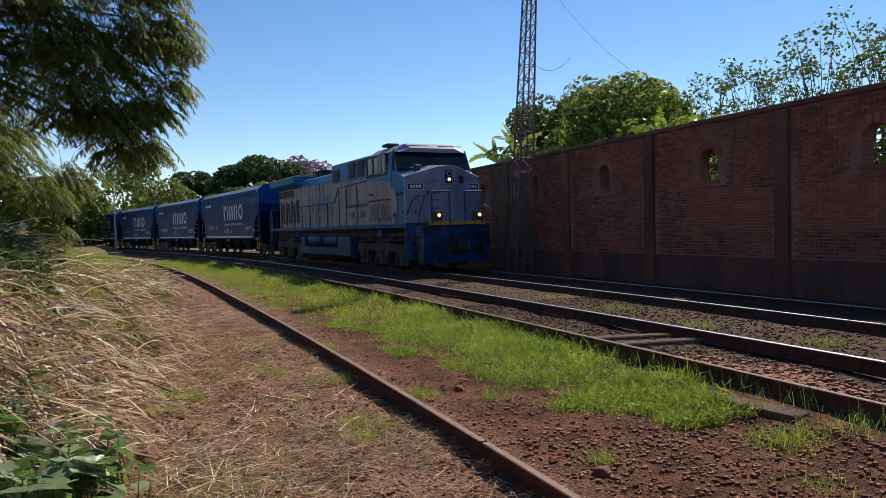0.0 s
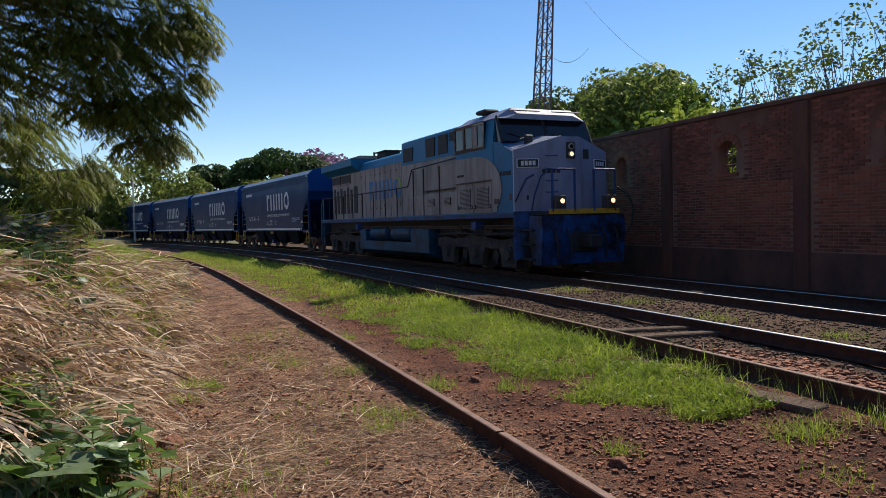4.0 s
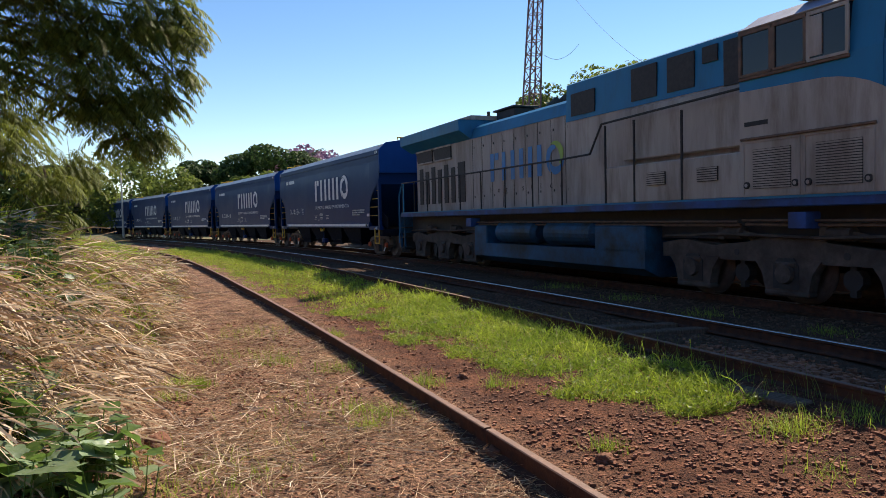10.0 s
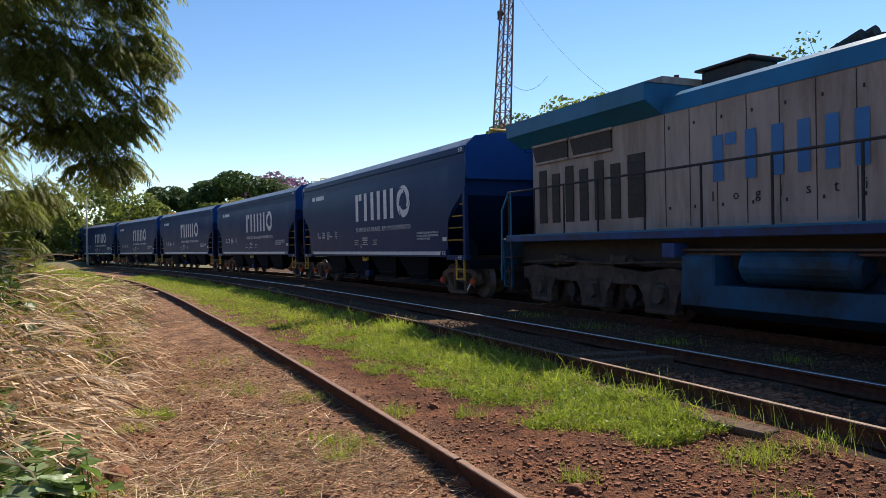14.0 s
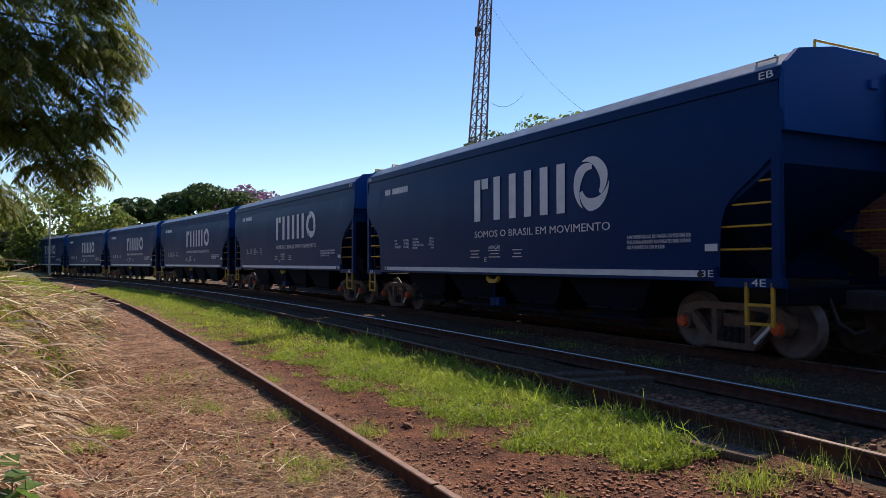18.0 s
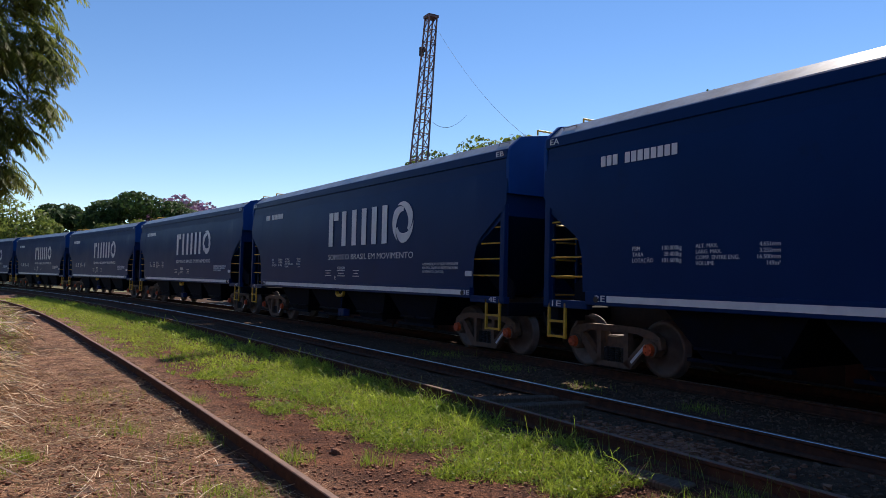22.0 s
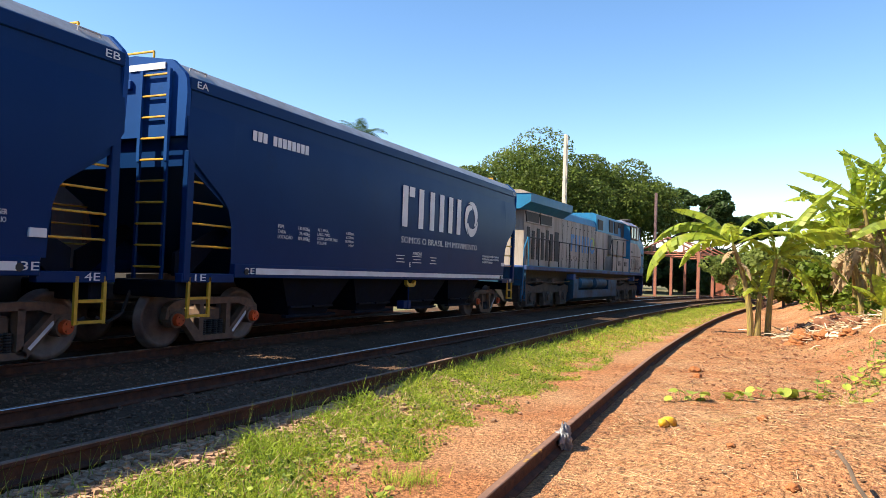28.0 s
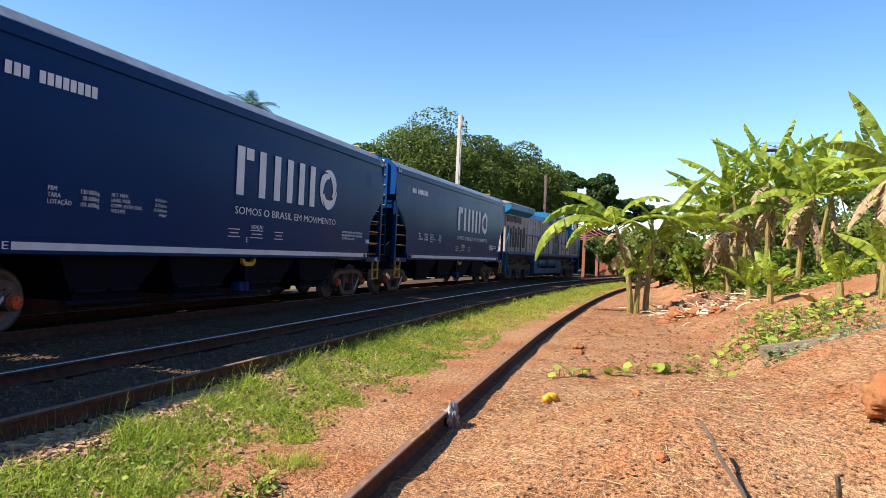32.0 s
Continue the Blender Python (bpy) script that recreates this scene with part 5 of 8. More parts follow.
    for x in (4.45, 17.75):
        loco_truck(lo, X(x))
    # roof items
    bm = B()
    box(bm, X(6.7), X(7.8), -0.35, 0.35, 4.18, 4.58, 0.03)
    part("exhaust_stack", bm, BLACK, lo)
    bm = B()
    box(bm, X(6.6), X(7.9), -0.42, 0.42, 4.582, 4.63, 0.01)
    part("exhaust_cap", bm, BLACK, lo)
    bm = B()
    rod(bm, (X(9.1), 0.1, 4.40), (X(9.75), 0.1, 4.54), 0.05, 8, 0.10)
    rod(bm, (X(9.2), -0.15, 4.38), (X(9.7), -0.15, 4.48), 0.04, 8, 0.09)
    rod(bm, (X(9.3), 0.0, 4.15), (X(9.3), 0.0, 4.42), 0.04, 8)
    rod(bm, (X(9.9), 0.0, 4.15), (X(9.9), 0.0, 4.46), 0.07, 8)
    part("air_horn", bm, BLACK, lo)
    bm = B()
    rod(bm, (X(5.9), -0.2, 4.48), (X(5.9), -0.2, 4.72), 0.05, 8)
    part("antenna", bm, GRILLE, lo)
    bm = B()
    box(bm, X(17.9), X(18.5), -1.2, -0.7, 4.62, 4.74, 0.04)
    part("roof_fan", bm, BLACK, lo)
    emblem(lo, X(7.7), 2.46, 0.79, -1.098, EMBLEM_BLUE, EMBLEM_BLUE, mat("leaf_green_paint", (0.28, 0.42, 0.05), None, 3, 0.5))
    for i, ch in enumerate("logística"):
        plate_text(lo, ch, X(7.66 + 0.45 * i), 2.14, 0.24, -1.092, GRILLE, "letter")
    return lo


loco = locomotive()
loco.matrix_basis = train_pose(run(0) + 8.25 + 11.1, 6.65)


# ---- brick wall behind the tracks ----
WALL_Y, WALL_T, WALL_TOP, WALL_BASE = 12.6, 0.32, 4.02, -0.35
PIERS = [-47.7, -43.2, -38.7, -34.2, -29.7, -25.3, -20.9, -16.5, -11.9, -7.4, -2.9, 1.6, 6.1, 10.6, 15.1, 19.6, 24.1]
WINDOW = (0.62, 2.50, 3.02)           # width, sill and where the arch springs
wall = tagged(new("wall_north"), "tall old red brick wall with small arched openings, stained", "wall", kind="structure")
windows = []
for a, b in zip(PIERS, PIERS[1:]):
    mid = (a + b) / 2
    w, sill, spring = WINDOW
    w = w * (0.85 if mid < -17 else 1.0)
    x0, x1 = mid - w / 2, mid + w / 2
    bm = B()
    y0, y1 = WALL_Y, WALL_Y + WALL_T
    box(bm, a, x0, y0, y1, WALL_BASE, WALL_TOP)
    box(bm, x1, b, y0, y1, WALL_BASE, WALL_TOP)
    box(bm, x0, x1, y0, y1, WALL_BASE, sill)
    arch = [(x1 - (w / 2) * (1 - math.cos(radians(t))), spring + 0.28 * math.sin(radians(t))) for t in range(0, 181, 20)]
    for p, q in zip(arch, arch[1:]):
        slab(bm, [p, q, (q[0], WALL_TOP), (p[0], WALL_TOP)], "y", y0, y1)
    part("wall_bay", bm, MORTAR, wall)
    windows.append((mid, w, sill, spring))
    bm = B()
    for k in range(7):
        t0, t1 = radians(6 + 24 * k), radians(26 + 24 * k)
        pts = [(mid + (w / 2 + d) * math.cos(t), spring + (0.28 + d) * math.sin(t)) for d, t in ((0.01, t0), (0.20, t0), (0.20, t1), (0.01, t1))]
        slab(bm, pts, "y", WALL_Y - 0.015, WALL_Y + 0.05)
    part("arch_bricks", bm, BRICK, wall)
    bm = B()
    box(bm, x0 - 0.08, x1 + 0.08, WALL_Y - 0.05, WALL_Y + 0.12, sill - 0.08, sill)
    part("window_sill", bm, BRICK, wall)
    bm = B()
    for k in range(3):
        x = x0 + w * (k + 1) / 4
        rod(bm, (x, WALL_Y + 0.16, sill), (x, WALL_Y + 0.16, spring + 0.24), 0.011, 6)
    for z in (sill + 0.22, sill + 0.48):
        rod(bm, (x0, WALL_Y + 0.16, z), (x1, WALL_Y + 0.16, z), 0.011, 6)
    part("window_bars", bm, STEEL_MAST, wall, "rusty iron window bars")
for x in PIERS[2:15]:
    bm = B()
    box(bm, x - 0.20, x + 0.20, WALL_Y - 0.10, WALL_Y + 0.02, WALL_BASE, WALL_TOP - 0.12, 0.02)
    part("pier", bm, RENDER, wall)
bm = B()
box(bm, PIERS[0], PIERS[-1], WALL_Y - 0.06, WALL_Y + WALL_T + 0.04, WALL_TOP - 0.10, WALL_TOP + 0.02, 0.02)
part("coping", bm, PLINTH, wall, "dark weathered coping")
bm = B()
box(bm, PIERS[0], PIERS[-1], WALL_Y - 0.035, WALL_Y + 0.02, WALL_BASE, 0.62)
part("plinth", bm, PLINTH, wall, "damp grey rendered base")

# ---- shed with a tiled roof behind the wall ----
shed = tagged(new("shed"), "open shed with a steep old clay tile roof", "shed")
EAVE, RIDGE = (13.25, 4.62), (16.6, 6.35)
bm = B()
slab(bm, [(EAVE[0], EAVE[1] - 0.06), (RIDGE[0], RIDGE[1] - 0.06), (20.0, EAVE[1] - 0.06), (20.0, EAVE[1] - 0.14), (RIDGE[0], RIDGE[1] - 0.16), (EAVE[0], EAVE[1] - 0.16)], "x", -3.0, 4.7)
part("roof_deck", bm, WOOD, shed)
bm = B()
box(bm, -3.0, 4.65, 13.35, 13.55, 4.1, 4.42)
part("eave_beam", bm, WHITE, shed, "white eave beam")
for x in (-2.8, 0.9, 4.5):
    bm = B()
    box(bm, x - 0.12, x + 0.12, 13.35, 13.55, -0.3, 4.2)
    part("post", bm, WOOD, shed)
tile_mesh = None
slope = math.atan2(RIDGE[1] - EAVE[1], RIDGE[0] - EAVE[0])
run_len = math.hypot(RIDGE[1] - EAVE[1], RIDGE[0] - EAVE[0])
tv, tf = [], []
for i, r in ((0, 0.10), (1, 0.085)):
    for k in range(7):
        a = math.pi * k / 6
        tv.append((-r * math.cos(a), i * 0.42, 0.075 * math.sin(a) + (0.03 if i == 0 else 0)))
tf = [(k, k + 1, 8 + k, 7 + k) for k in range(6)]
tile_mesh = mesh_of("roof_tile", tv, tf, TILE)
for c in range(17):
    for r in range(10):
        ob = new("roof_tile", tile_mesh)
        ob.parent = shed
        d = r * run_len / 10
        ob.matrix_basis = pose(4.62 - 0.215 * c, EAVE[0] + d * math.cos(slope), EAVE[1] + d * math.sin(slope), math.degrees(slope) + random.uniform(-1.5, 1.5), 0, random.uniform(-2, 2))
bm = B()
for c in range(17, 36):
    for r in range(10):
        d = r * run_len / 10
        m = pose(4.62 - 0.215 * c, EAVE[0] + d * math.cos(slope), EAVE[1] + d * math.sin(slope), math.degrees(slope), 0, 0)
        vs = [bm.verts.new(m @ Vector(v)) for v in tv]
        for f in tf:
            bm.faces.new([vs[i] for i in f])
tagged(part("more_roof_tiles", bm, TILE, shed), kind="stuff")
bm = B()
for k in range(26):
    x = -3.0 + k * 0.3
    rod(bm, (x, RIDGE[0], RIDGE[1] + 0.02), (x + 0.32, RIDGE[0], RIDGE[1] + 0.0), 0.12, 8, 0.10)
part("ridge_tiles", bm, TILE, shed)


# ---- masts and poles ----
def lattice_mast(name, x, y, top, base_w, top_w, label, z0=-0.3, cells=22, lean=(0, 0)):
    m_ = tagged(new(name), label, "mast")
    m_.matrix_basis = pose(x, y, 0)
    def corner(i, u):
        w = base_w + (top_w - base_w) * u
        sx, sy = ((-1, -1), (1, -1), (1, 1), (-1, 1))[i]
        return Vector((sx * w / 2 + lean[0] * u, sy * w / 2 + lean[1] * u, z0 + (top - z0) * u))
    for i in range(4):
        bm = B()
        rod(bm, corner(i, 0), corner(i, 1), 0.032, 4)
        part("leg", bm, STEEL_MAST, m_)
    for i in range(4):
        bm = B()
        for c in range(cells):
            u0, u1 = c / cells, (c + 1) / cells
            j = (i + 1) % 4
            a, b = (corner(i, u0), corner(j, u1)) if c % 2 else (corner(j, u0), corner(i, u1))
            rod(bm, a, b, 0.018, 4)
            rod(bm, corner(i, u1), corner(j, u1), 0.016, 4)
        part("lattice", bm, STEEL_MAST, m_)
    return m_


mast = lattice_mast("lattice_mast", -22.54, 11.6, 10.75, 0.62, 0.30, "tall tapered rusty lattice steel mast", cells=24, lean=(0.34, 0.55))
bm = B()
box(bm, 0.14, 0.54, 0.35, 0.75, 10.72, 10.82)
part("cap_plate", bm, STEEL_MAST, mast)
bm = B()
rod(bm, (-0.02, 0.4, 9.45), (-0.02, 0.4, 9.75), 0.09, 8)
box(bm, -0.05, 0.3, 0.36, 0.44, 9.55, 9.63)
part("insulator", bm, BLACK, mast)


def cable(name, a, b, sag, label, n=16, r=0.007):
    pts = [Vector(a).lerp(Vector(b), i / n) - Vector((0, 0, sag * 4 * (i / n) * (1 - i / n))) for i in range(n + 1)]
    shape = [(r * math.cos(k * math.pi / 2), r * math.sin(k * math.pi / 2)) for k in range(4)]
    return tagged(new(name, swept([tuple(p) for p in pts], shape, BLACK, name)), label, "cable")


cable("mast_cable", (-22.2, 12.15, 10.7), (-19.0, 16.2, 5.6), 0.9, "thin dark cable hanging from the mast")
cable("mast_cable", (-22.0, 12.2, 7.0), (-20.9, 12.9, 7.15), 0.3, "short slack dark cable beside the mast")


def twin_pole(name, x, y, top, gap, label, material, w=0.16):
    p = tagged(new(name), label, "pole")
    p.matrix_basis = pose(x, y, 0)
    for s in (-1, 1):
        bm = B()
        box(bm, s * gap / 2 - w / 2, s * gap / 2 + w / 2, -0.12, 0.12, -0.3, top, 0.01)
        part("upright", bm, material, p)
    for k in range(int(top / 1.4)):
        bm = B()
        box(bm, -gap / 2, gap / 2, -0.08, 0.08, 0.8 + 1.4 * k, 0.95 + 1.4 * k)
        part("tie", bm, material, p)
    return p


CONCRETE_POLE = mat("pale_concrete_pole", (0.55, 0.50, 0.44), (0.45, 0.40, 0.35), 2, 0.85, 0.05)
twin_pole("rail_pole", 15.4, 27.95, 12.5, 0.28, "grey twin-rail pole behind the tracks", STEEL_MAST, 0.12)
twin_pole("concrete_pole", 58.4, 14.5, 12.9, 0.46, "pale twin concrete pole before the trees", CONCRETE_POLE, 0.20)
twin_pole("line_pole", 78.9, 9.6, 10.4, 0.5, "dark twin line pole by the trees", STEEL_MAST, 0.14)
tower = lattice_mast("radio_tower", 88.2, -14.4, 15.2, 1.2, 0.9, "small grey lattice tower behind banana plants", cells=14)
bm = B()
box(bm, -1.1, 1.1, -1.1, 1.1, 14.6, 14.68)
for s in (-1.1, 1.1):
    rod(bm, (s, -1.1, 14.6), (s, 1.1, 15.3), 0.04, 4)
    rod(bm, (s, -1.1, 15.3), (s, 1.1, 15.3), 0.04, 4)
    rod(bm, (-1.1, s, 15.3), (1.1, s, 15.3), 0.04, 4)
part("platform", bm, STEEL_MAST, tower)
# slender posts among the far trees
for x, y, top in ((-98.0, 0.0, 8.6), (-94.0, -4.5, 8.0)):
    bm = B()
    rod(bm, (x, y, -0.3), (x, y, top), 0.13, 8, 0.09)
    tagged(part("line_post", bm, CONCRETE_POLE), "slender grey post by the far trees", "post")

# ---- far structures ----
overpass = tagged(new("overpass"), "low grey concrete overpass before dark trees", "overpass")
bm = B()
box(bm, -0.6, 0.6, -26, 13, 2.4, 3.7)
part("parapet", bm, CONCRETE, overpass)
bm = B()
box(bm, -4, 4, -26, 13, 1.9, 2.4)
part("deck", bm, CONCRETE, overpass)
for y in (-20, -12, -4, 3, 11):
    bm = B()
    box(bm, -1, 1, y - 0.5, y + 0.5, -2.6, 1.9)
    part("column", bm, CONCRETE, overpass)
overpass.matrix_basis = pose(-108, -18, 2.2, 0, 0, 14)
RED_STEEL = mat("rust_red_steel", (0.30, 0.10, 0.06), (0.22, 0.08, 0.05), 3, 0.8, 0.1)
canopy = tagged(new("station_canopy"), "bare rust-red steel canopy frame of a station", "canopy")
for x in (0, 6, 12, 18):
    for y in (0, 5):
        bm = B()
        box(bm, x - 0.12, x + 0.12, y - 0.12, y + 0.12, -0.3, 3.6)
        part("column", bm, RED_STEEL, canopy)
    bm = B()
    for a, b in (((0, 3.6), (2.5, 4.8)), ((2.5, 4.8), (5, 3.6)), ((0, 3.6), (5, 3.6)), ((1.2, 3.6), (1.2, 4.2)), ((3.8, 3.6), (3.8, 4.2))):
        rod(bm, (x, a[0], a[1]), (x, b[0], b[1]), 0.07, 4)
    part("truss", bm, RED_STEEL, canopy)
bm = B()
for y, z in ((0, 3.6), (2.5, 4.8), (5, 3.6)):
    rod(bm, (0, y, z), (18, y, z), 0.07, 4)
part("purlins", bm, RED_STEEL, canopy)
canopy.matrix_basis = pose(62, 4.2, 0, 0, 0, -8)
kiosk = tagged(new("station_building"), "low brick building with a purple door", "building")
bm = B()
box(bm, 0, 10, 0, 5, -0.3, 3.0)
part("wall_block", bm, BRICK, kiosk)
bm = B()
box(bm, -0.05, 0.02, 0.6, 1.9, -0.3, 2.1)
part("door", bm, mat("purple_door_paint", (0.16, 0.09, 0.32), None, 3, 0.6), kiosk)
bm = B()
box(bm, -0.4, 10.4, -0.4, 5.4, 3.0, 3.2)
part("roof_slab", bm, TILE, kiosk)
kiosk.matrix_basis = pose(76, -1.5, 0, 0, 0, -8)


# ---- bricks: each one proud of the mortar where the render has fallen off ----
def brick_free(x, z):
    """True where a brick would cut a window, a pier or sound render."""
    for mid, w, sill, spring in windows:
        if abs(x - mid) < w / 2 + 0.30 and sill - 0.12 < z < spring + 0.52:
            return True
    if any(abs(x - p) < 0.31 for p in PIERS):
        return True
    patch = noise.noise((x * 0.45, z * 0.8, 1.5)) + 0.5 * noise.noise((x * 1.6, z * 2.2, 7.5))
    limit = -0.78 + 0.62 * max(0.0, z - 1.9) / 2
    return patch < limit


brick_bm = B()
box(brick_bm, -0.115, 0.115, -0.012, 0.05, -0.028, 0.028)
brick_mesh = None
singles, rest_v, rest_f = 0, [], []
corner = [(-0.115, -0.012, -0.028), (0.115, -0.012, -0.028), (0.115, -0.012, 0.028), (-0.115, -0.012, 0.028), (-0.115, 0.05, -0.028), (0.115, 0.05, -0.028), (0.115, 0.05, 0.028), (-0.115, 0.05, 0.028)]
sides = [(0, 1, 2, 3), (1, 5, 6, 2), (5, 4, 7, 6), (4, 0, 3, 7), (3, 2, 6, 7), (4, 5, 1, 0)]
course = 0
z = 0.68
while z < 3.86:
    x = -33.0 + (0.125 if course % 2 else 0.0)
    while x < 6.0:
        if not brick_free(x, z):
            dz, dy, sx = random.uniform(-0.004, 0.004), random.uniform(-0.006, 0.006), random.uniform(0.9, 1.02)
            if -14.9 < x < -9.0 and 1.2 < z < 2.35 and singles < 300:
                if brick_mesh is None:
                    ob = part("brick", brick_bm, BRICK, wall)
                    brick_mesh = ob.data
                else:
                    ob = new("brick", brick_mesh)
                    ob.parent = wall
                ob.matrix_basis = pose(x, WALL_Y + dy, z + dz, 0, random.uniform(-0.8, 0.8), 0)
                singles += 1
            else:
                k = len(rest_v)
                rest_v += [(x + a * sx, WALL_Y + dy + b, z + dz + c) for a, b, c in corner]
                rest_f += [tuple(k + i for i in f) for f in sides]
        x += 0.25
    z += 0.072
    course += 1
more = new("more_bricks", mesh_of("more_bricks", rest_v, rest_f, mat("old_red_brick_mass", (0.30, 0.10, 0.062), (0.20, 0.07, 0.048), 2.5, 0.92, 0.06, bump=0.4, bump_scale=30, dirt=(0.12, 0.06, 0.048), dirt_scale=0.6, dirt_amount=0.36, island_tint=0.32, specular=0.15)))
more.parent = wall
tagged(more, kind="stuff")

# plain unseen wall added behind the path: blocks low sky, darkens shaded sides
bm = B()
box(bm, -42, 32, -18.4, -18.0, -0.4, 7.0)
tagged(part("wall_south", bm, PLINTH), "added unseen wall that blocks low sky behind the path", "wall", kind="structure")


# ---- plants ----
rng = np.random.default_rng(7)


def unit(v):
    return v / np.maximum(np.linalg.norm(v, axis=-1, keepdims=True), 1e-9)


def leaf_quads(centres, size, rng_, flat=0.35, long=1.6, out=None):
    """Diamond leaves of uneven turn at each centre, facing roughly along out if it is given."""
    n = len(centres)
    a = unit(rng_.normal(size=(n, 3)) * (1, 1, 0.6))
    face = unit(rng_.normal(size=(n, 3)) + np.array([0, 0, flat * 2])) if out is None else unit(out + np.array([0, 0, 0.35]) + rng_.normal(size=(n, 3)) * 0.75)
    b = unit(np.cross(a, face))
    if out is not None:
        a = unit(np.cross(face, b))
    s = size * rng_.uniform(0.6, 1.3, (n, 1))
    return np.stack([centres - a * s * long / 2, centres + b * s / 2, centres + a * s * long / 2, centres - b * s / 2], 1)


def clump_points(centres, radii, n, rng_, shell=0.55):
    """Points in uneven clumps, denser near their skins."""
    k = rng_.integers(0, len(centres), n)
    d = unit(rng_.normal(size=(n, 3)))
    r = shell + (1 - shell) * rng_.uniform(0, 1, (n, 1)) ** 0.6
    return np.asarray(centres)[k] + d * r * np.asarray(radii)[k][:, None] * np.array([1, 1, 0.75]), d


def tree(name, x, y, z0, tall, wide, crown_low, material, label, leaves=5000, leaf=0.35, clumps=26, seed=1, flat_top=False, trunk_r=0.3, category="tree"):
    r_ = np.random.default_rng(seed)
    t = tagged(new(name), label, category)
    t.matrix_basis = pose(x, y, z0)
    mid = (tall + crown_low) / 2
    half = (tall - crown_low) / 2
    d = unit(r_.normal(size=(clumps, 3)))
    rad = r_.uniform(0.45, 1.0, (clumps, 1)) ** 0.5
    c = d * rad * np.array([wide / 2 * 0.82, wide / 2 * 0.82, half * (0.45 if flat_top else 0.78)]) + np.array([0, 0, mid + (half * 0.35 if flat_top else 0)])
    rr = r_.uniform(0.13, 0.26, clumps) * min(wide, 2 * half) * (0.8 if flat_top else 1)
    pts, out = clump_points(c, rr, leaves, r_, 0.78)
    crown = new("crown", quads_mesh("crown", leaf_quads(pts, leaf, r_, out=out), material))
    crown.parent = t
    tagged(crown, kind="stuff")
    bm = B()
    fork = crown_low + half * 0.3
    rod(bm, (0, 0, -0.3), (0.1, 0.05, fork), trunk_r, 8, trunk_r * 0.6)
    for i in range(min(clumps, 12)):
        rod(bm, (0.1, 0.05, fork * r_.uniform(0.75, 1.0)), tuple(c[i]), trunk_r * 0.35, 5, 0.03)
    part("trunk", bm, BARK, t)
    return t


# dense tree line far to the left
tree("far_tree", -108, 14, -0.3, 13.5, 17, 3, LEAF_DARK, "broad dark green tree in the distance", 14000, 0.36, 30, 11)
tree("far_tree", -117, 4, -0.3, 12, 16, 3, LEAF_DARK, "broad dark green tree in the distance", 12000, 0.36, 28, 12)
tree("blossom_tree", -112, 20.5, -0.3, 13.8, 12, 5, LEAF_PURPLE, "tree with thin purple blossom in the distance", 3000, 0.4, 26, 13)
tree("far_tree", -100, 12, -0.3, 8.5, 9, 2, LEAF, "olive green tree in the distance", 7000, 0.28, 18, 14)
tree("far_tree", -120, 30, -0.3, 11.5, 14, 4, LEAF_PURPLE, "pale leafless tree in the distance", 900, 0.35, 26, 15)
for i, (x, y, h) in enumerate(((-112, -12, 11), (-92, -18, 10), (-80, -22, 9), (-75, -30, 9))):
    tree("far_tree", x, y, -0.3, h, 13, 2.5, LEAF_DARK, "dark tree behind the overpass", 7000, 0.34, 22, 20 + i)
for i, (x, y, h, w) in enumerate(((-100, -3.6, 11.5, 11), (-100, 1.2, 9.5, 9), (-101, 7.5, 7.0, 8), (-104, -10, 9.0, 10))):
    tree("bush_tree", x, y, -0.3, h, w, 0.6, LEAF, "loose olive green bush tree beside the track", 4500, 0.30, 26, 30 + i, trunk_r=0.15)

# trees behind the wall
tree("garden_tree", -33.0, 20.2, -0.3, 9.0, 7.4, 3.2, LEAF_PARK, "dense round dark green tree behind the wall", 24000, 0.14, 44, 41)
tree("garden_tree", -27.6, 19.2, -0.3, 8.9, 5.6, 3.0, LEAF, "dense green tree behind the wall", 17000, 0.14, 40, 42)
tree("garden_tree", -23.2, 16.6, -0.3, 7.5, 4.6, 2.6, LEAF, "leafy bright green tree behind the wall", 6500, 0.15, 34, 43)
tree("garden_tree", -20.3, 16.2, -0.3, 6.3, 3.6, 2.4, LEAF_LIME, "leafy bright green tree behind the wall", 4000, 0.14, 26, 44)

# big trees far to the right
for i, (x, y, h, w, low) in enumerate(((77, 21, 17.0, 15, 3), (68, 26, 12.5, 13, 2.5), (84, 14.0, 15.0, 13, 3), (60, 31, 10.5, 12, 2))):
    tree("park_tree", x, y, -0.3, h, w, low, LEAF_PARK, "tall dense dark green park tree", 62000, 0.19, 60, 50 + i)
tree("park_tree", 96, 9.5, -0.3, 13.0, 20, 6, LEAF_DARK, "wide flat-topped dark park tree", 20000, 0.34, 40, 56, flat_top=True)
tree("park_tree", 108, 4.0, -0.3, 11.0, 18, 5, LEAF_DARK, "wide flat-topped dark park tree", 17000, 0.34, 36, 57, flat_top=True)
tree("park_tree", 120, -4.0, -0.3, 7.0, 16, 2, LEAF_DARK, "low dark park tree", 3500, 0.5, 26, 58)

for i, (x, y, h, w) in enumerate(((44, -6, 4.6, 8), (48, -1.5, 4.0, 7), (42, -11, 5.0, 9), (36, -14, 5.2, 9), (55, -9, 5.5, 10), (30, -15, 5.0, 8), (60, 0.5, 4.2, 8), (52, -16, 6, 11), (26, -17, 5.2, 9))):
    tree("garden_bush", x, y, float(height(x, y)), h, w, 0.3, LEAF, "leafy green bush behind the banana plants", 6500, 0.19, 34, 150 + i, trunk_r=0.1, category="bush")

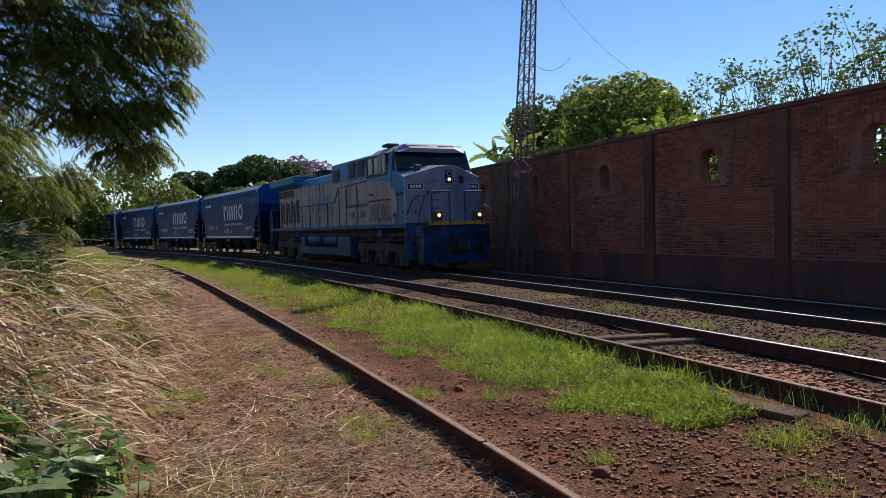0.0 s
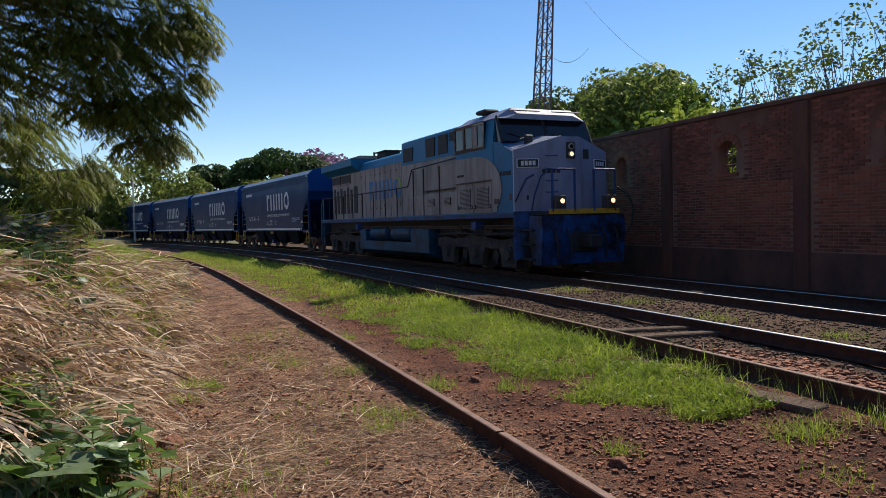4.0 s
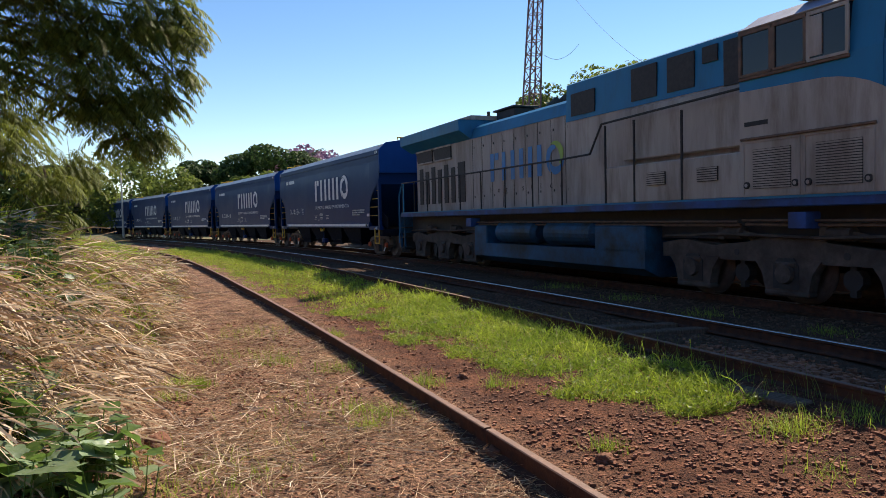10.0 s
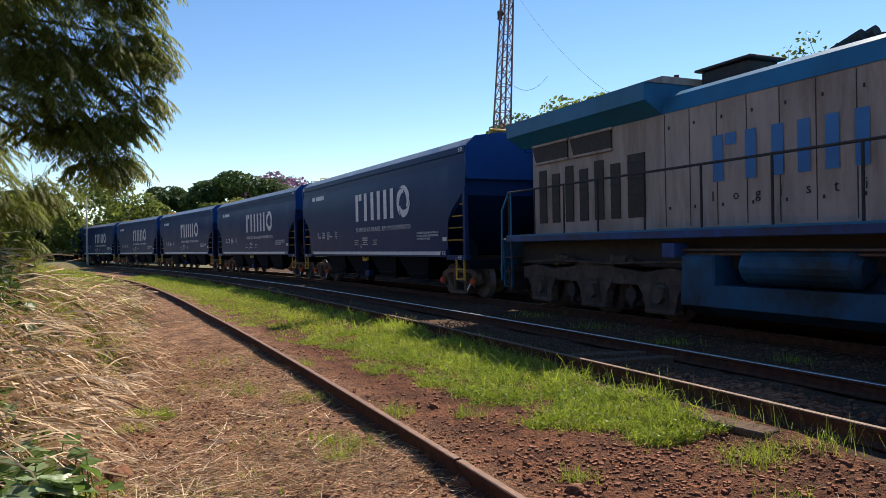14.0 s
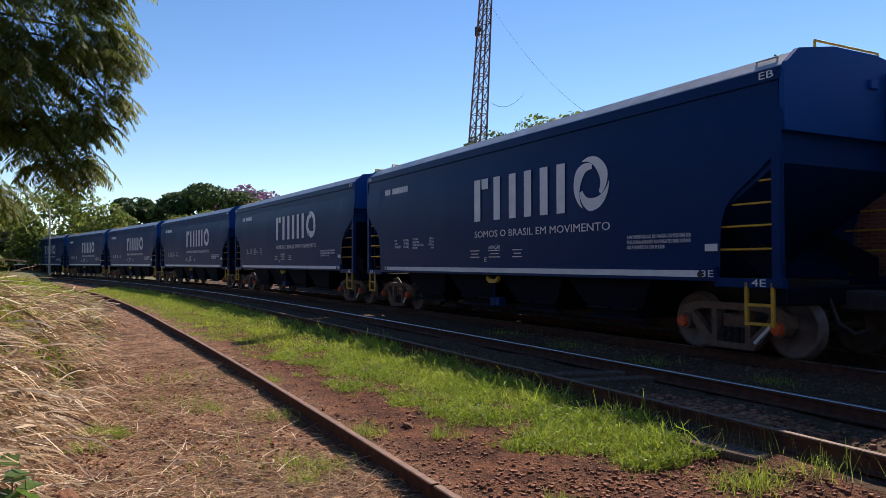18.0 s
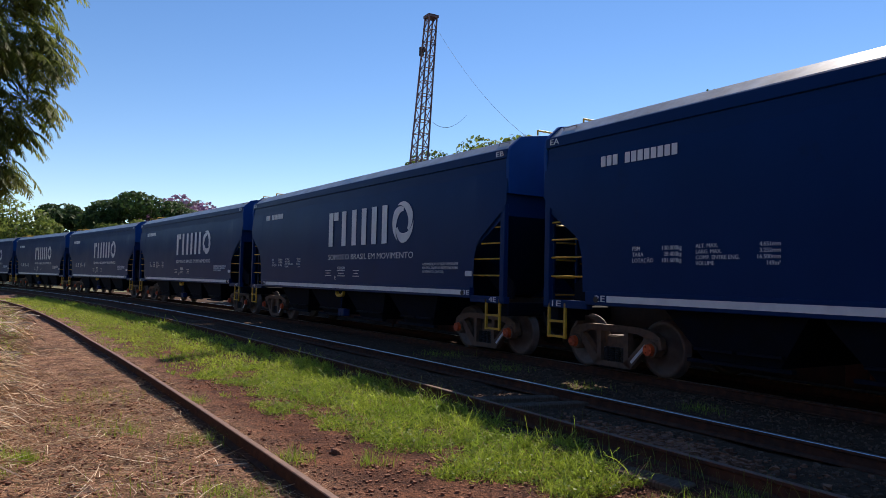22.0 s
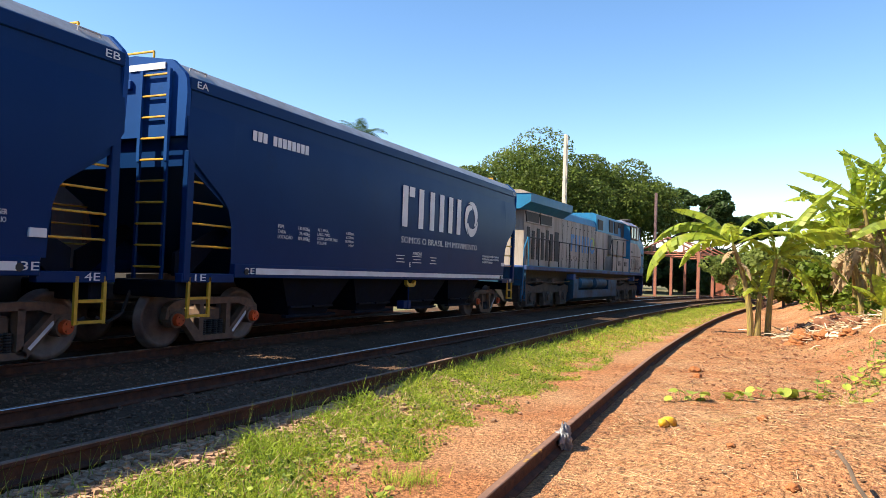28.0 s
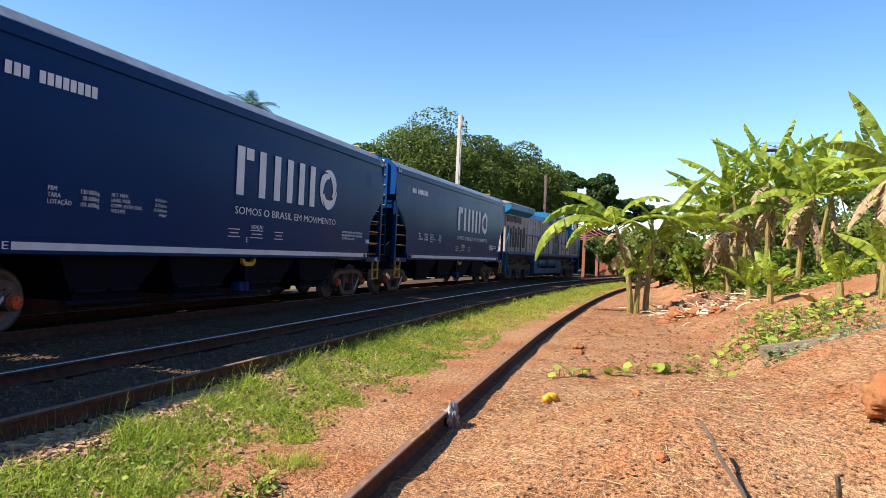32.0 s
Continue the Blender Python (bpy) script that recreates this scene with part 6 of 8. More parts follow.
for i, (x, y, h, w) in enumerate(((-31, 15.6, 4.3, 5), (-26.5, 15.2, 4.2, 5), (-22.2, 15.0, 5.0, 4.0), (-19.4, 14.9, 4.3, 3.2), (-16.9, 15.0, 5.0, 3.2), (-14.2, 14.9, 4.4, 3.2), (-11.5, 15.0, 5.0, 3.2), (-6.0, 15.0, 4.0, 4), (8, 15.0, 4.0, 4), (12, 15.2, 4.0, 4))):
    tree("garden_bush", x, y, -0.3, h, w, 0.2, LEAF_LIME, "leafy green bush behind the brick wall", 3600, 0.14, 24, 170 + i, trunk_r=0.06, category="bush")
for i, (x, y, h, w) in enumerate(((118, 16, 7, 18), (112, 26, 7, 18), (100, 34, 8, 18), (124, 2, 6, 16), (126, -16, 7, 18), (90, -26, 7, 18), (104, -20, 7, 18), (88, 40, 9, 20), (100, 6, 6, 12), (96, -1, 6, 12), (90, 13, 5.5, 14), (84, 20, 5.5, 14), (92, 8, 5, 10), (86, 3.5, 4.2, 8))):
    tree("far_hedge", x, y, -0.3, h, w, 0.2, LEAF_DARK, "dense dark green hedge in the distance", 5200, 0.45, 32, 190 + i, category="hedge")


def palm(name, x, y, top, label, seed, frond=2.6, n=22):
    r_ = np.random.default_rng(seed)
    p = tagged(new(name), label, "palm tree")
    p.matrix_basis = pose(x, y, 0)
    bm = B()
    rod(bm, (0, 0, -0.3), (0, 0, top - frond * 0.45), 0.2, 8, 0.14)
    part("trunk", bm, BARK, p)
    quads = []
    for i in range(n):
        az = 2 * math.pi * i / n + r_.uniform(-0.2, 0.2)
        rise = r_.uniform(-0.1, 1.0)
        pts = []
        for k in range(9):
            u = k / 8
            pts.append(np.array([math.cos(az) * frond * u, math.sin(az) * frond * u, top - frond * 0.45 + frond * (rise * u - 0.95 * u * u * (0.4 + 0.6 * (1 - rise)))]))
        side = np.array([-math.sin(az), math.cos(az), 0])
        for k in range(1, 9):
            d = pts[k] - pts[k - 1]
            for f in (0.0, 0.33, 0.66):
                q = pts[k - 1] + d * f
                for s in (-1, 1):
                    l = frond * 0.26 * (1 - 0.6 * abs(k / 8 - 0.45))
                    tip = q + side * s * l + d * 0.6 - np.array([0, 0, 0.35 * l])
                    quads.append([q, q + d * 0.22, tip, tip - d * 0.08])
    crown = new("fronds", quads_mesh("fronds", quads, LEAF_DARK))
    crown.parent = p
    tagged(crown, kind="stuff")
    return p


palm("palm_tree", -106, 19.6, 11.9, "small dark palm in the distance", 3, 3.6)
palm("palm_tree", -17.5, 41.3, 16.9, "tall palm with a feathery green crown", 4, 2.4)
palm("palm_tree", 51.2, 29.5, 13.2, "far palm top above the wagons", 5, 2.0)


# ---- banana plants ----
def banana_leaf(r_, length, width, bend, tear=0.5):
    """One arching banana leaf as quads: two hanging halves split into strips by the wind. Grows along +x, up +z."""
    quads, n = [], 18
    path = []
    a, p = radians(bend[0]), np.zeros(3)
    for k in range(n + 1):
        path.append((p.copy(), a))
        p = p + np.array([math.cos(a), 0, math.sin(a)]) * length / n
        a += radians((bend[1] - bend[0]) / n)
    roll = r_.uniform(-0.75, 0.75)
    hang = r_.uniform(0.25, 0.8)
    for k in range(1, n):
        u0, u1 = k / n, (k + 1) / n
        def w(u):
            return width / 2 * (math.sin(math.pi * min(1, u * 1.02)) ** 0.5)
        nrm = np.array([-math.sin(path[k][1]), 0, math.cos(path[k][1])])
        for s in (-1, 1):
            g = r_.uniform(0.02, 0.2) if r_.random() < tear else 0.0
            h = hang + r_.uniform(-0.12, 0.12) + (r_.uniform(0.1, 0.6) if r_.random() < tear * 0.4 else 0)
            vy, vz = s * math.cos(h), -math.sin(h)
            vy, vz = vy * math.cos(roll) - vz * math.sin(roll), vy * math.sin(roll) + vz * math.cos(roll)
            off = np.array([0, vy, 0]) + nrm * vz
            p0, p1 = path[k][0], path[k + 1][0]
            d = p1 - p0
            o0 = p0 + d * (0.5 + g) + off * w(u0)
            o1 = p1 + d * (0.5 - g * 0.5) + off * w(u1)
            m0, m1 = (p0 + o0) / 2 + nrm * 0.07 * w(u0), (p1 + o1) / 2 + nrm * 0.07 * w(u1)
            quads.append([p0, p1, m1, m0])
            quads.append([m0, m1, o1, o0])
    ribs = []
    for k in range(n):
        p0, p1 = path[k][0], path[k + 1][0]
        h = 0.022 * (1 - k / n) + 0.004
        ribs.append([p0 + (0, -h, 0.004), p1 + (0, -h, 0.004), p1 + (0, h, 0.004), p0 + (0, h, 0.004)])
    return np.array(quads), np.array(ribs)


def turned(q, az, at):
    c, s = math.cos(az), math.sin(az)
    out = np.empty_like(q)
    out[..., 0] = q[..., 0] * c - q[..., 1] * s + at[0]
    out[..., 1] = q[..., 0] * s + q[..., 1] * c + at[1]
    out[..., 2] = q[..., 2] + at[2]
    return out


RIB = mat("pale_leaf_rib", (0.30, 0.34, 0.10), (0.24, 0.28, 0.08), 3, 0.5)


def banana(x, y, stem, seed, label, leaves=8, length=1.9, width=0.5, lean=(0, 0), dry=2, bends=None, fixed=(), green=BANANA):
    r_ = np.random.default_rng(seed)
    b = tagged(new("banana_plant"), label, "banana plant", "banana plants")
    b.matrix_basis = pose(x, y, float(height(x, y)))
    bm = B()
    top = Vector((lean[0], lean[1], stem))
    last = Vector((0, 0, -0.15))
    for k in range(1, 6):
        u = k / 5
        nxt = Vector((lean[0] * u * u, lean[1] * u * u, stem * u))
        rod(bm, last, nxt, 0.105 - 0.04 * (u - 0.2), 9, 0.105 - 0.04 * u)
        last = nxt
    part("stem", bm, BANANA_STEM, b, "yellow-brown sheathed stem")
    for az, up, down, ln, wd in fixed:
        q, ribs = banana_leaf(r_, ln, wd * 1.0, (up, down), 0.75)
        ob = new("leaf", quads_mesh("leaf", turned(q, radians(az), top), BANANA))
        ob.parent = b
        rb = new("midrib", quads_mesh("midrib", turned(ribs, radians(az), top), RIB))
        rb.parent = ob
    for i in range(leaves):
        az = 2.4 * i + r_.uniform(-0.4, 0.4) + seed
        young = i / max(1, leaves - 1)
        bend = (48 + 38 * young + r_.uniform(-8, 8), -70 + 100 * young + r_.uniform(-20, 20)) if bends is None else bends[i % len(bends)]
        q, ribs = banana_leaf(r_, length * r_.uniform(0.8, 1.12), width * r_.uniform(0.85, 1.15), bend)
        ob = new("leaf", quads_mesh("leaf", turned(q, az, top), green))
        ob.parent = b
        rb = new("midrib", quads_mesh("midrib", turned(ribs, az, top), RIB))
        rb.parent = ob
    for i in range(dry):
        az = 2.1 * i + r_.uniform(0, 1) + seed * 2
        q, _ = banana_leaf(r_, length * r_.uniform(0.35, 0.75), width * r_.uniform(0.35, 0.75), (r_.uniform(-60, 25), r_.uniform(-100, -75)), 0.95)
        ob = new("withered_leaf", quads_mesh("withered_leaf", turned(q, az, top * r_.uniform(0.6, 0.97)), BANANA_DRY))
        ob.parent = b
        tagged(ob, "brown withered hanging leaf")
    return b


ban = "green banana plant with wind-torn leaves"
banana(24.3, 0.4, 2.75, 1, "banana plant with arching yellow-green leaves beside the path", 0, 1.6, 0.5, (0.0, 0.55), 3, None,
       ((92, 40, -95, 3.6, 0.8), (98, 70, -10, 2.3, 0.55), (84, 60, -60, 2.9, 0.66), (-88, 86, -35, 2.3, 0.62), (-93, 40, -40, 2.6, 0.62), (170, 60, -50, 2.2, 0.6), (20, 60, -60, 2.3, 0.6), (120, 30, -80, 2.2, 0.55)))
banana(25.0, -0.1, 2.4, 2, "young banana plant with torn leaves beside the path", 0, 2.0, 0.5, (-0.2, -0.2), 1, None,
       ((-90, 45, -30, 2.9, 0.72), (-82, 74, 30, 3.0, 0.70), (-98, -15, -85, 1.9, 0.5), (98, -5, -85, 1.6, 0.45), (92, 60, -35, 2.2, 0.6), (-120, 60, -35, 2.5, 0.6), (160, 72, -10, 2.0, 0.5), (-75, 20, -60, 2.4, 0.6), (40, 60, -50, 2.0, 0.55)))
banana(24.7, 0.2, 1.3, 3, "small banana sucker between older stems", 4, 1.2, 0.36, (0.05, -0.05), 1)
fan = ((90, 82, 52, 2.2, 0.6), (88, 60, 15, 2.5, 0.64), (-90, 84, 58, 2.3, 0.6), (-88, 64, 22, 2.5, 0.64), (178, 80, 35, 2.1, 0.6), (-94, 34, -24, 2.3, 0.6), (94, 30, -42, 2.1, 0.56), (20, 75, 30, 2.2, 0.6), (100, -15, -85, 1.5, 0.42))
banana(27.4, -3.3, 3.35, 4, ban + " and brown withered ones", 0, 2.2, 0.6, (-0.3, 0.35), 8, None,
       ((88, 86, 58, 2.1, 0.56), (84, 58, 8, 2.4, 0.64), (92, 36, -26, 2.5, 0.6), (-92, 86, 50, 2.2, 0.55), (-86, 62, 10, 2.2, 0.6), (175, 72, 5, 2.0, 0.55), (96, 5, -70, 1.9, 0.5)))
banana(26.5, -5.0, 2.75, 5, ban, 0, 2.2, 0.6, (-0.4, -0.3), 6, None, fan)
banana(27.9, -3.8, 3.1, 41, ban + " and brown withered ones", 0, 2.2, 0.6, (0.3, 0.4), 6, None, fan[2:7])
banana(26.9, -2.9, 2.3, 42, ban + " and brown withered ones", 0, 2.0, 0.6, (-0.2, 0.5), 5, None, ((92, 58, -40, 2.6, 0.66), (84, 80, 20, 2.3, 0.58), (-92, 60, -20, 2.2, 0.6), (150, 50, -60, 2.2, 0.6)))
banana(28.4, -2.9, 2.9, 43, ban + " and brown withered ones", 0, 2.0, 0.6, (-0.5, 0.3), 6, None, fan[1:7])
banana(27.0, -4.1, 3.5, 44, ban + " and brown withered ones", 0, 2.2, 0.6, (-0.3, 0.1), 6, None, fan[0:4])
banana(29.2, -4.4, 3.2, 6, ban + " and brown withered ones", 0, 2.2, 0.6, (-0.2, -0.3), 8, None, fan[1:6])
banana(17.4, -4.75, 2.75, 40, "large banana plant with ragged yellowing leaves", 0, 2.2, 0.6, (0.3, -0.2), 6, None,
       ((90, 30, -50, 1.6, 0.5), (94, 52, -20, 1.6, 0.5), (86, 82, 40, 1.9, 0.5), (178, 70, 0, 2.0, 0.55), (-90, 50, -10, 2.2, 0.55), (-120, 80, 30, 2.2, 0.5)))
for i, (x, y, stem, ln) in enumerate(((31.0, -5.6, 3.0, 2.1), (33.0, -4.2, 2.7, 2.0), (30.0, -7.0, 2.8, 2.2), (24.0, -6.7, 2.4, 2.2), (28.2, -8.4, 2.8, 2.2), (21.6, -6.9, 2.3, 2.1), (35.0, -6.4, 2.8, 2.1), (24.6, -9.0, 2.7, 2.2), (30.4, -3.5, 2.4, 1.9), (37.0, -4.6, 2.6, 2.0), (28.2, -6.0, 2.6, 2.1))):
    banana(x, y, stem, 10 + i, ban + " and brown withered ones" if i % 2 else ban, 7, ln, 0.58, (rng.uniform(-0.4, 0.4), rng.uniform(-0.4, 0.4)), 2, [(62, -8), (80, 30), (48, -30), (84, 55), (70, 10), (35, -45)])
tree("papaya_bush", 32.0, -2.2, float(height(32.0, -2.2)), 2.3, 2.2, 0.3, LEAF_LIME, "pale green loose bush between banana plants", 1800, 0.16, 20, 210, trunk_r=0.05, category="bush")
for i, (x, y, stem) in enumerate(((20.5, -3.1, 0.5), (17.2, -3.9, 0.45), (16.4, -4.5, 0.7), (22.5, -2.9, 0.4))):
    banana(x, y, stem, 50 + i, "low young banana sucker with upright leaves", 6, 1.0, 0.38, (0, 0), 0, [(80, 40), (70, 20), (60, 5)])
for i, (x, y, stem, ln) in enumerate(((-30.6, 14.8, 4.6, 2.0), (-29.2, 15.2, 4.9, 2.1), (-27.6, 14.6, 4.2, 1.8), (-24.6, 15.0, 4.6, 1.6), (-21.6, 14.9, 4.4, 1.5), (-19.2, 15.0, 4.3, 1.4), (-17.0, 14.6, 3.7, 1.3), (-14.2, 14.4, 3.0, 1.3), (4.6, 14.9, 2.2, 1.6))):
    banana(x, y, stem, 70 + i, ban + " behind the brick wall", 7, ln, 0.45, (rng.uniform(-0.3, 0.3), 0), 1, green=BANANA_DEEP)


def shrub(x, y, tall, seed, label):
    """Thin pale forking stems with loose leaf tufts at their tips."""
    r_ = np.random.default_rng(seed)
    s = tagged(new("tall_shrub"), label, "shrub")
    s.matrix_basis = pose(x, y, -0.3)
    bm, tips = B(), []
    for i in range(9):
        az, spread = r_.uniform(0, 6.28), r_.uniform(0.3, 1.5)
        base = Vector((r_.normal() * 0.4, r_.normal() * 0.4, 0))
        mid_ = base + Vector((math.cos(az) * spread * 0.5, math.sin(az) * spread * 0.5, tall * r_.uniform(0.5, 0.65)))
        rod(bm, base, mid_, 0.026, 5, 0.016)
        for k in range(4):
            tip = mid_ + Vector((r_.normal() * 0.55, r_.normal() * 0.55, tall * r_.uniform(0.18, 0.42)))
            rod(bm, mid_, tip, 0.014, 4, 0.006)
            tips.append(tuple(tip))
    part("branchwork", bm, BARK, s)
    pts, _ = clump_points(np.array(tips), np.full(len(tips), 0.30), 900, r_, 0.15)
    c = new("foliage", quads_mesh("foliage", leaf_quads(pts, 0.075, r_), LEAF_PARK))
    c.parent = s
    tagged(c, kind="stuff")
    return s


for i, (x, y, h) in enumerate(((-19.2, 16.8, 6.2), (-17.3, 16.4, 6.4), (-15.6, 16.6, 6.2), (-13.9, 16.2, 6.3), (-12.3, 16.0, 6.5), (-10.8, 16.0, 6.3), (-21.0, 17.4, 6.4))):
    shrub(x, y, h, 100 + i, "tall thin-stemmed shrub with loose leaves behind the wall")


# ---- overhanging feathery tree at the hay bank ----
def frond_set(places, ways, sizes, r_):
    """Drooping feather leaves: each a rachis with hanging pairs of narrow leaflets."""
    quads = []
    for p, w, s in zip(places, ways, sizes):
        side = np.array([-w[1], w[0], 0.0])
        side /= max(1e-6, np.linalg.norm(side))
        q, d = p.copy(), w.copy()
        steps = 9
        for k in range(steps):
            d = d + np.array([0, 0, -0.17])
            d /= np.linalg.norm(d)
            nx = q + d * s / steps
            quads.append([q, nx, nx + side * 0.004, q + side * 0.004])
            l = s * 0.34 * math.sin(math.pi * (k + 1.2) / (steps + 1.6)) * r_.uniform(0.8, 1.15)
            for sg_ in (-1, 1):
                out = side * sg_ * 0.75 + d * 0.45 + np.array([0, 0, -0.55]) + r_.normal(size=3) * 0.12
                out /= np.linalg.norm(out)
                tip = nx + out * l
                wd = d * s * 0.045
                quads.append([nx - wd * 0.3, nx + out * l * 0.45 - wd, tip, nx + out * l * 0.45 + wd])
            q = nx
    return quads


def feather_tree():
    r_ = np.random.default_rng(5)
    t = tagged(new("feathery_tree"), "overhanging tree with drooping feathery green leaves", "tree")
    base = np.array([-12.5, -6.2, float(height(-12.5, -6.2))])
    t.matrix_basis = pose(*base)
    # limbs reach from the trunk over the bank; clumps hang along them
    limbs = [((-10.2, -0.75, 5.1), 0.95), ((-10.0, -1.1, 4.1), 0.95), ((-9.8, -1.35, 3.35), 0.75), ((-9.5, -1.6, 5.9), 1.2), ((-9.2, -2.2, 4.7), 1.2), ((-9.6, -2.6, 3.4), 1.0), ((-9.0, -2.0, 6.6), 1.3),
             ((-10.6, -0.6, 6.3), 0.9), ((-11.0, -2.4, 2.7), 0.8), ((-11.4, -3.2, 4.0), 1.3), ((-10.4, -3.4, 5.6), 1.5), ((-12.2, -1.9, 5.6), 1.1), ((-12.8, -2.6, 3.3), 0.9), ((-13.5, -1.7, 2.5), 0.7),
             ((-10.3, -0.35, 4.85), 0.6), ((-10.2, -0.25, 5.75), 0.65), ((-10.0, -0.75, 3.75), 0.55), ((-9.9, -0.95, 2.95), 0.45), ((-10.2, -0.1, 5.3), 0.5), ((-10.1, -0.2, 4.3), 0.5), ((-10.0, -0.55, 3.1), 0.4), ((-9.9, -0.7, 2.6), 0.35),
             ((-10.7, -1.72, 2.1), 0.32), ((-10.7, -1.7, 1.65), 0.26), ((-10.15, -0.35, 3.25), 0.34), ((-10.2, -0.4, 2.7), 0.24), ((-10.0, 0.0, 3.95), 0.28), ((-10.05, -0.1, 3.5), 0.26), ((-10.0, -0.35, 4.1), 0.5), ((-10.2, -1.0, 3.1), 0.5), ((-10.0, -1.6, 3.9), 0.7), ((-9.9, -1.9, 4.5), 0.9)]
    bm = B()
    trunk_top = Vector((0.3, 0.4, 3.2))
    rod(bm, (0, 0, -0.3), trunk_top, 0.22, 10, 0.16)
    places, ways, sizes = [], [], []
    for c, rad in limbs:
        c = np.array(c) - base
        a = trunk_top
        m1 = trunk_top.lerp(Vector(c), 0.55) + Vector((0, 0, 0.5))
        rod(bm, a, m1, 0.06, 6, 0.03)
        rod(bm, m1, Vector(c), 0.03, 6, 0.008)
        n = int(225 * rad * rad) + 45
        for _ in range(n):
            d = unit(r_.normal(size=3))
            p = c + d * rad * r_.uniform(0.1, 0.95) * np.array([1, 1, 0.62])
            w = unit(np.array([d[0] + 0.25, d[1] + 0.45, r_.uniform(-0.25, 0.45)]))
            places.append(p), ways.append(w), sizes.append(r_.uniform(0.26, 0.46))
        for _ in range(7):
            d = unit(r_.normal(size=3))
            rod(bm, Vector(c), Vector(c + d * rad * 0.8), 0.008, 4, 0.003)
    part("branchwork", bm, BARK, t)
    order = r_.permutation(len(places))
    for part_i, m_, nm in ((order[: int(len(order) * 0.88)], FEATHER, "foliage"), (order[int(len(order) * 0.88):], LEAF_YELLOW, "yellowing_foliage")):
        qs = frond_set([places[i] for i in part_i], [ways[i] for i in part_i], [sizes[i] for i in part_i], r_)
        f = new(nm, quads_mesh(nm, qs, m_))
        f.parent = t
        tagged(f, kind="stuff")
    return t


feather_tree()


# ---- grass and straw ----
def blades(px, py, pz, length, width, lean, az, curl, r_, segs=3, twist=0.0):
    """Curved tapering blades rooted at px, py, pz, each turned about its own length by up to twist."""
    n = len(px)
    root = np.stack([px, py, pz], -1)
    way = np.stack([np.cos(az), np.sin(az), np.zeros(n)], -1)
    side = np.stack([-np.sin(az), np.cos(az), np.zeros(n)], -1)
    up = np.array([0, 0, 1.0])
    rows = []
    p, a = root.copy(), lean.copy()
    tw = r_.uniform(-twist, twist, n)[:, None]
    for k in range(segs + 1):
        w = (width * (1 - (0.85 if not twist else 0.5) * k / segs))[:, None]
        face = way * np.cos(a)[:, None] - up * np.sin(a)[:, None]
        edge = side * np.cos(tw) + face * np.sin(tw)
        rows.append((p - edge * w / 2, p + edge * w / 2))
        p = p + (way * np.sin(a)[:, None] + up * np.cos(a)[:, None]) * (length / segs)[:, None]
        a = a + curl / segs
    q = [np.stack([rows[k][0], rows[k][1], rows[k + 1][1], rows[k + 1][0]], 1) for k in range(segs)]
    return np.concatenate(q, 0)


def field_noise(x, y, s, z=0.0):
    return np.array([noise.noise((a * s, b * s, z)) for a, b in zip(x, y)])


def stuff(name, quads, material, label, category):
    return tagged(new(name, quads_mesh(name, quads, material)), label, category, kind="stuff")


# the green strip between the old rail and the loop
def strip_edges(x):
    """The strip's edges, y, at x: the old rail's side and the loop's side."""
    near = np.interp(x, [-60, -45, -31, -18.4, -12.7, -8.6, -6.6, -5.6, -4.9, -4.5, 3.2, 4.2, 8, 12, 21, 44, 60], [-1.6, 0.1, 1.35, 2.1, 2.7, 2.95, 3.2, 3.35, 3.8, 4.7, 3.5, 3.25, 3.2, 3.15, 2.7, 1.3, -0.3])
    far = np.interp(x, [-59, -44, -30, -24, -15, -10, -5.3, -4.5, 3.2, 5, 8, 10, 20, 40, 60], [0.1, 2.45, 4.0, 4.4, 4.8, 4.95, 4.75, 4.6, 4.4, 4.5, 4.65, 4.78, 4.55, 3.3, 1.5])
    return near, far


strip_x, strip_y = [], []
for k_, x0_, x1_, wide_, segs_, dens_ in ((80000, -14, -4.5, 1.0, 3, -0.07), (42000, -52, -13.5, 2.0, 2, 0.15), (74000, 3.0, 15, 1.0, 3, 0.02), (36000, 14.5, 58, 2.0, 2, 0.2)):
    gxx = rng.uniform(x0_, x1_, k_)
    near_, far_ = strip_edges(gxx)
    u_ = rng.uniform(-0.12, 1.04, k_)
    gyy = near_ + (far_ - near_) * u_
    clump = field_noise(gxx, gyy, 1.6) + 0.6 * field_noise(gxx, gyy, 4.5, 9.0)
    edge = np.minimum(u_ + 0.02, 1.05 - u_) * 3.0
    keep = (clump * 0.9 + np.minimum(edge, 0.62) * (0.55 + 0.6 * np.clip(u_, 0, 1)) + rng.uniform(-0.32, 0.32, k_) > 0.30 - dens_) & (far_ - near_ > 0.25)
    gxx, gyy, u_, clump = gxx[keep], gyy[keep], u_[keep], clump[keep]
    m = len(gxx)
    tall_ = (0.05 + 0.09 * rng.uniform(0, 1, m) ** 1.5 + 0.07 * np.clip(clump, 0, 1)) * (0.55 + 0.75 * np.clip(u_, 0, 1))
    tall_ = np.where(rng.uniform(0, 1, m) < 0.06, tall_ * 1.9, tall_)
    stuff("grass_strip", blades(gxx, gyy, surface(gxx, gyy) - 0.01, tall_ * (1.12 if x0_ < 0 else 0.9), rng.uniform(0.004, 0.011, m) * wide_, rng.uniform(0.05, 1.3, m), rng.uniform(0, 6.28, m), rng.uniform(0.2, 1.6, m), rng, segs_, 1.2), GRASS,
          "lush bright green grass strip between the rails", "grass")
    strip_x.append(gxx), strip_y.append(gyy)
gxx, gyy = np.concatenate(strip_x), np.concatenate(strip_y)
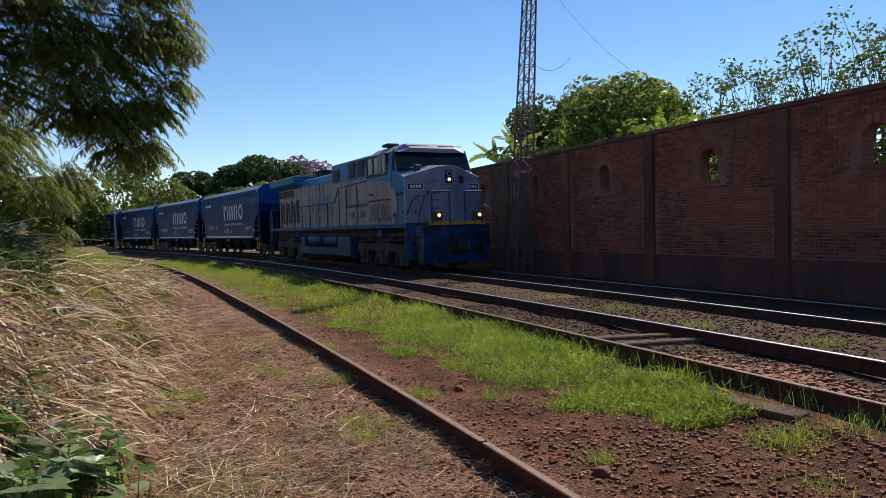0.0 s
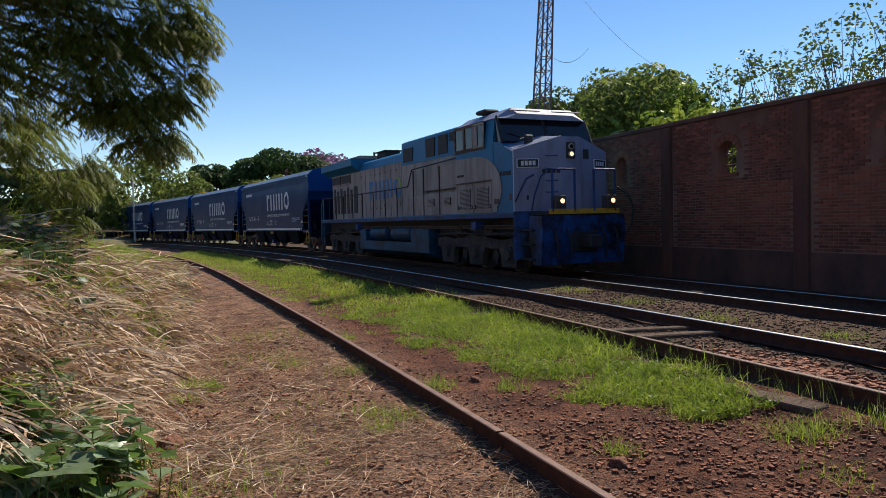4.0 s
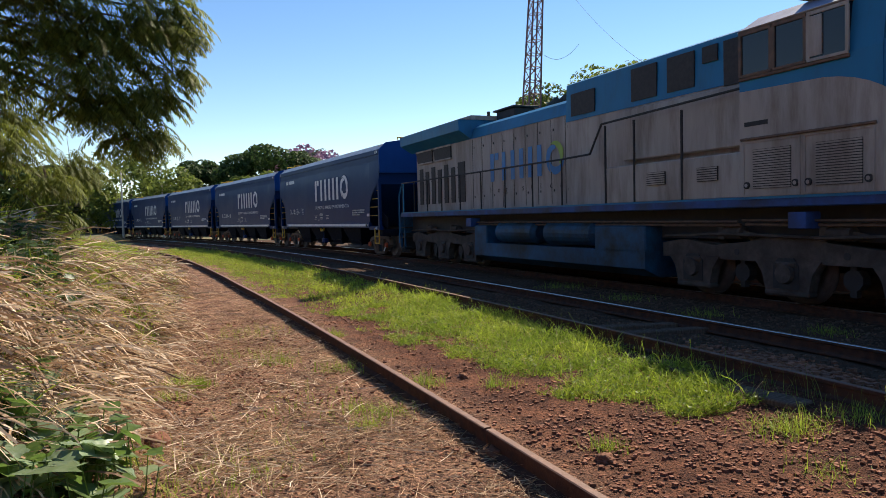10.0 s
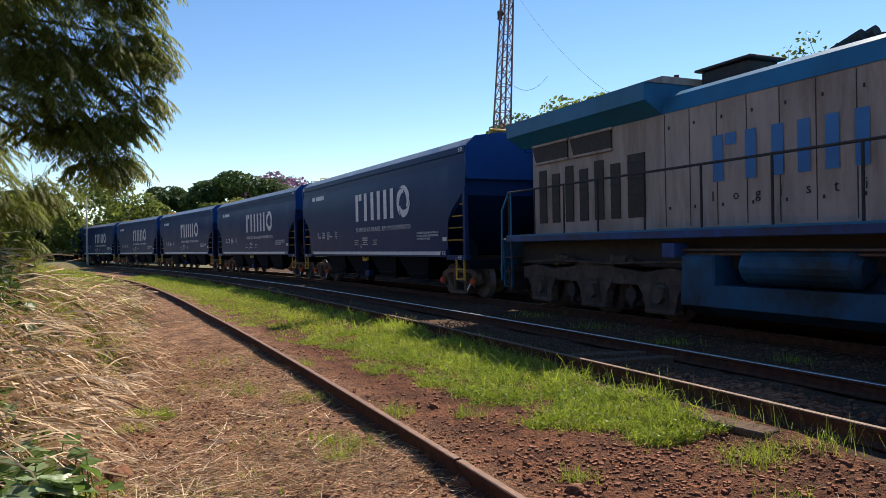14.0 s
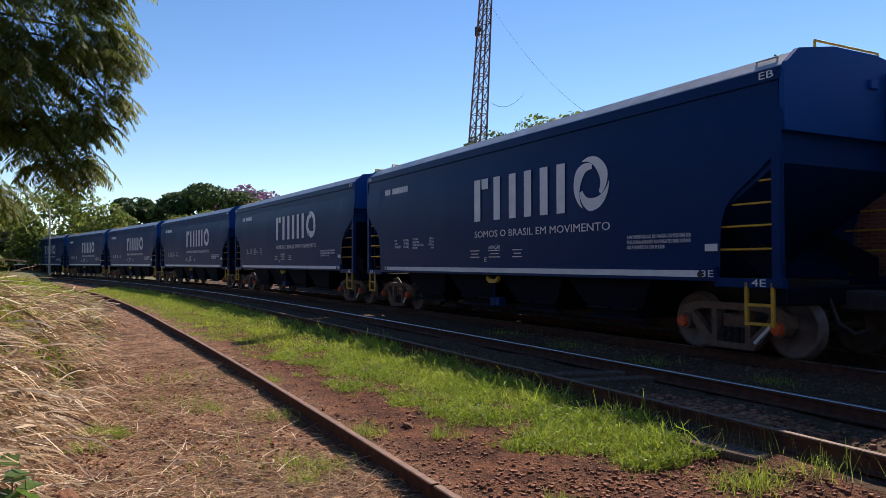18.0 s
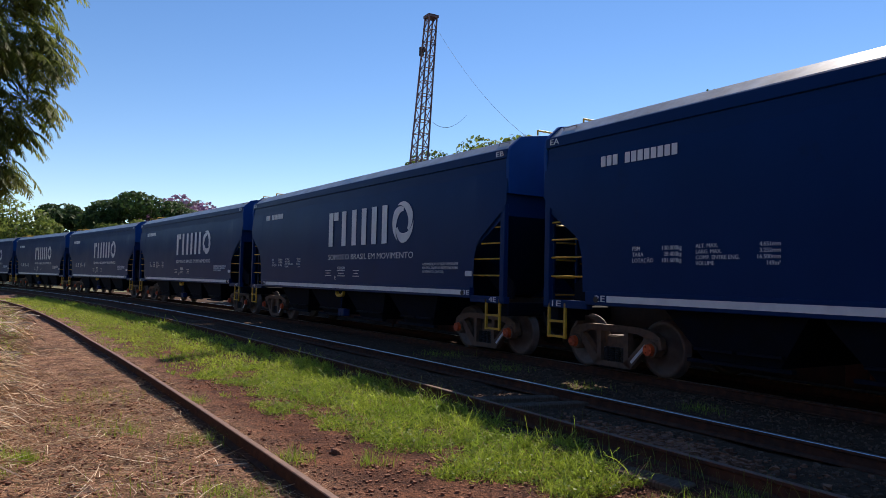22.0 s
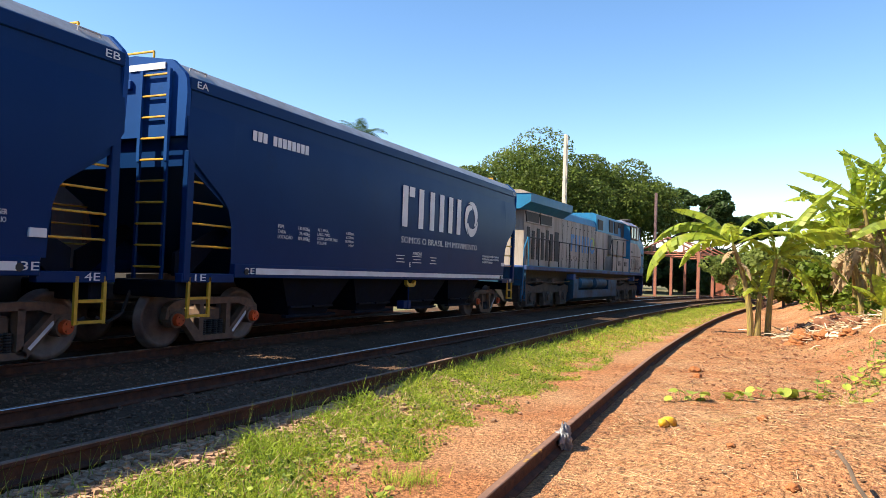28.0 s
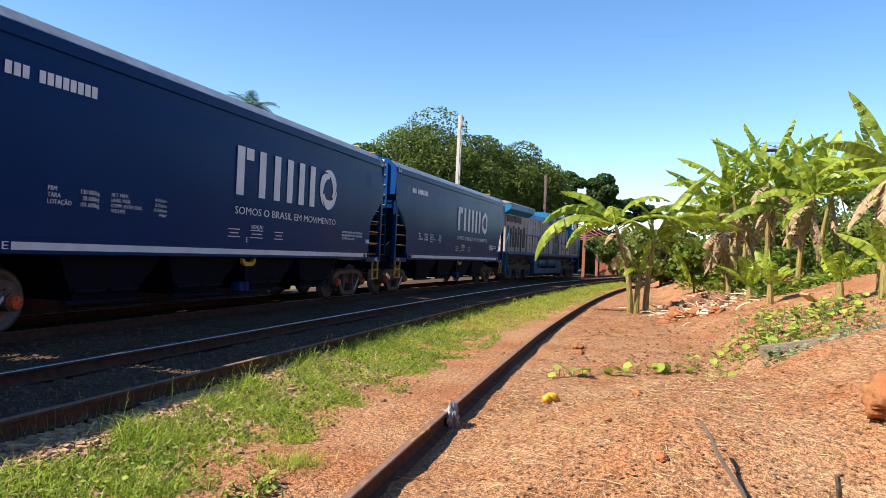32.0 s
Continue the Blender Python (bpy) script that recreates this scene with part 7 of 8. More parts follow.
# dead stalks through the grass
pick = rng.permutation(len(gxx))[:7000]
m = len(pick)
stuff("dry_stalks", blades(gxx[pick], gyy[pick], surface(gxx[pick], gyy[pick]), rng.uniform(0.06, 0.24, m), rng.uniform(0.003, 0.006, m), rng.uniform(0.3, 1.5, m), rng.uniform(0, 6.28, m), rng.uniform(0, 1.0, m), rng, 2, 1.2), STRAW,
      "dead straw-coloured stalks among the grass", "grass")
# sparse tufts: on the bare patch, along the old rail, between the rails
tufts = [(-4.1, 4.25, 0.24, 480), (-3.9, 4.75, 0.16, 120), (-3.3, 3.75, 0.2, 90), (-8.0, 0.0, 0.10, 320), (-8.3, -0.25, 0.16, 160), (-5.7, 1.25, 0.12, 120), (-6.98, 2.2, 0.2, 220), (-5.2, 0.2, 0.5, 160), (-6.6, 0.9, 0.6, 160), (-9.5, 0.7, 0.6, 200), (-4.7, -0.3, 0.4, 200), (-11.5, 0.9, 0.6, 200), (-8.2, 1.55, 0.25, 160), (-6.0, 1.55, 0.2, 160), (-4.3, 2.7, 0.12, 120), (5.1, 2.9, 0.2, 300), (-6.3, 1.35, 0.15, 120), (-10.7, 2.1, 0.15, 160), (-5.0, 3.9, 0.25, 140), (-6.6, 2.9, 0.15, 160), (-8.9, 1.0, 0.2, 120),
         (3.2, 4.35, 0.4, 500), (2.3, 4.6, 0.3, 400), (5.2, 4.3, 0.35, 400), (4.2, 3.6, 0.4, 500), (2.0, 4.4, 0.3, 300), (-7.6, -0.3, 0.2, 140), (-5.6, -0.6, 0.25, 160), (9.5, -0.6, 0.2, 100), (-6.8, 7.8, 0.3, 200), (-9.0, 7.6, 0.4, 200), (-11.5, 7.9, 0.5, 260), (-14.0, 8.0, 0.5, 260)]
tx, ty = [], []
for x, y, r0, k in tufts:
    tx.append(x + rng.normal(size=k) * r0 * 0.6), ty.append(y + rng.normal(size=k) * r0 * 0.6)
tx, ty = np.concatenate(tx), np.concatenate(ty)
m = len(tx)
stuff("grass_tufts", blades(tx, ty, surface(tx, ty) - 0.01, rng.uniform(0.05, 0.19, m), rng.uniform(0.004, 0.009, m), rng.uniform(0.0, 1.1, m), rng.uniform(0, 6.28, m), rng.uniform(0.2, 1.2, m), rng), GRASS,
      "scattered small green grass tufts on red earth", "grass")
# weeds with seed heads along the loop's near rail
m = 1500
ws_ = rng.uniform(-12, 20, m)
wx, wy = on_line(ws_, np.array([side_of(C_SIDE, s) for s in ws_]) - 1.6 - np.abs(rng.normal(size=m)) * 0.16 - 0.06)
stuff("rail_weeds", blades(wx, wy, surface(wx, wy), rng.uniform(0.12, 0.42, m) * rng.uniform(0.5, 1, m), rng.uniform(0.004, 0.009, m), rng.uniform(0, 0.5, m), rng.uniform(0, 6.28, m), rng.uniform(0, 0.8, m), rng), LEAF,
      "thin dark weeds along the brown rail", "weeds")

# low broad-leaved weeds among the grass
pick = rng.permutation(len(gxx))[:26000]
low = np.stack([gxx[pick], gyy[pick], surface(gxx[pick], gyy[pick]) + rng.uniform(0.01, 0.09, len(pick))], -1)
stuff("strip_weeds", leaf_quads(low, 0.026, rng, 0.9, 1.3), LEAF_LIME, "small broad-leaved weeds among bright grass", "weeds")

# straw lying on the path
m = 70000
sx = np.concatenate([-2 - rng.exponential(7.0, m * 11 // 12).clip(0, 32), rng.uniform(2.5, 18, m - m * 11 // 12)])
sy = np.where(sx < 0, rng.uniform(-2.2, 2.1, m), rng.uniform(-3.2, 1.9, m))
keep = field_noise(sx, sy, 0.8, 2.0) + rng.uniform(-0.5, 0.5, m) > np.where(sx < 0, -0.05, -0.2)
sx, sy = sx[keep], sy[keep]
m = len(sx)
sz = surface(sx, sy) + 0.004 + rng.uniform(0, 0.012, m)
stuff("path_straw", blades(sx, sy, sz, 0.03 + 0.26 * rng.uniform(0, 1, m) ** 2.2, rng.uniform(0.003, 0.007, m), rng.uniform(1.25, 1.62, m), rng.uniform(0, 6.28, m), rng.uniform(-0.2, 0.35, m), rng, 2, 1.57), STRAW,
      "loose dry straw scattered over the red path", "straw")

HAY_PALE = mat("bleached_pinkish_hay", (0.80, 0.64, 0.47), (0.60, 0.44, 0.30), 1.5, 0.65, 0.1, island_tint=0.35, translucent=0.25, specular=0.4)
m = 2300
sx = -3.2 - rng.exponential(4.5, m).clip(0, 20)
sy = bank_foot(sx) + np.abs(rng.normal(size=m)) * 0.95 + 0.05
keep = (sy < 1.75) & ((sx < -5.9) | (sy > -0.3)) & (field_noise(sx, sy, 0.9, 31.0) > -0.05)
sx, sy = sx[keep], sy[keep]
m = len(sx)
stuff("long_straw", blades(sx, sy, surface(sx, sy) + 0.01 + rng.uniform(0, 0.03, m), 0.08 + 0.42 * rng.uniform(0, 1, m) ** 2.6, rng.uniform(0.004, 0.010, m), rng.uniform(1.3, 1.6, m), rng.normal(size=m) * 0.9 + np.where(rng.uniform(0, 1, m) < 0.5, 0.3, 3.4), rng.uniform(-0.25, 0.4, m), rng, 3, 1.2), HAY_PALE,
      "long bleached straws fallen from the bank", "straw")
PALE_STRAW = mat("pale_path_straw", (0.58, 0.42, 0.22), (0.40, 0.27, 0.13), 2.0, 0.8, 0.1, island_tint=0.4, translucent=0.1, specular=0.25)
m = 24000
qx = np.concatenate([rng.uniform(3.0, 9, int(m * 0.6)), rng.uniform(9, 24, m - int(m * 0.6))])
qy = rng.uniform(-2.8, 1.85, m)
keep = field_noise(qx, qy, 0.7, 12.0) + 0.6 * field_noise(qx, qy, 2.2, 3.0) + rng.uniform(-0.5, 0.5, m) > -0.12
qx, qy = qx[keep], qy[keep]
m = len(qx)
stuff("bleached_straw", blades(qx, qy, surface(qx, qy) + 0.006 + rng.uniform(0, 0.016, m), 0.03 + 0.24 * rng.uniform(0, 1, m) ** 3.0, rng.uniform(0.002, 0.0042, m), rng.uniform(1.4, 1.62, m), rng.uniform(0, 6.28, m), rng.uniform(-0.15, 0.3, m), rng, 2, 1.57), PALE_STRAW,
      "bleached straw strewn over orange earth", "straw")
LITTER = mat("dead_leaf_litter", (0.28, 0.15, 0.085), (0.16, 0.085, 0.05), 3.0, 0.9, 0.05, island_tint=0.6, specular=0.1)
m = 26000
qx = np.concatenate([-2 - rng.exponential(7.0, m // 2).clip(0, 30), rng.uniform(2.5, 25, m - m // 2)])
qy = np.concatenate([rng.uniform(-1.8, 2.2, m // 2), rng.uniform(-2.8, 1.9, m - m // 2)])
lie = np.stack([qx, qy, surface(qx, qy) + rng.uniform(0.008, 0.02, m)], -1)
way_, size_ = rng.uniform(0, 6.28, m), rng.uniform(0.008, 0.03, m)
u_ = np.stack([np.cos(way_), np.sin(way_), rng.uniform(-0.3, 0.3, m)], -1) * size_[:, None]
v_ = np.stack([-np.sin(way_), np.cos(way_), rng.uniform(-0.4, 0.4, m)], -1) * (size_ * rng.uniform(0.3, 0.7, m))[:, None]
stuff("leaf_litter", np.stack([lie - u_, lie + v_, lie + u_, lie - v_], 1), LITTER, "small dead leaf scraps on the earth", "litter")

# the hay bank: a thick mat of straw over its face, coloured dark for the shade between strands, loose strands lying
# down it, green blades through it
THATCH = mat("shade_darkened_hay_mat", (0.12, 0.075, 0.048), (0.045, 0.03, 0.02), 5.0, 0.9, 0.08, bump=1.0, bump_scale=22, dirt=(0.10, 0.06, 0.04), dirt_scale=2.4, dirt_amount=0.36, stretch=(1.0, 0.45, 0.4), specular=0.15)
hay = tagged(new("hay_bank"), "thick layered dry hay hanging over the bank", "hay")
tx_ = np.concatenate([np.arange(-32, -12, 0.22), np.arange(-12, -4.3, 0.075)])
td_ = np.concatenate([np.arange(-0.25, 2.4, 0.06), np.arange(2.4, 4.4, 0.25)])
hx, hd = np.meshgrid(tx_, td_)
hy = bank_foot(hx) - hd
lift = np.array([0.5 * noise.noise((a * 1.3, b * 1.1, 1)) + 0.42 * noise.noise((a * 3.1, b * 2.2, 5)) + 0.25 * noise.noise((a * 7.5, b * 6.0, 9)) for a, b in zip(hx.ravel(), hy.ravel())]).reshape(hx.shape)
hz = surface(hx, hy) + (0.07 + 0.20 * lift) * step(-0.25, 0.15, hd) * step(-4.3, -5.0, hx) - 0.03
k_ = np.arange(hx.size).reshape(hx.shape)
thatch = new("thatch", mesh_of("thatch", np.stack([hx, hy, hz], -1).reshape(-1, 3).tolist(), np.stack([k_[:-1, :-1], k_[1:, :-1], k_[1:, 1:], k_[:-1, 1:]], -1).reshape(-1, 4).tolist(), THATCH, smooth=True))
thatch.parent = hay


def thatch_top(x, y):
    """The mat's height, read from its grid."""
    d = bank_foot(x) - y
    j = np.clip(np.searchsorted(tx_, x), 0, len(tx_) - 1)
    i = np.clip(np.searchsorted(td_, d), 0, len(td_) - 1)
    return hz[i, j]


def bundles(k, per, x0, x1, wide, low=0.05, high=2.2, fat=1.0):
    """Sheaves of straw draped down the face, each of near-parallel strands."""
    bx = rng.uniform(x0, x1, k)
    bd = low + (high - low) * rng.uniform(0, 1, k) ** 1.2
    spot = field_noise(bx, bd, 0.9, 21.0) + rng.uniform(-0.25, 0.25, k)
    bx, bd = bx[spot > -0.02], bd[spot > -0.02]
    k = len(bx)
    az = np.pi / 2 - 0.3 + rng.normal(size=k) * 0.85
    ln, tilt = rng.uniform(0.3, 0.95, k), rng.uniform(1.0, 1.9, k)
    i = np.repeat(np.arange(k), per)
    n_ = len(i)
    x = bx[i] + rng.normal(size=n_) * wide
    y = bank_foot(bx[i]) - bd[i] + rng.normal(size=n_) * wide
    return blades(x, y, thatch_top(x, y) + rng.uniform(0.03, 0.17, n_), ln[i] * rng.uniform(0.5, 1.1, n_), (0.010 + 0.024 * rng.uniform(0, 1, n_) ** 1.8) * fat,
                  tilt[i] + rng.normal(size=n_) * 0.16, az[i] + rng.normal(size=n_) * 0.2, rng.uniform(0.5, 1.5, n_), rng, 4, 1.3)


HAY_BROWN = mat("old_brown_hay", (0.40, 0.26, 0.165), (0.25, 0.155, 0.10), 1.5, 0.85, 0.1, island_tint=0.4, translucent=0.2, specular=0.15)
for material, k_near, k_far in ((HAY_PALE, 560, 230), (HAY_BROWN, 380, 150), (STRAW, 420, 180)):
    strands = new("loose_straw", quads_mesh("loose_straw", np.concatenate([bundles(k_near, 7, -12.5, -4.6, 0.10), bundles(k_far, 8, -32, -12, 0.14, fat=1.7)]), material))
    strands.parent = hay
    tagged(strands, kind="stuff")
m = 44000
hx_ = np.concatenate([rng.uniform(-12, -4.6, m // 2), rng.uniform(-30, -10, m - m // 2)])
hd_ = rng.uniform(0, 1, m) ** 0.6 * 3.2
hy_ = bank_foot(hx_) - hd_
keep = field_noise(hx_, hy_, 1.1, 8.0) + rng.uniform(-0.4, 0.4, m) > 0.10 - 0.45 * step(1.0, 1.7, hd_) - 0.25 * step(0.35, 0.0, hd_)
hx_, hy_ = hx_[keep], hy_[keep]
m = len(hx_)
stuff("bank_grass", blades(hx_, hy_, thatch_top(hx_, hy_) + 0.03, rng.uniform(0.12, 0.55, m), rng.uniform(0.006, 0.014, m), rng.uniform(0.0, 0.9, m), rng.uniform(0, 6.28, m), rng.uniform(0.6, 1.9, m), rng, 4, 1.2), GRASS,
      "long green grass blades growing through the hay", "grass")

# dead banana leaves strewn below the plants
m = 420
dx_, dy_ = 24.3 + rng.normal(size=m) * 1.3, -1.9 + rng.normal(size=m) * 0.7
stuff("fallen_leaves", blades(dx_, dy_, surface(dx_, dy_) + rng.uniform(0.02, 0.12, m), rng.uniform(0.2, 0.7, m), rng.uniform(0.03, 0.09, m), rng.uniform(1.2, 1.7, m), rng.uniform(0, 6.28, m), rng.uniform(-0.5, 0.9, m), rng, 3, 0.9), HAY_PALE,
      "bleached dead banana leaves strewn on red earth", "leaves")
# undergrowth below the banana plants
m = 16000
ux, uy = rng.uniform(22, 40, m), rng.uniform(-10, -1.6, m)
keep = (field_noise(ux, uy, 0.5, 6.0) + rng.uniform(-0.3, 0.3, m) > -0.1) & (uy < -3.2 + 0.08 * (ux - 22))
ux, uy = ux[keep], uy[keep]
uz = height(ux, uy) + rng.uniform(0, 1, len(ux)) ** 1.3 * (0.25 + 0.8 * step(24, 31, ux))
stuff("undergrowth", leaf_quads(np.stack([ux, uy, uz], -1), 0.12, rng, 0.5, 1.8), LEAF_LIME, "tangled green undergrowth below the banana plants", "undergrowth")
SOIL_CLOD = mat("crumbly_red_clod", (0.30, 0.12, 0.062), (0.19, 0.08, 0.048), 6, 0.95, 0.04, bump=0.5, island_tint=0.35)


# ---- small things on the ground ----
def broad_leaf_mesh(name, lobes, material, cup=0.18):
    """A broad lobed leaf of unit size, folded along its rib; grows along +x from its stalk."""
    rim = []
    k = 22
    for i in range(k + 1):
        a = -math.pi * 0.93 + 2 * math.pi * 0.93 * i / k
        r = 0.5 * (1 + 0.16 * math.cos(lobes * a)) * (1 - 0.12 * math.cos(a))
        x, y = 0.42 + r * math.cos(a) * 1.05, r * math.sin(a)
        rim.append((x, y, cup * abs(y) - 0.22 * max(0, x - 0.4) ** 2 * 2 + 0.02 * math.cos(9 * a)))
    verts = [(0, 0, 0), (0.45, 0, -0.03)] + rim
    faces_ = [(1, 2 + i, 3 + i) for i in range(k)] + [(0, 2, 1), (0, 1, 2 + k)]
    return mesh_of(name, verts, faces_, material, smooth=True)


BROAD = broad_leaf_mesh("leaf", 5, VINE)
BROAD_PALE = broad_leaf_mesh("leaf", 5, mat("silvery_weed_leaf", (0.32, 0.40, 0.25), (0.22, 0.31, 0.15), 4, 0.4, 0.1, translucent=0.45, random_tint=0.25))
BROAD_DARK = broad_leaf_mesh("leaf", 7, mat("dark_creeper_leaf", (0.055, 0.10, 0.03), (0.035, 0.07, 0.02), 4, 0.5, 0.1, translucent=0.3, random_tint=0.35))
OVAL = broad_leaf_mesh("leaf", 0, mat("lime_vine_leaf", (0.38, 0.43, 0.07), (0.27, 0.34, 0.05), 4, 0.5, 0.1, translucent=0.35, random_tint=0.25))


bm = B()
rod(bm, (0, 0, 0), (0, 0, 1), 0.006, 4, 0.004)
STALK = bpy.data.meshes.new("stalk")
bm.to_mesh(STALK)
bm.free()
STALK.materials.append(VINE)


def leafy_plant(name, label, category, spots, meshes, size, rise, seed, stems=True):
    """Broad leaves on short stalks at the given spots."""
    r_ = random.Random(seed)
    p = tagged(new(name), label, category)
    x0, y0 = spots[0]
    z0 = float(surface(x0, y0))
    p.matrix_basis = pose(x0, y0, z0)
    for x, y in spots:
        up = r_.uniform(*rise)
        z = float(surface(x, y)) - z0
        tip = Vector((x - x0 + r_.uniform(-0.08, 0.08), y - y0 + r_.uniform(-0.08, 0.08), z + up))
        foot = Vector((x - x0, y - y0, z - 0.03))
        way = tip - foot
        st = new("stalk", STALK)
        st.parent = p
        st.matrix_basis = Matrix.Translation(foot) @ way.to_track_quat("Z", "Y").to_matrix().to_4x4() @ Matrix.Diagonal((1, 1, way.length, 1))
        ob = new("leaf", r_.choice(meshes))
        ob.parent = p
        s = size * r_.uniform(0.6, 1.25)
        ob.matrix_basis = pose(*tip, r_.uniform(-25, 25), r_.uniform(-10, 35), r_.uniform(0, 360)) @ Matrix.Diagonal((s, s, s, 1))
    return p


def spread(x, y, rx, ry, k, seed):
    r_ = random.Random(seed)
    return [(x + r_.gauss(0, rx), y + r_.gauss(0, ry)) for _ in range(k)]


leafy_plant("broad_leaf_weed", "green broad-leaved weed with silvery lobed leaves", "plant", spread(-5.0, -0.92, 0.42, 0.18, 120, 1), [BROAD, BROAD, BROAD_PALE], 0.18, (0.08, 0.46), 1)
leafy_plant("broad_leaf_weed", "large silvery lobed weed leaves below the bank", "plant", spread(-5.1, -1.3, 0.40, 0.14, 60, 2), [BROAD_PALE, BROAD_PALE, BROAD], 0.28, (0.1, 0.42), 2)
leafy_plant("creeping_weed", "dark feathery creeper in a hollow of the hay", "plant", spread(-7.9, -1.35, 0.50, 0.24, 190, 3), [BROAD_DARK], 0.085, (0.25, 0.58), 3)
leafy_plant("creeping_weed", "dark feathery creeper in a hollow of the hay", "plant", spread(-9.0, -1.75, 0.4, 0.2, 90, 13), [BROAD_DARK], 0.085, (0.28, 0.6), 13)
leafy_plant("squash_vine", "pale green squash vine creeping over the path", "plant", [(10.4 + 0.06 * i + 0.05 * math.sin(i), 1.45 - 0.075 * i) for i in range(28)], [OVAL], 0.15, (0.03, 0.14), 4)
leafy_plant("squash_vine", "lush green squash vine on the slope", "plant", spread(13.2, -2.0, 1.0, 0.6, 260, 5), [OVAL, OVAL, BROAD], 0.10, (0.02, 0.18), 5)
leafy_plant("squash_vine", "lush green squash vine on the slope", "plant", spread(15.6, -3.1, 1.1, 0.7, 260, 6), [OVAL, OVAL, BROAD], 0.11, (0.02, 0.24), 6)
leafy_plant("creeping_weed", "grey-green low weed beside old timber", "plant", spread(11.6, -1.75, 0.22, 0.18, 40, 7), [BROAD_PALE], 0.09, (0.04, 0.2), 7)
leafy_plant("creeping_weed", "grey-green low weed beside old timber", "plant", spread(10.3, -2.35, 0.3, 0.2, 40, 8), [BROAD_PALE], 0.09, (0.04, 0.2), 8)
leafy_plant("creeping_weed", "small bright green weed beside the old rail", "plant", spread(4.5, 2.85, 0.16, 0.10, 60, 9), [OVAL], 0.038, (0.02, 0.09), 9)
leafy_plant("creeping_weed", "small green weed on stony ground", "plant", spread(4.6, 3.9, 0.5, 0.2, 90, 10), [OVAL], 0.036, (0.02, 0.10), 10)


def lump(name, x, y, sx, sy, sz, material, label, category, seed, rough=0.28, sink=0.35, turn=0.0):
    """An uneven stone or clod that sits in the ground."""
    bm = B()
    bmesh.ops.create_icosphere(bm, subdivisions=4, radius=1.0)
    for v in bm.verts:
        p = v.co.copy()
        k = 1 + rough * noise.noise(p * 1.4 + Vector((seed * 3.1, 0, 0))) + rough * 0.5 * noise.noise(p * 3.7 + Vector((0, seed, 0))) + rough * 0.45 * noise.noise(p * 8 + Vector((0, 0, seed))) + rough * 0.3 * noise.noise(p * 19 + Vector((0, 0, seed)))
        v.co = Vector((p.x * sx * k, p.y * sy * k, p.z * sz * k))
    ob = tagged(part(name, bm, material), label, category)
    ob.data.shade_smooth()
    ob.matrix_basis = pose(x, y, float(surface(x, y)) + sz * (1 - 2 * sink), 0, 0, turn)
    return ob


lump("clay_boulder", 6.1, -1.5, 0.28, 0.22, 0.20, CLAY, "rough orange clay boulder on the slope", "boulder", 1, 0.5)
lump("clay_boulder", 6.4, -2.7, 0.5, 0.45, 0.32, CLAY, "rough orange clay boulder on the slope", "boulder", 2, 0.5)
for i, (x, y, s) in enumerate(((23.3, -1.0, 0.34), (24.6, -1.6, 0.38), (22.4, -1.5, 0.24), (25.4, -2.2, 0.4), (22.0, -0.7, 0.2), (23.9, -2.3, 0.3), (21.2, -1.9, 0.2), (26.6, -1.2, 0.36))):
    lump("clay_mound", x, y, s * 1.3, s, s * 0.65, SOIL_CLOD if i % 2 else CLAY, "heap of broken red clay below banana plants", "mound", 10 + i, 0.6, 0.4)
for i, (x, y, s) in enumerate(((13.9, 1.35, 0.10), (13.1, 1.25, 0.07), (-6.0, -0.42, 0.10), (-5.75, -0.62, 0.06), (-4.6, 1.93, 0.07), (-4.1, 2.55, 0.06), (7.2, 0.35, 0.05), (-7.1, 2.72, 0.055), (2.2, 7.15, 0.07), (6.2, 0.6, 0.035), (5.4, 0.2, 0.04))):
    lump("clod", x, y, s * 1.3, s, s * 0.75, CLAY if x > 5 else SOIL_CLOD, "small rough clod on the ground", "clod", 30 + i, 0.35)
# split yellow fruit on the path
fruit = tagged(new("rotten_fruit"), "split yellow fruit rotting on the path", "fruit")
FRUIT = mat("yellow_fruit_skin", (0.70, 0.42, 0.02), (0.5, 0.22, 0.03), 12, 0.45, 0.1, bump=0.3)
for k, (dx, dy, r) in enumerate(((0, 0, 0.062), (-0.10, -0.03, 0.055))):
    bm = B()
    bmesh.ops.create_uvsphere(bm, u_segments=14, v_segments=9, radius=r)
    for v in bm.verts:
        v.co.x *= 1.5
        v.co *= 1 + 0.12 * noise.noise(v.co * 25)
    ob = part("half", bm, FRUIT, fruit)
    ob.data.shade_smooth()
    ob.matrix_basis = pose(dx, dy, r * 0.8, 0, 15, 40 * k)
fruit.matrix_basis = pose(8.45, 1.27, float(surface(8.45, 1.27)), 0, 0, -50)
# stick leaning up from the ground
bm = B()
a = Vector((4.58, -0.33, float(surface(4.58, -0.33)) - 0.01))
b_ = Vector((5.33, -0.04, 0.31))
last = None
for k in range(7):
    c_ = a.lerp(b_, k / 6) + Vector((0, 0.014 * math.sin(k * 2), 0.01 * math.sin(k * 1.7)))
    ring_ = [bm.verts.new(c_ + Vector((0, 0.014 * math.cos(j * math.pi / 3), 0.014 * math.sin(j * math.pi / 3)))) for j in range(6)]
    if last:
        for j in range(6):
            bm.faces.new((last[j], last[(j + 1) % 6], ring_[(j + 1) % 6], ring_[j]))
    else:
        bm.faces.new(ring_)
    last = ring_
bm.faces.new(last)
tagged(part("stick", bm, BARK), "thin dark stick lying on the path", "stick")
bm = B()
z_ = float(surface(4.63, -0.77))
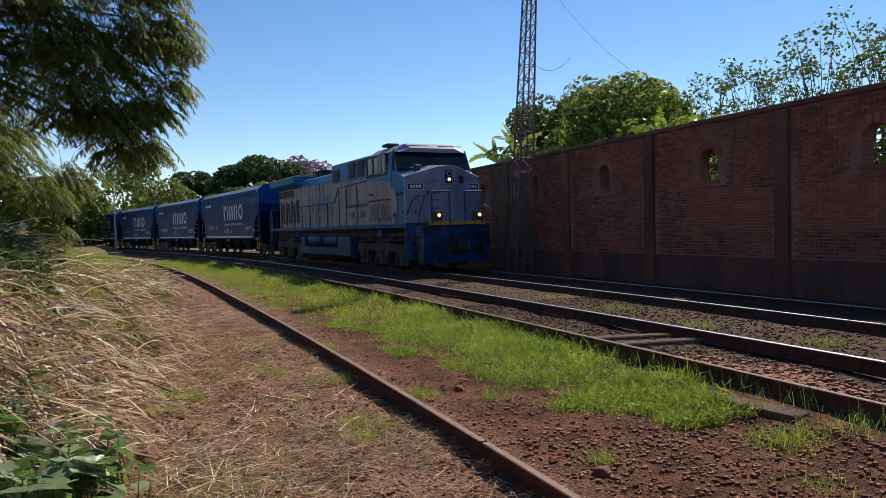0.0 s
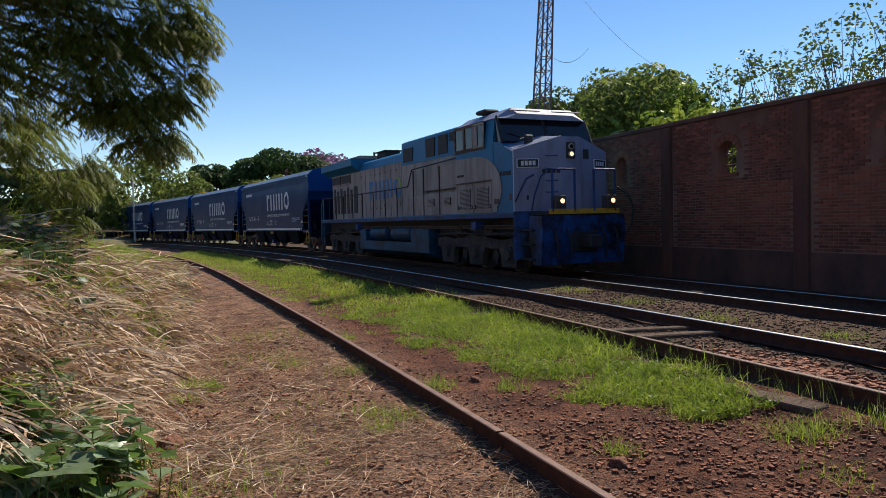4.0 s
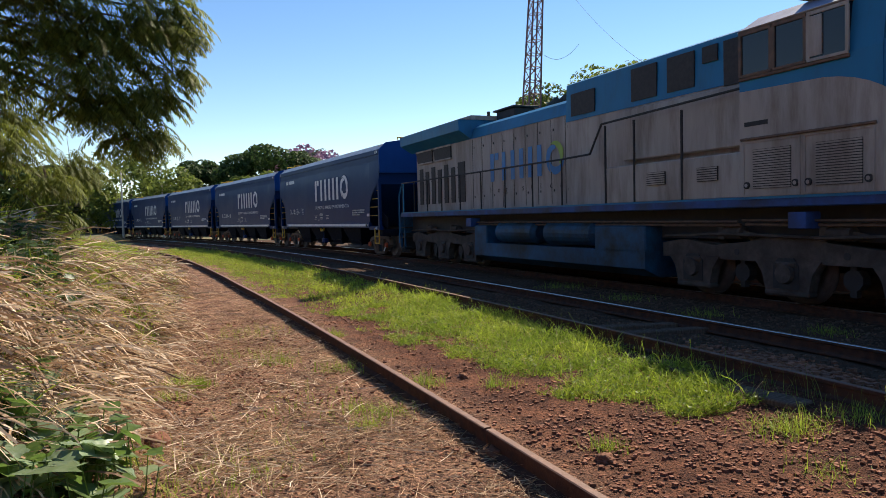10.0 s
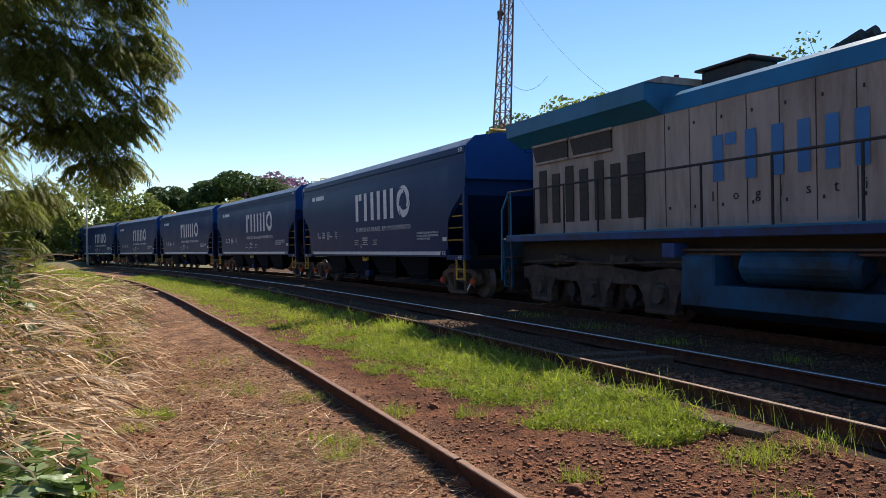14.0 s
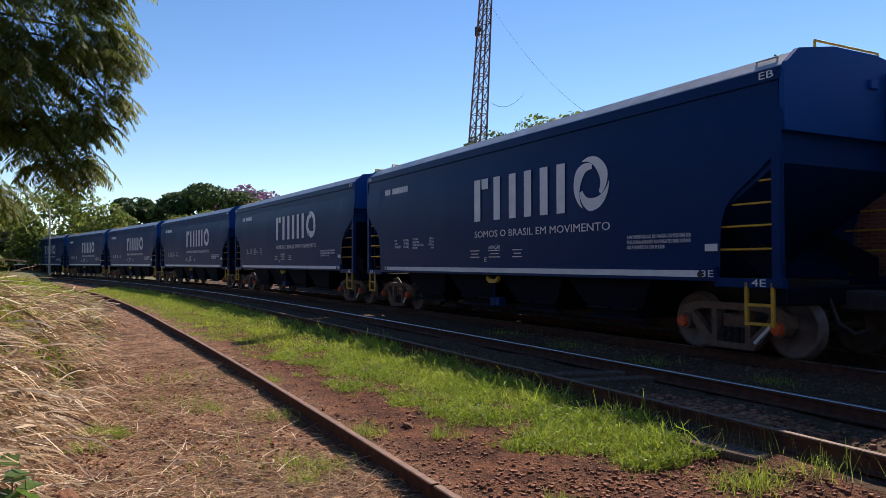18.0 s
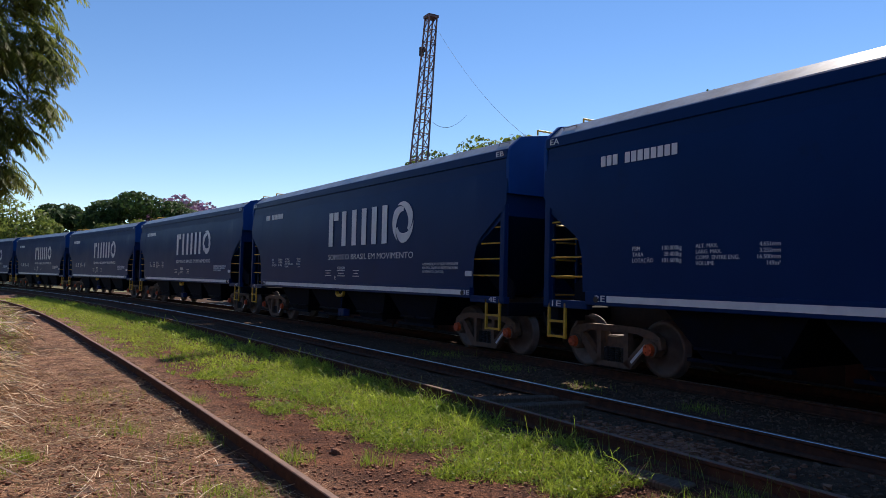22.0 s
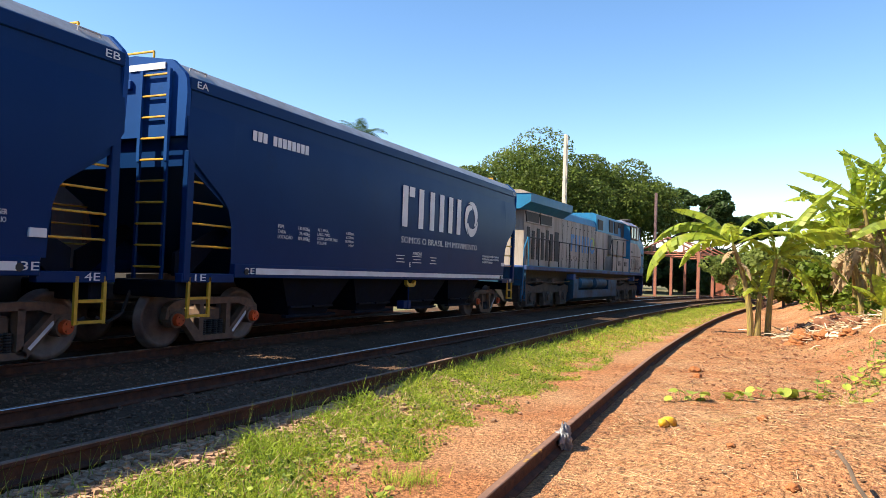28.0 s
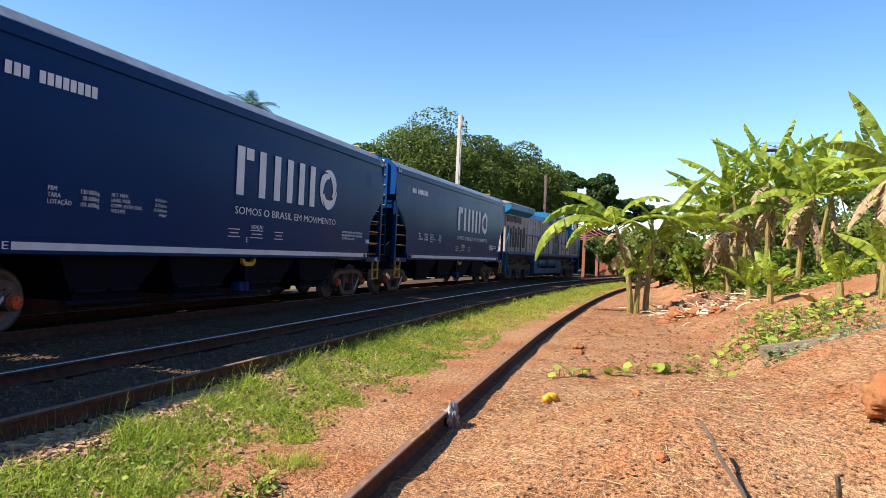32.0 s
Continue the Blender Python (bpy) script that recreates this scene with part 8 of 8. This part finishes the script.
for k in range(5):
    rod(bm, (4.63 + 0.03 * math.sin(k), -0.77 + 0.012 * k, z_ + 0.07 * k - 0.02), (4.63 + 0.03 * math.sin(k + 1), -0.756 + 0.012 * k, z_ + 0.07 * (k + 1) - 0.02), 0.016, 6)
tagged(part("stake", bm, BARK), "short twisted dark stake in the soil", "stake")
# old timbers
for i, (x0, y0, x1, y1, w) in enumerate(((12.2, -1.6, 11.3, -2.5, 0.22), (11.1, -2.45, 9.3, -3.9, 0.26))):
    bm = B()
    ln = math.hypot(x1 - x0, y1 - y0)
    box(bm, 0, ln, -w / 2, w / 2, -0.04, 0.17, 0.02)
    for v in bm.verts:
        v.co.z += 0.012 * noise.noise(v.co * 4)
    t_ = tagged(part("timber", bm, WOOD), "weathered old timber baulk on the slope", "timber")
    za, zb = float(surface(x0, y0)), float(surface(x1, y1))
    t_.matrix_basis = pose(x0, y0, za, 0, -math.degrees(math.atan2(zb - za, ln)), math.degrees(math.atan2(y1 - y0, x1 - x0)))
bm = B()
box(bm, 0, 1.3, -0.09, 0.09, 0.0, 0.05, 0.01)
t_ = tagged(part("board", bm, mat("pale_split_wood", (0.55, 0.40, 0.20), (0.42, 0.28, 0.14), 6, 0.8, 0.1, stretch=(1, 8, 8))), "pale split wooden board on the slope", "board")
t_.matrix_basis = pose(18.2, -3.6, float(surface(18.2, -3.6)) + 0.05, 0, -8, 160)
# crumpled bag by the old rail
bag = lump("crumpled_bag", 6.9, 2.08, 0.11, 0.06, 0.13, mat("grey_plastic_bag", (0.26, 0.25, 0.26), (0.07, 0.07, 0.08), 14, 0.35, 0.1, bump=0.6, bump_scale=20), "crumpled grey plastic bag against the old rail", "bag", 77, 0.6, 0.15)
# yellow paint daub on the old rail
x, y, z = rail_place("A", 6.05)
bm = B()
for x0_, x1_ in ((-0.34, -0.22), (-0.12, 0.02), (0.10, 0.15)):
    box(bm, x0_, x1_, -0.036, -0.012, -0.02, 0.003)
daub = tagged(part("paint_daub", bm, mat("worn_yellow_paint", (0.42, 0.24, 0.05), (0.2, 0.10, 0.04), 30, 0.7)), "chipped yellow paint on the rail head", "paint")
daub.matrix_basis = pose(x, y + 0.004, z, 0, 0, math.degrees(float(np.interp(6.05, LINE_S, turn_s))))


# stones and clods too many to count
def pebbles(name, xs, ys, sizes, material, label, category):
    base = np.array([(x, y, z) for x in (-1, 1) for y in (-1, 1) for z in (-1, 1)], float) * 0.62
    tri = np.array([(0, 1, 3), (0, 3, 2), (4, 6, 7), (4, 7, 5), (0, 4, 5), (0, 5, 1), (2, 3, 7), (2, 7, 6), (0, 2, 6), (0, 6, 4), (1, 5, 7), (1, 7, 3)])
    n_ = len(xs)
    v = base[None] * rng.uniform(0.5, 1.3, (n_, 8, 3)) * sizes[:, None, None] * np.array([1.25, 1.0, 0.8])
    az = rng.uniform(0, 6.28, n_)
    c, s = np.cos(az)[:, None], np.sin(az)[:, None]
    vx, vy = v[..., 0] * c - v[..., 1] * s, v[..., 0] * s + v[..., 1] * c
    v = np.stack([vx + xs[:, None], vy + ys[:, None], v[..., 2] + (surface(xs, ys) + sizes * 0.25)[:, None]], -1)
    f = (tri[None] + (np.arange(n_) * 8)[:, None, None]).reshape(-1, 3)
    return tagged(new(name, mesh_of(name, v.reshape(-1, 3).tolist(), f.tolist(), material)), label, category, kind="stuff")


n_ = 42000
cx = np.concatenate([rng.uniform(-13, -2.0, n_ * 2 // 3), rng.uniform(2, 14, n_ - n_ * 2 // 3)])
cy = rng.uniform(-2.2, 4.7, n_)
keep = (field_noise(cx, cy, 0.7, 11.0) + rng.uniform(-0.4, 0.4, n_) > 0.05) | ((cx > -6.5) & (cx < -2) & (cy > 2.2) & (rng.uniform(0, 1, n_) < 0.8))
cx, cy = cx[keep], cy[keep]
pebbles("soil_clods", cx, cy, np.where(cx < 0, 1.0, 0.62) * (0.004 + 0.024 * rng.uniform(0, 1, len(cx)) ** 4.0), SOIL_CLOD, "crumbled red clods on the bare earth", "clods")
n_ = 8000
cx, cy = rng.uniform(-5.2, -0.3, n_), rng.uniform(2.3, 4.7, n_)
pebbles("dug_clods", cx, cy, 0.003 + 0.026 * rng.uniform(0, 1, n_) ** 6.0, mat("dark_dug_clod", (0.22, 0.095, 0.06), (0.13, 0.058, 0.038), 6, 0.95, 0.04, bump=0.5, island_tint=0.5, specular=0.1), "coarse dark clods of dug loam", "clods")
n_ = 3500
cx, cy = rng.uniform(12, 27, n_), rng.uniform(-3.2, 1.6, n_)
pebbles("far_clods", cx, cy, 0.006 + 0.035 * rng.uniform(0, 1, n_) ** 5, SOIL_CLOD, "crumbled red clods below the banana plants", "clods")
n_ = 5200
cx = rng.uniform(1.5, 10.0, n_)
cy = np.array([on_line(s, side_of(C_SIDE, s) - 1.6)[1] for s in cx]) - 0.10 - np.abs(rng.normal(size=n_)) * 0.5
pebbles("ballast_spill", cx, cy, rng.uniform(0.016, 0.046, n_), mat("pale_brown_ballast", (0.42, 0.26, 0.17), (0.28, 0.17, 0.11), 6, 0.92, 0.05, bump=0.4, island_tint=0.4, specular=0.1), "loose brown stones spilled beside the rail", "stones")
n_ = 34000
cs = np.concatenate([rng.uniform(-14, 12, n_ * 2 // 3), rng.uniform(-32, 32, n_ - n_ * 2 // 3)])
cside = np.where(rng.uniform(0, 1, n_) < 0.5, rng.uniform(-2.9, -1.0, n_), rng.uniform(-4.6, -3.4, n_))
cx, cy = on_line(cs, cside)
pebbles("track_ballast", cx, cy, 0.006 + 0.024 * rng.uniform(0, 1, n_) ** 2.6, mat("dark_track_ballast", (0.17, 0.105, 0.075), (0.11, 0.07, 0.05), 6, 0.92, 0.05, bump=0.4, island_tint=0.25, specular=0.05), "dark dusty ballast between the tracks", "ballast")
# old sleeper ends that show beside the brown rail
for i, (x, y, l_, tz) in enumerate(((-4.75, 4.66, 0.8, 8), (-6.1, 4.75, 0.6, -5), (-7.9, 6.05, 1.5, 80), (-8.5, 5.9, 1.4, 76))):
    bm = B()
    box(bm, -l_ / 2, l_ / 2, -0.12, 0.12, -0.10, 0.03, 0.015)
    for v in bm.verts:
        v.co += Vector((0, 0.02 * noise.noise(v.co * 6), 0.015 * noise.noise(v.co * 5)))
    ob = tagged(part("old_sleeper", bm, SLEEPER), "rotten sleeper end beside the brown rail", "sleeper")
    ob.matrix_basis = pose(x, y, float(surface(x, y)) + 0.01, 0, 0, tz)
# crumbled earth heap between the loop's rails
n_ = 1500
cx, cy = -5.6 + rng.normal(size=n_) * 0.55, 5.8 + rng.normal(size=n_) * 0.2
pebbles("earth_heap", cx, cy, 0.012 + 0.04 * rng.uniform(0, 1, n_) ** 2, SOIL_CLOD, "low heap of crumbled earth between rails", "heap")


# ---- motion of the train ----
def motions():
    times = [i * 0.8 for i in range(41)]
    for i, w in enumerate(wagons):
        walk(w, [(t, train_pose(run(t) - 16.5 * i, WAGON_HALF)) for t in times])
    walk(loco, [(t, train_pose(run(t) + 8.25 + 11.1, 6.65)) for t in times])
    for thing in [loco] + wagons[:4]:
        for p in thing.children_recursive:
            if "turns" in p:
                r, at = p["turns"], p.matrix_basis.translation.copy()
                rows, last = [], None
                for k in range(int(32 * FPS) + 1):
                    t = k / FPS
                    a = math.degrees((run(t) - run(0)) / r)
                    if last is None or a - last > 62 or k == 32 * FPS:
                        rows.append((t, pose(*at, 0, a % 360, 0)))
                        last = a
                walk(p, rows)


motions()
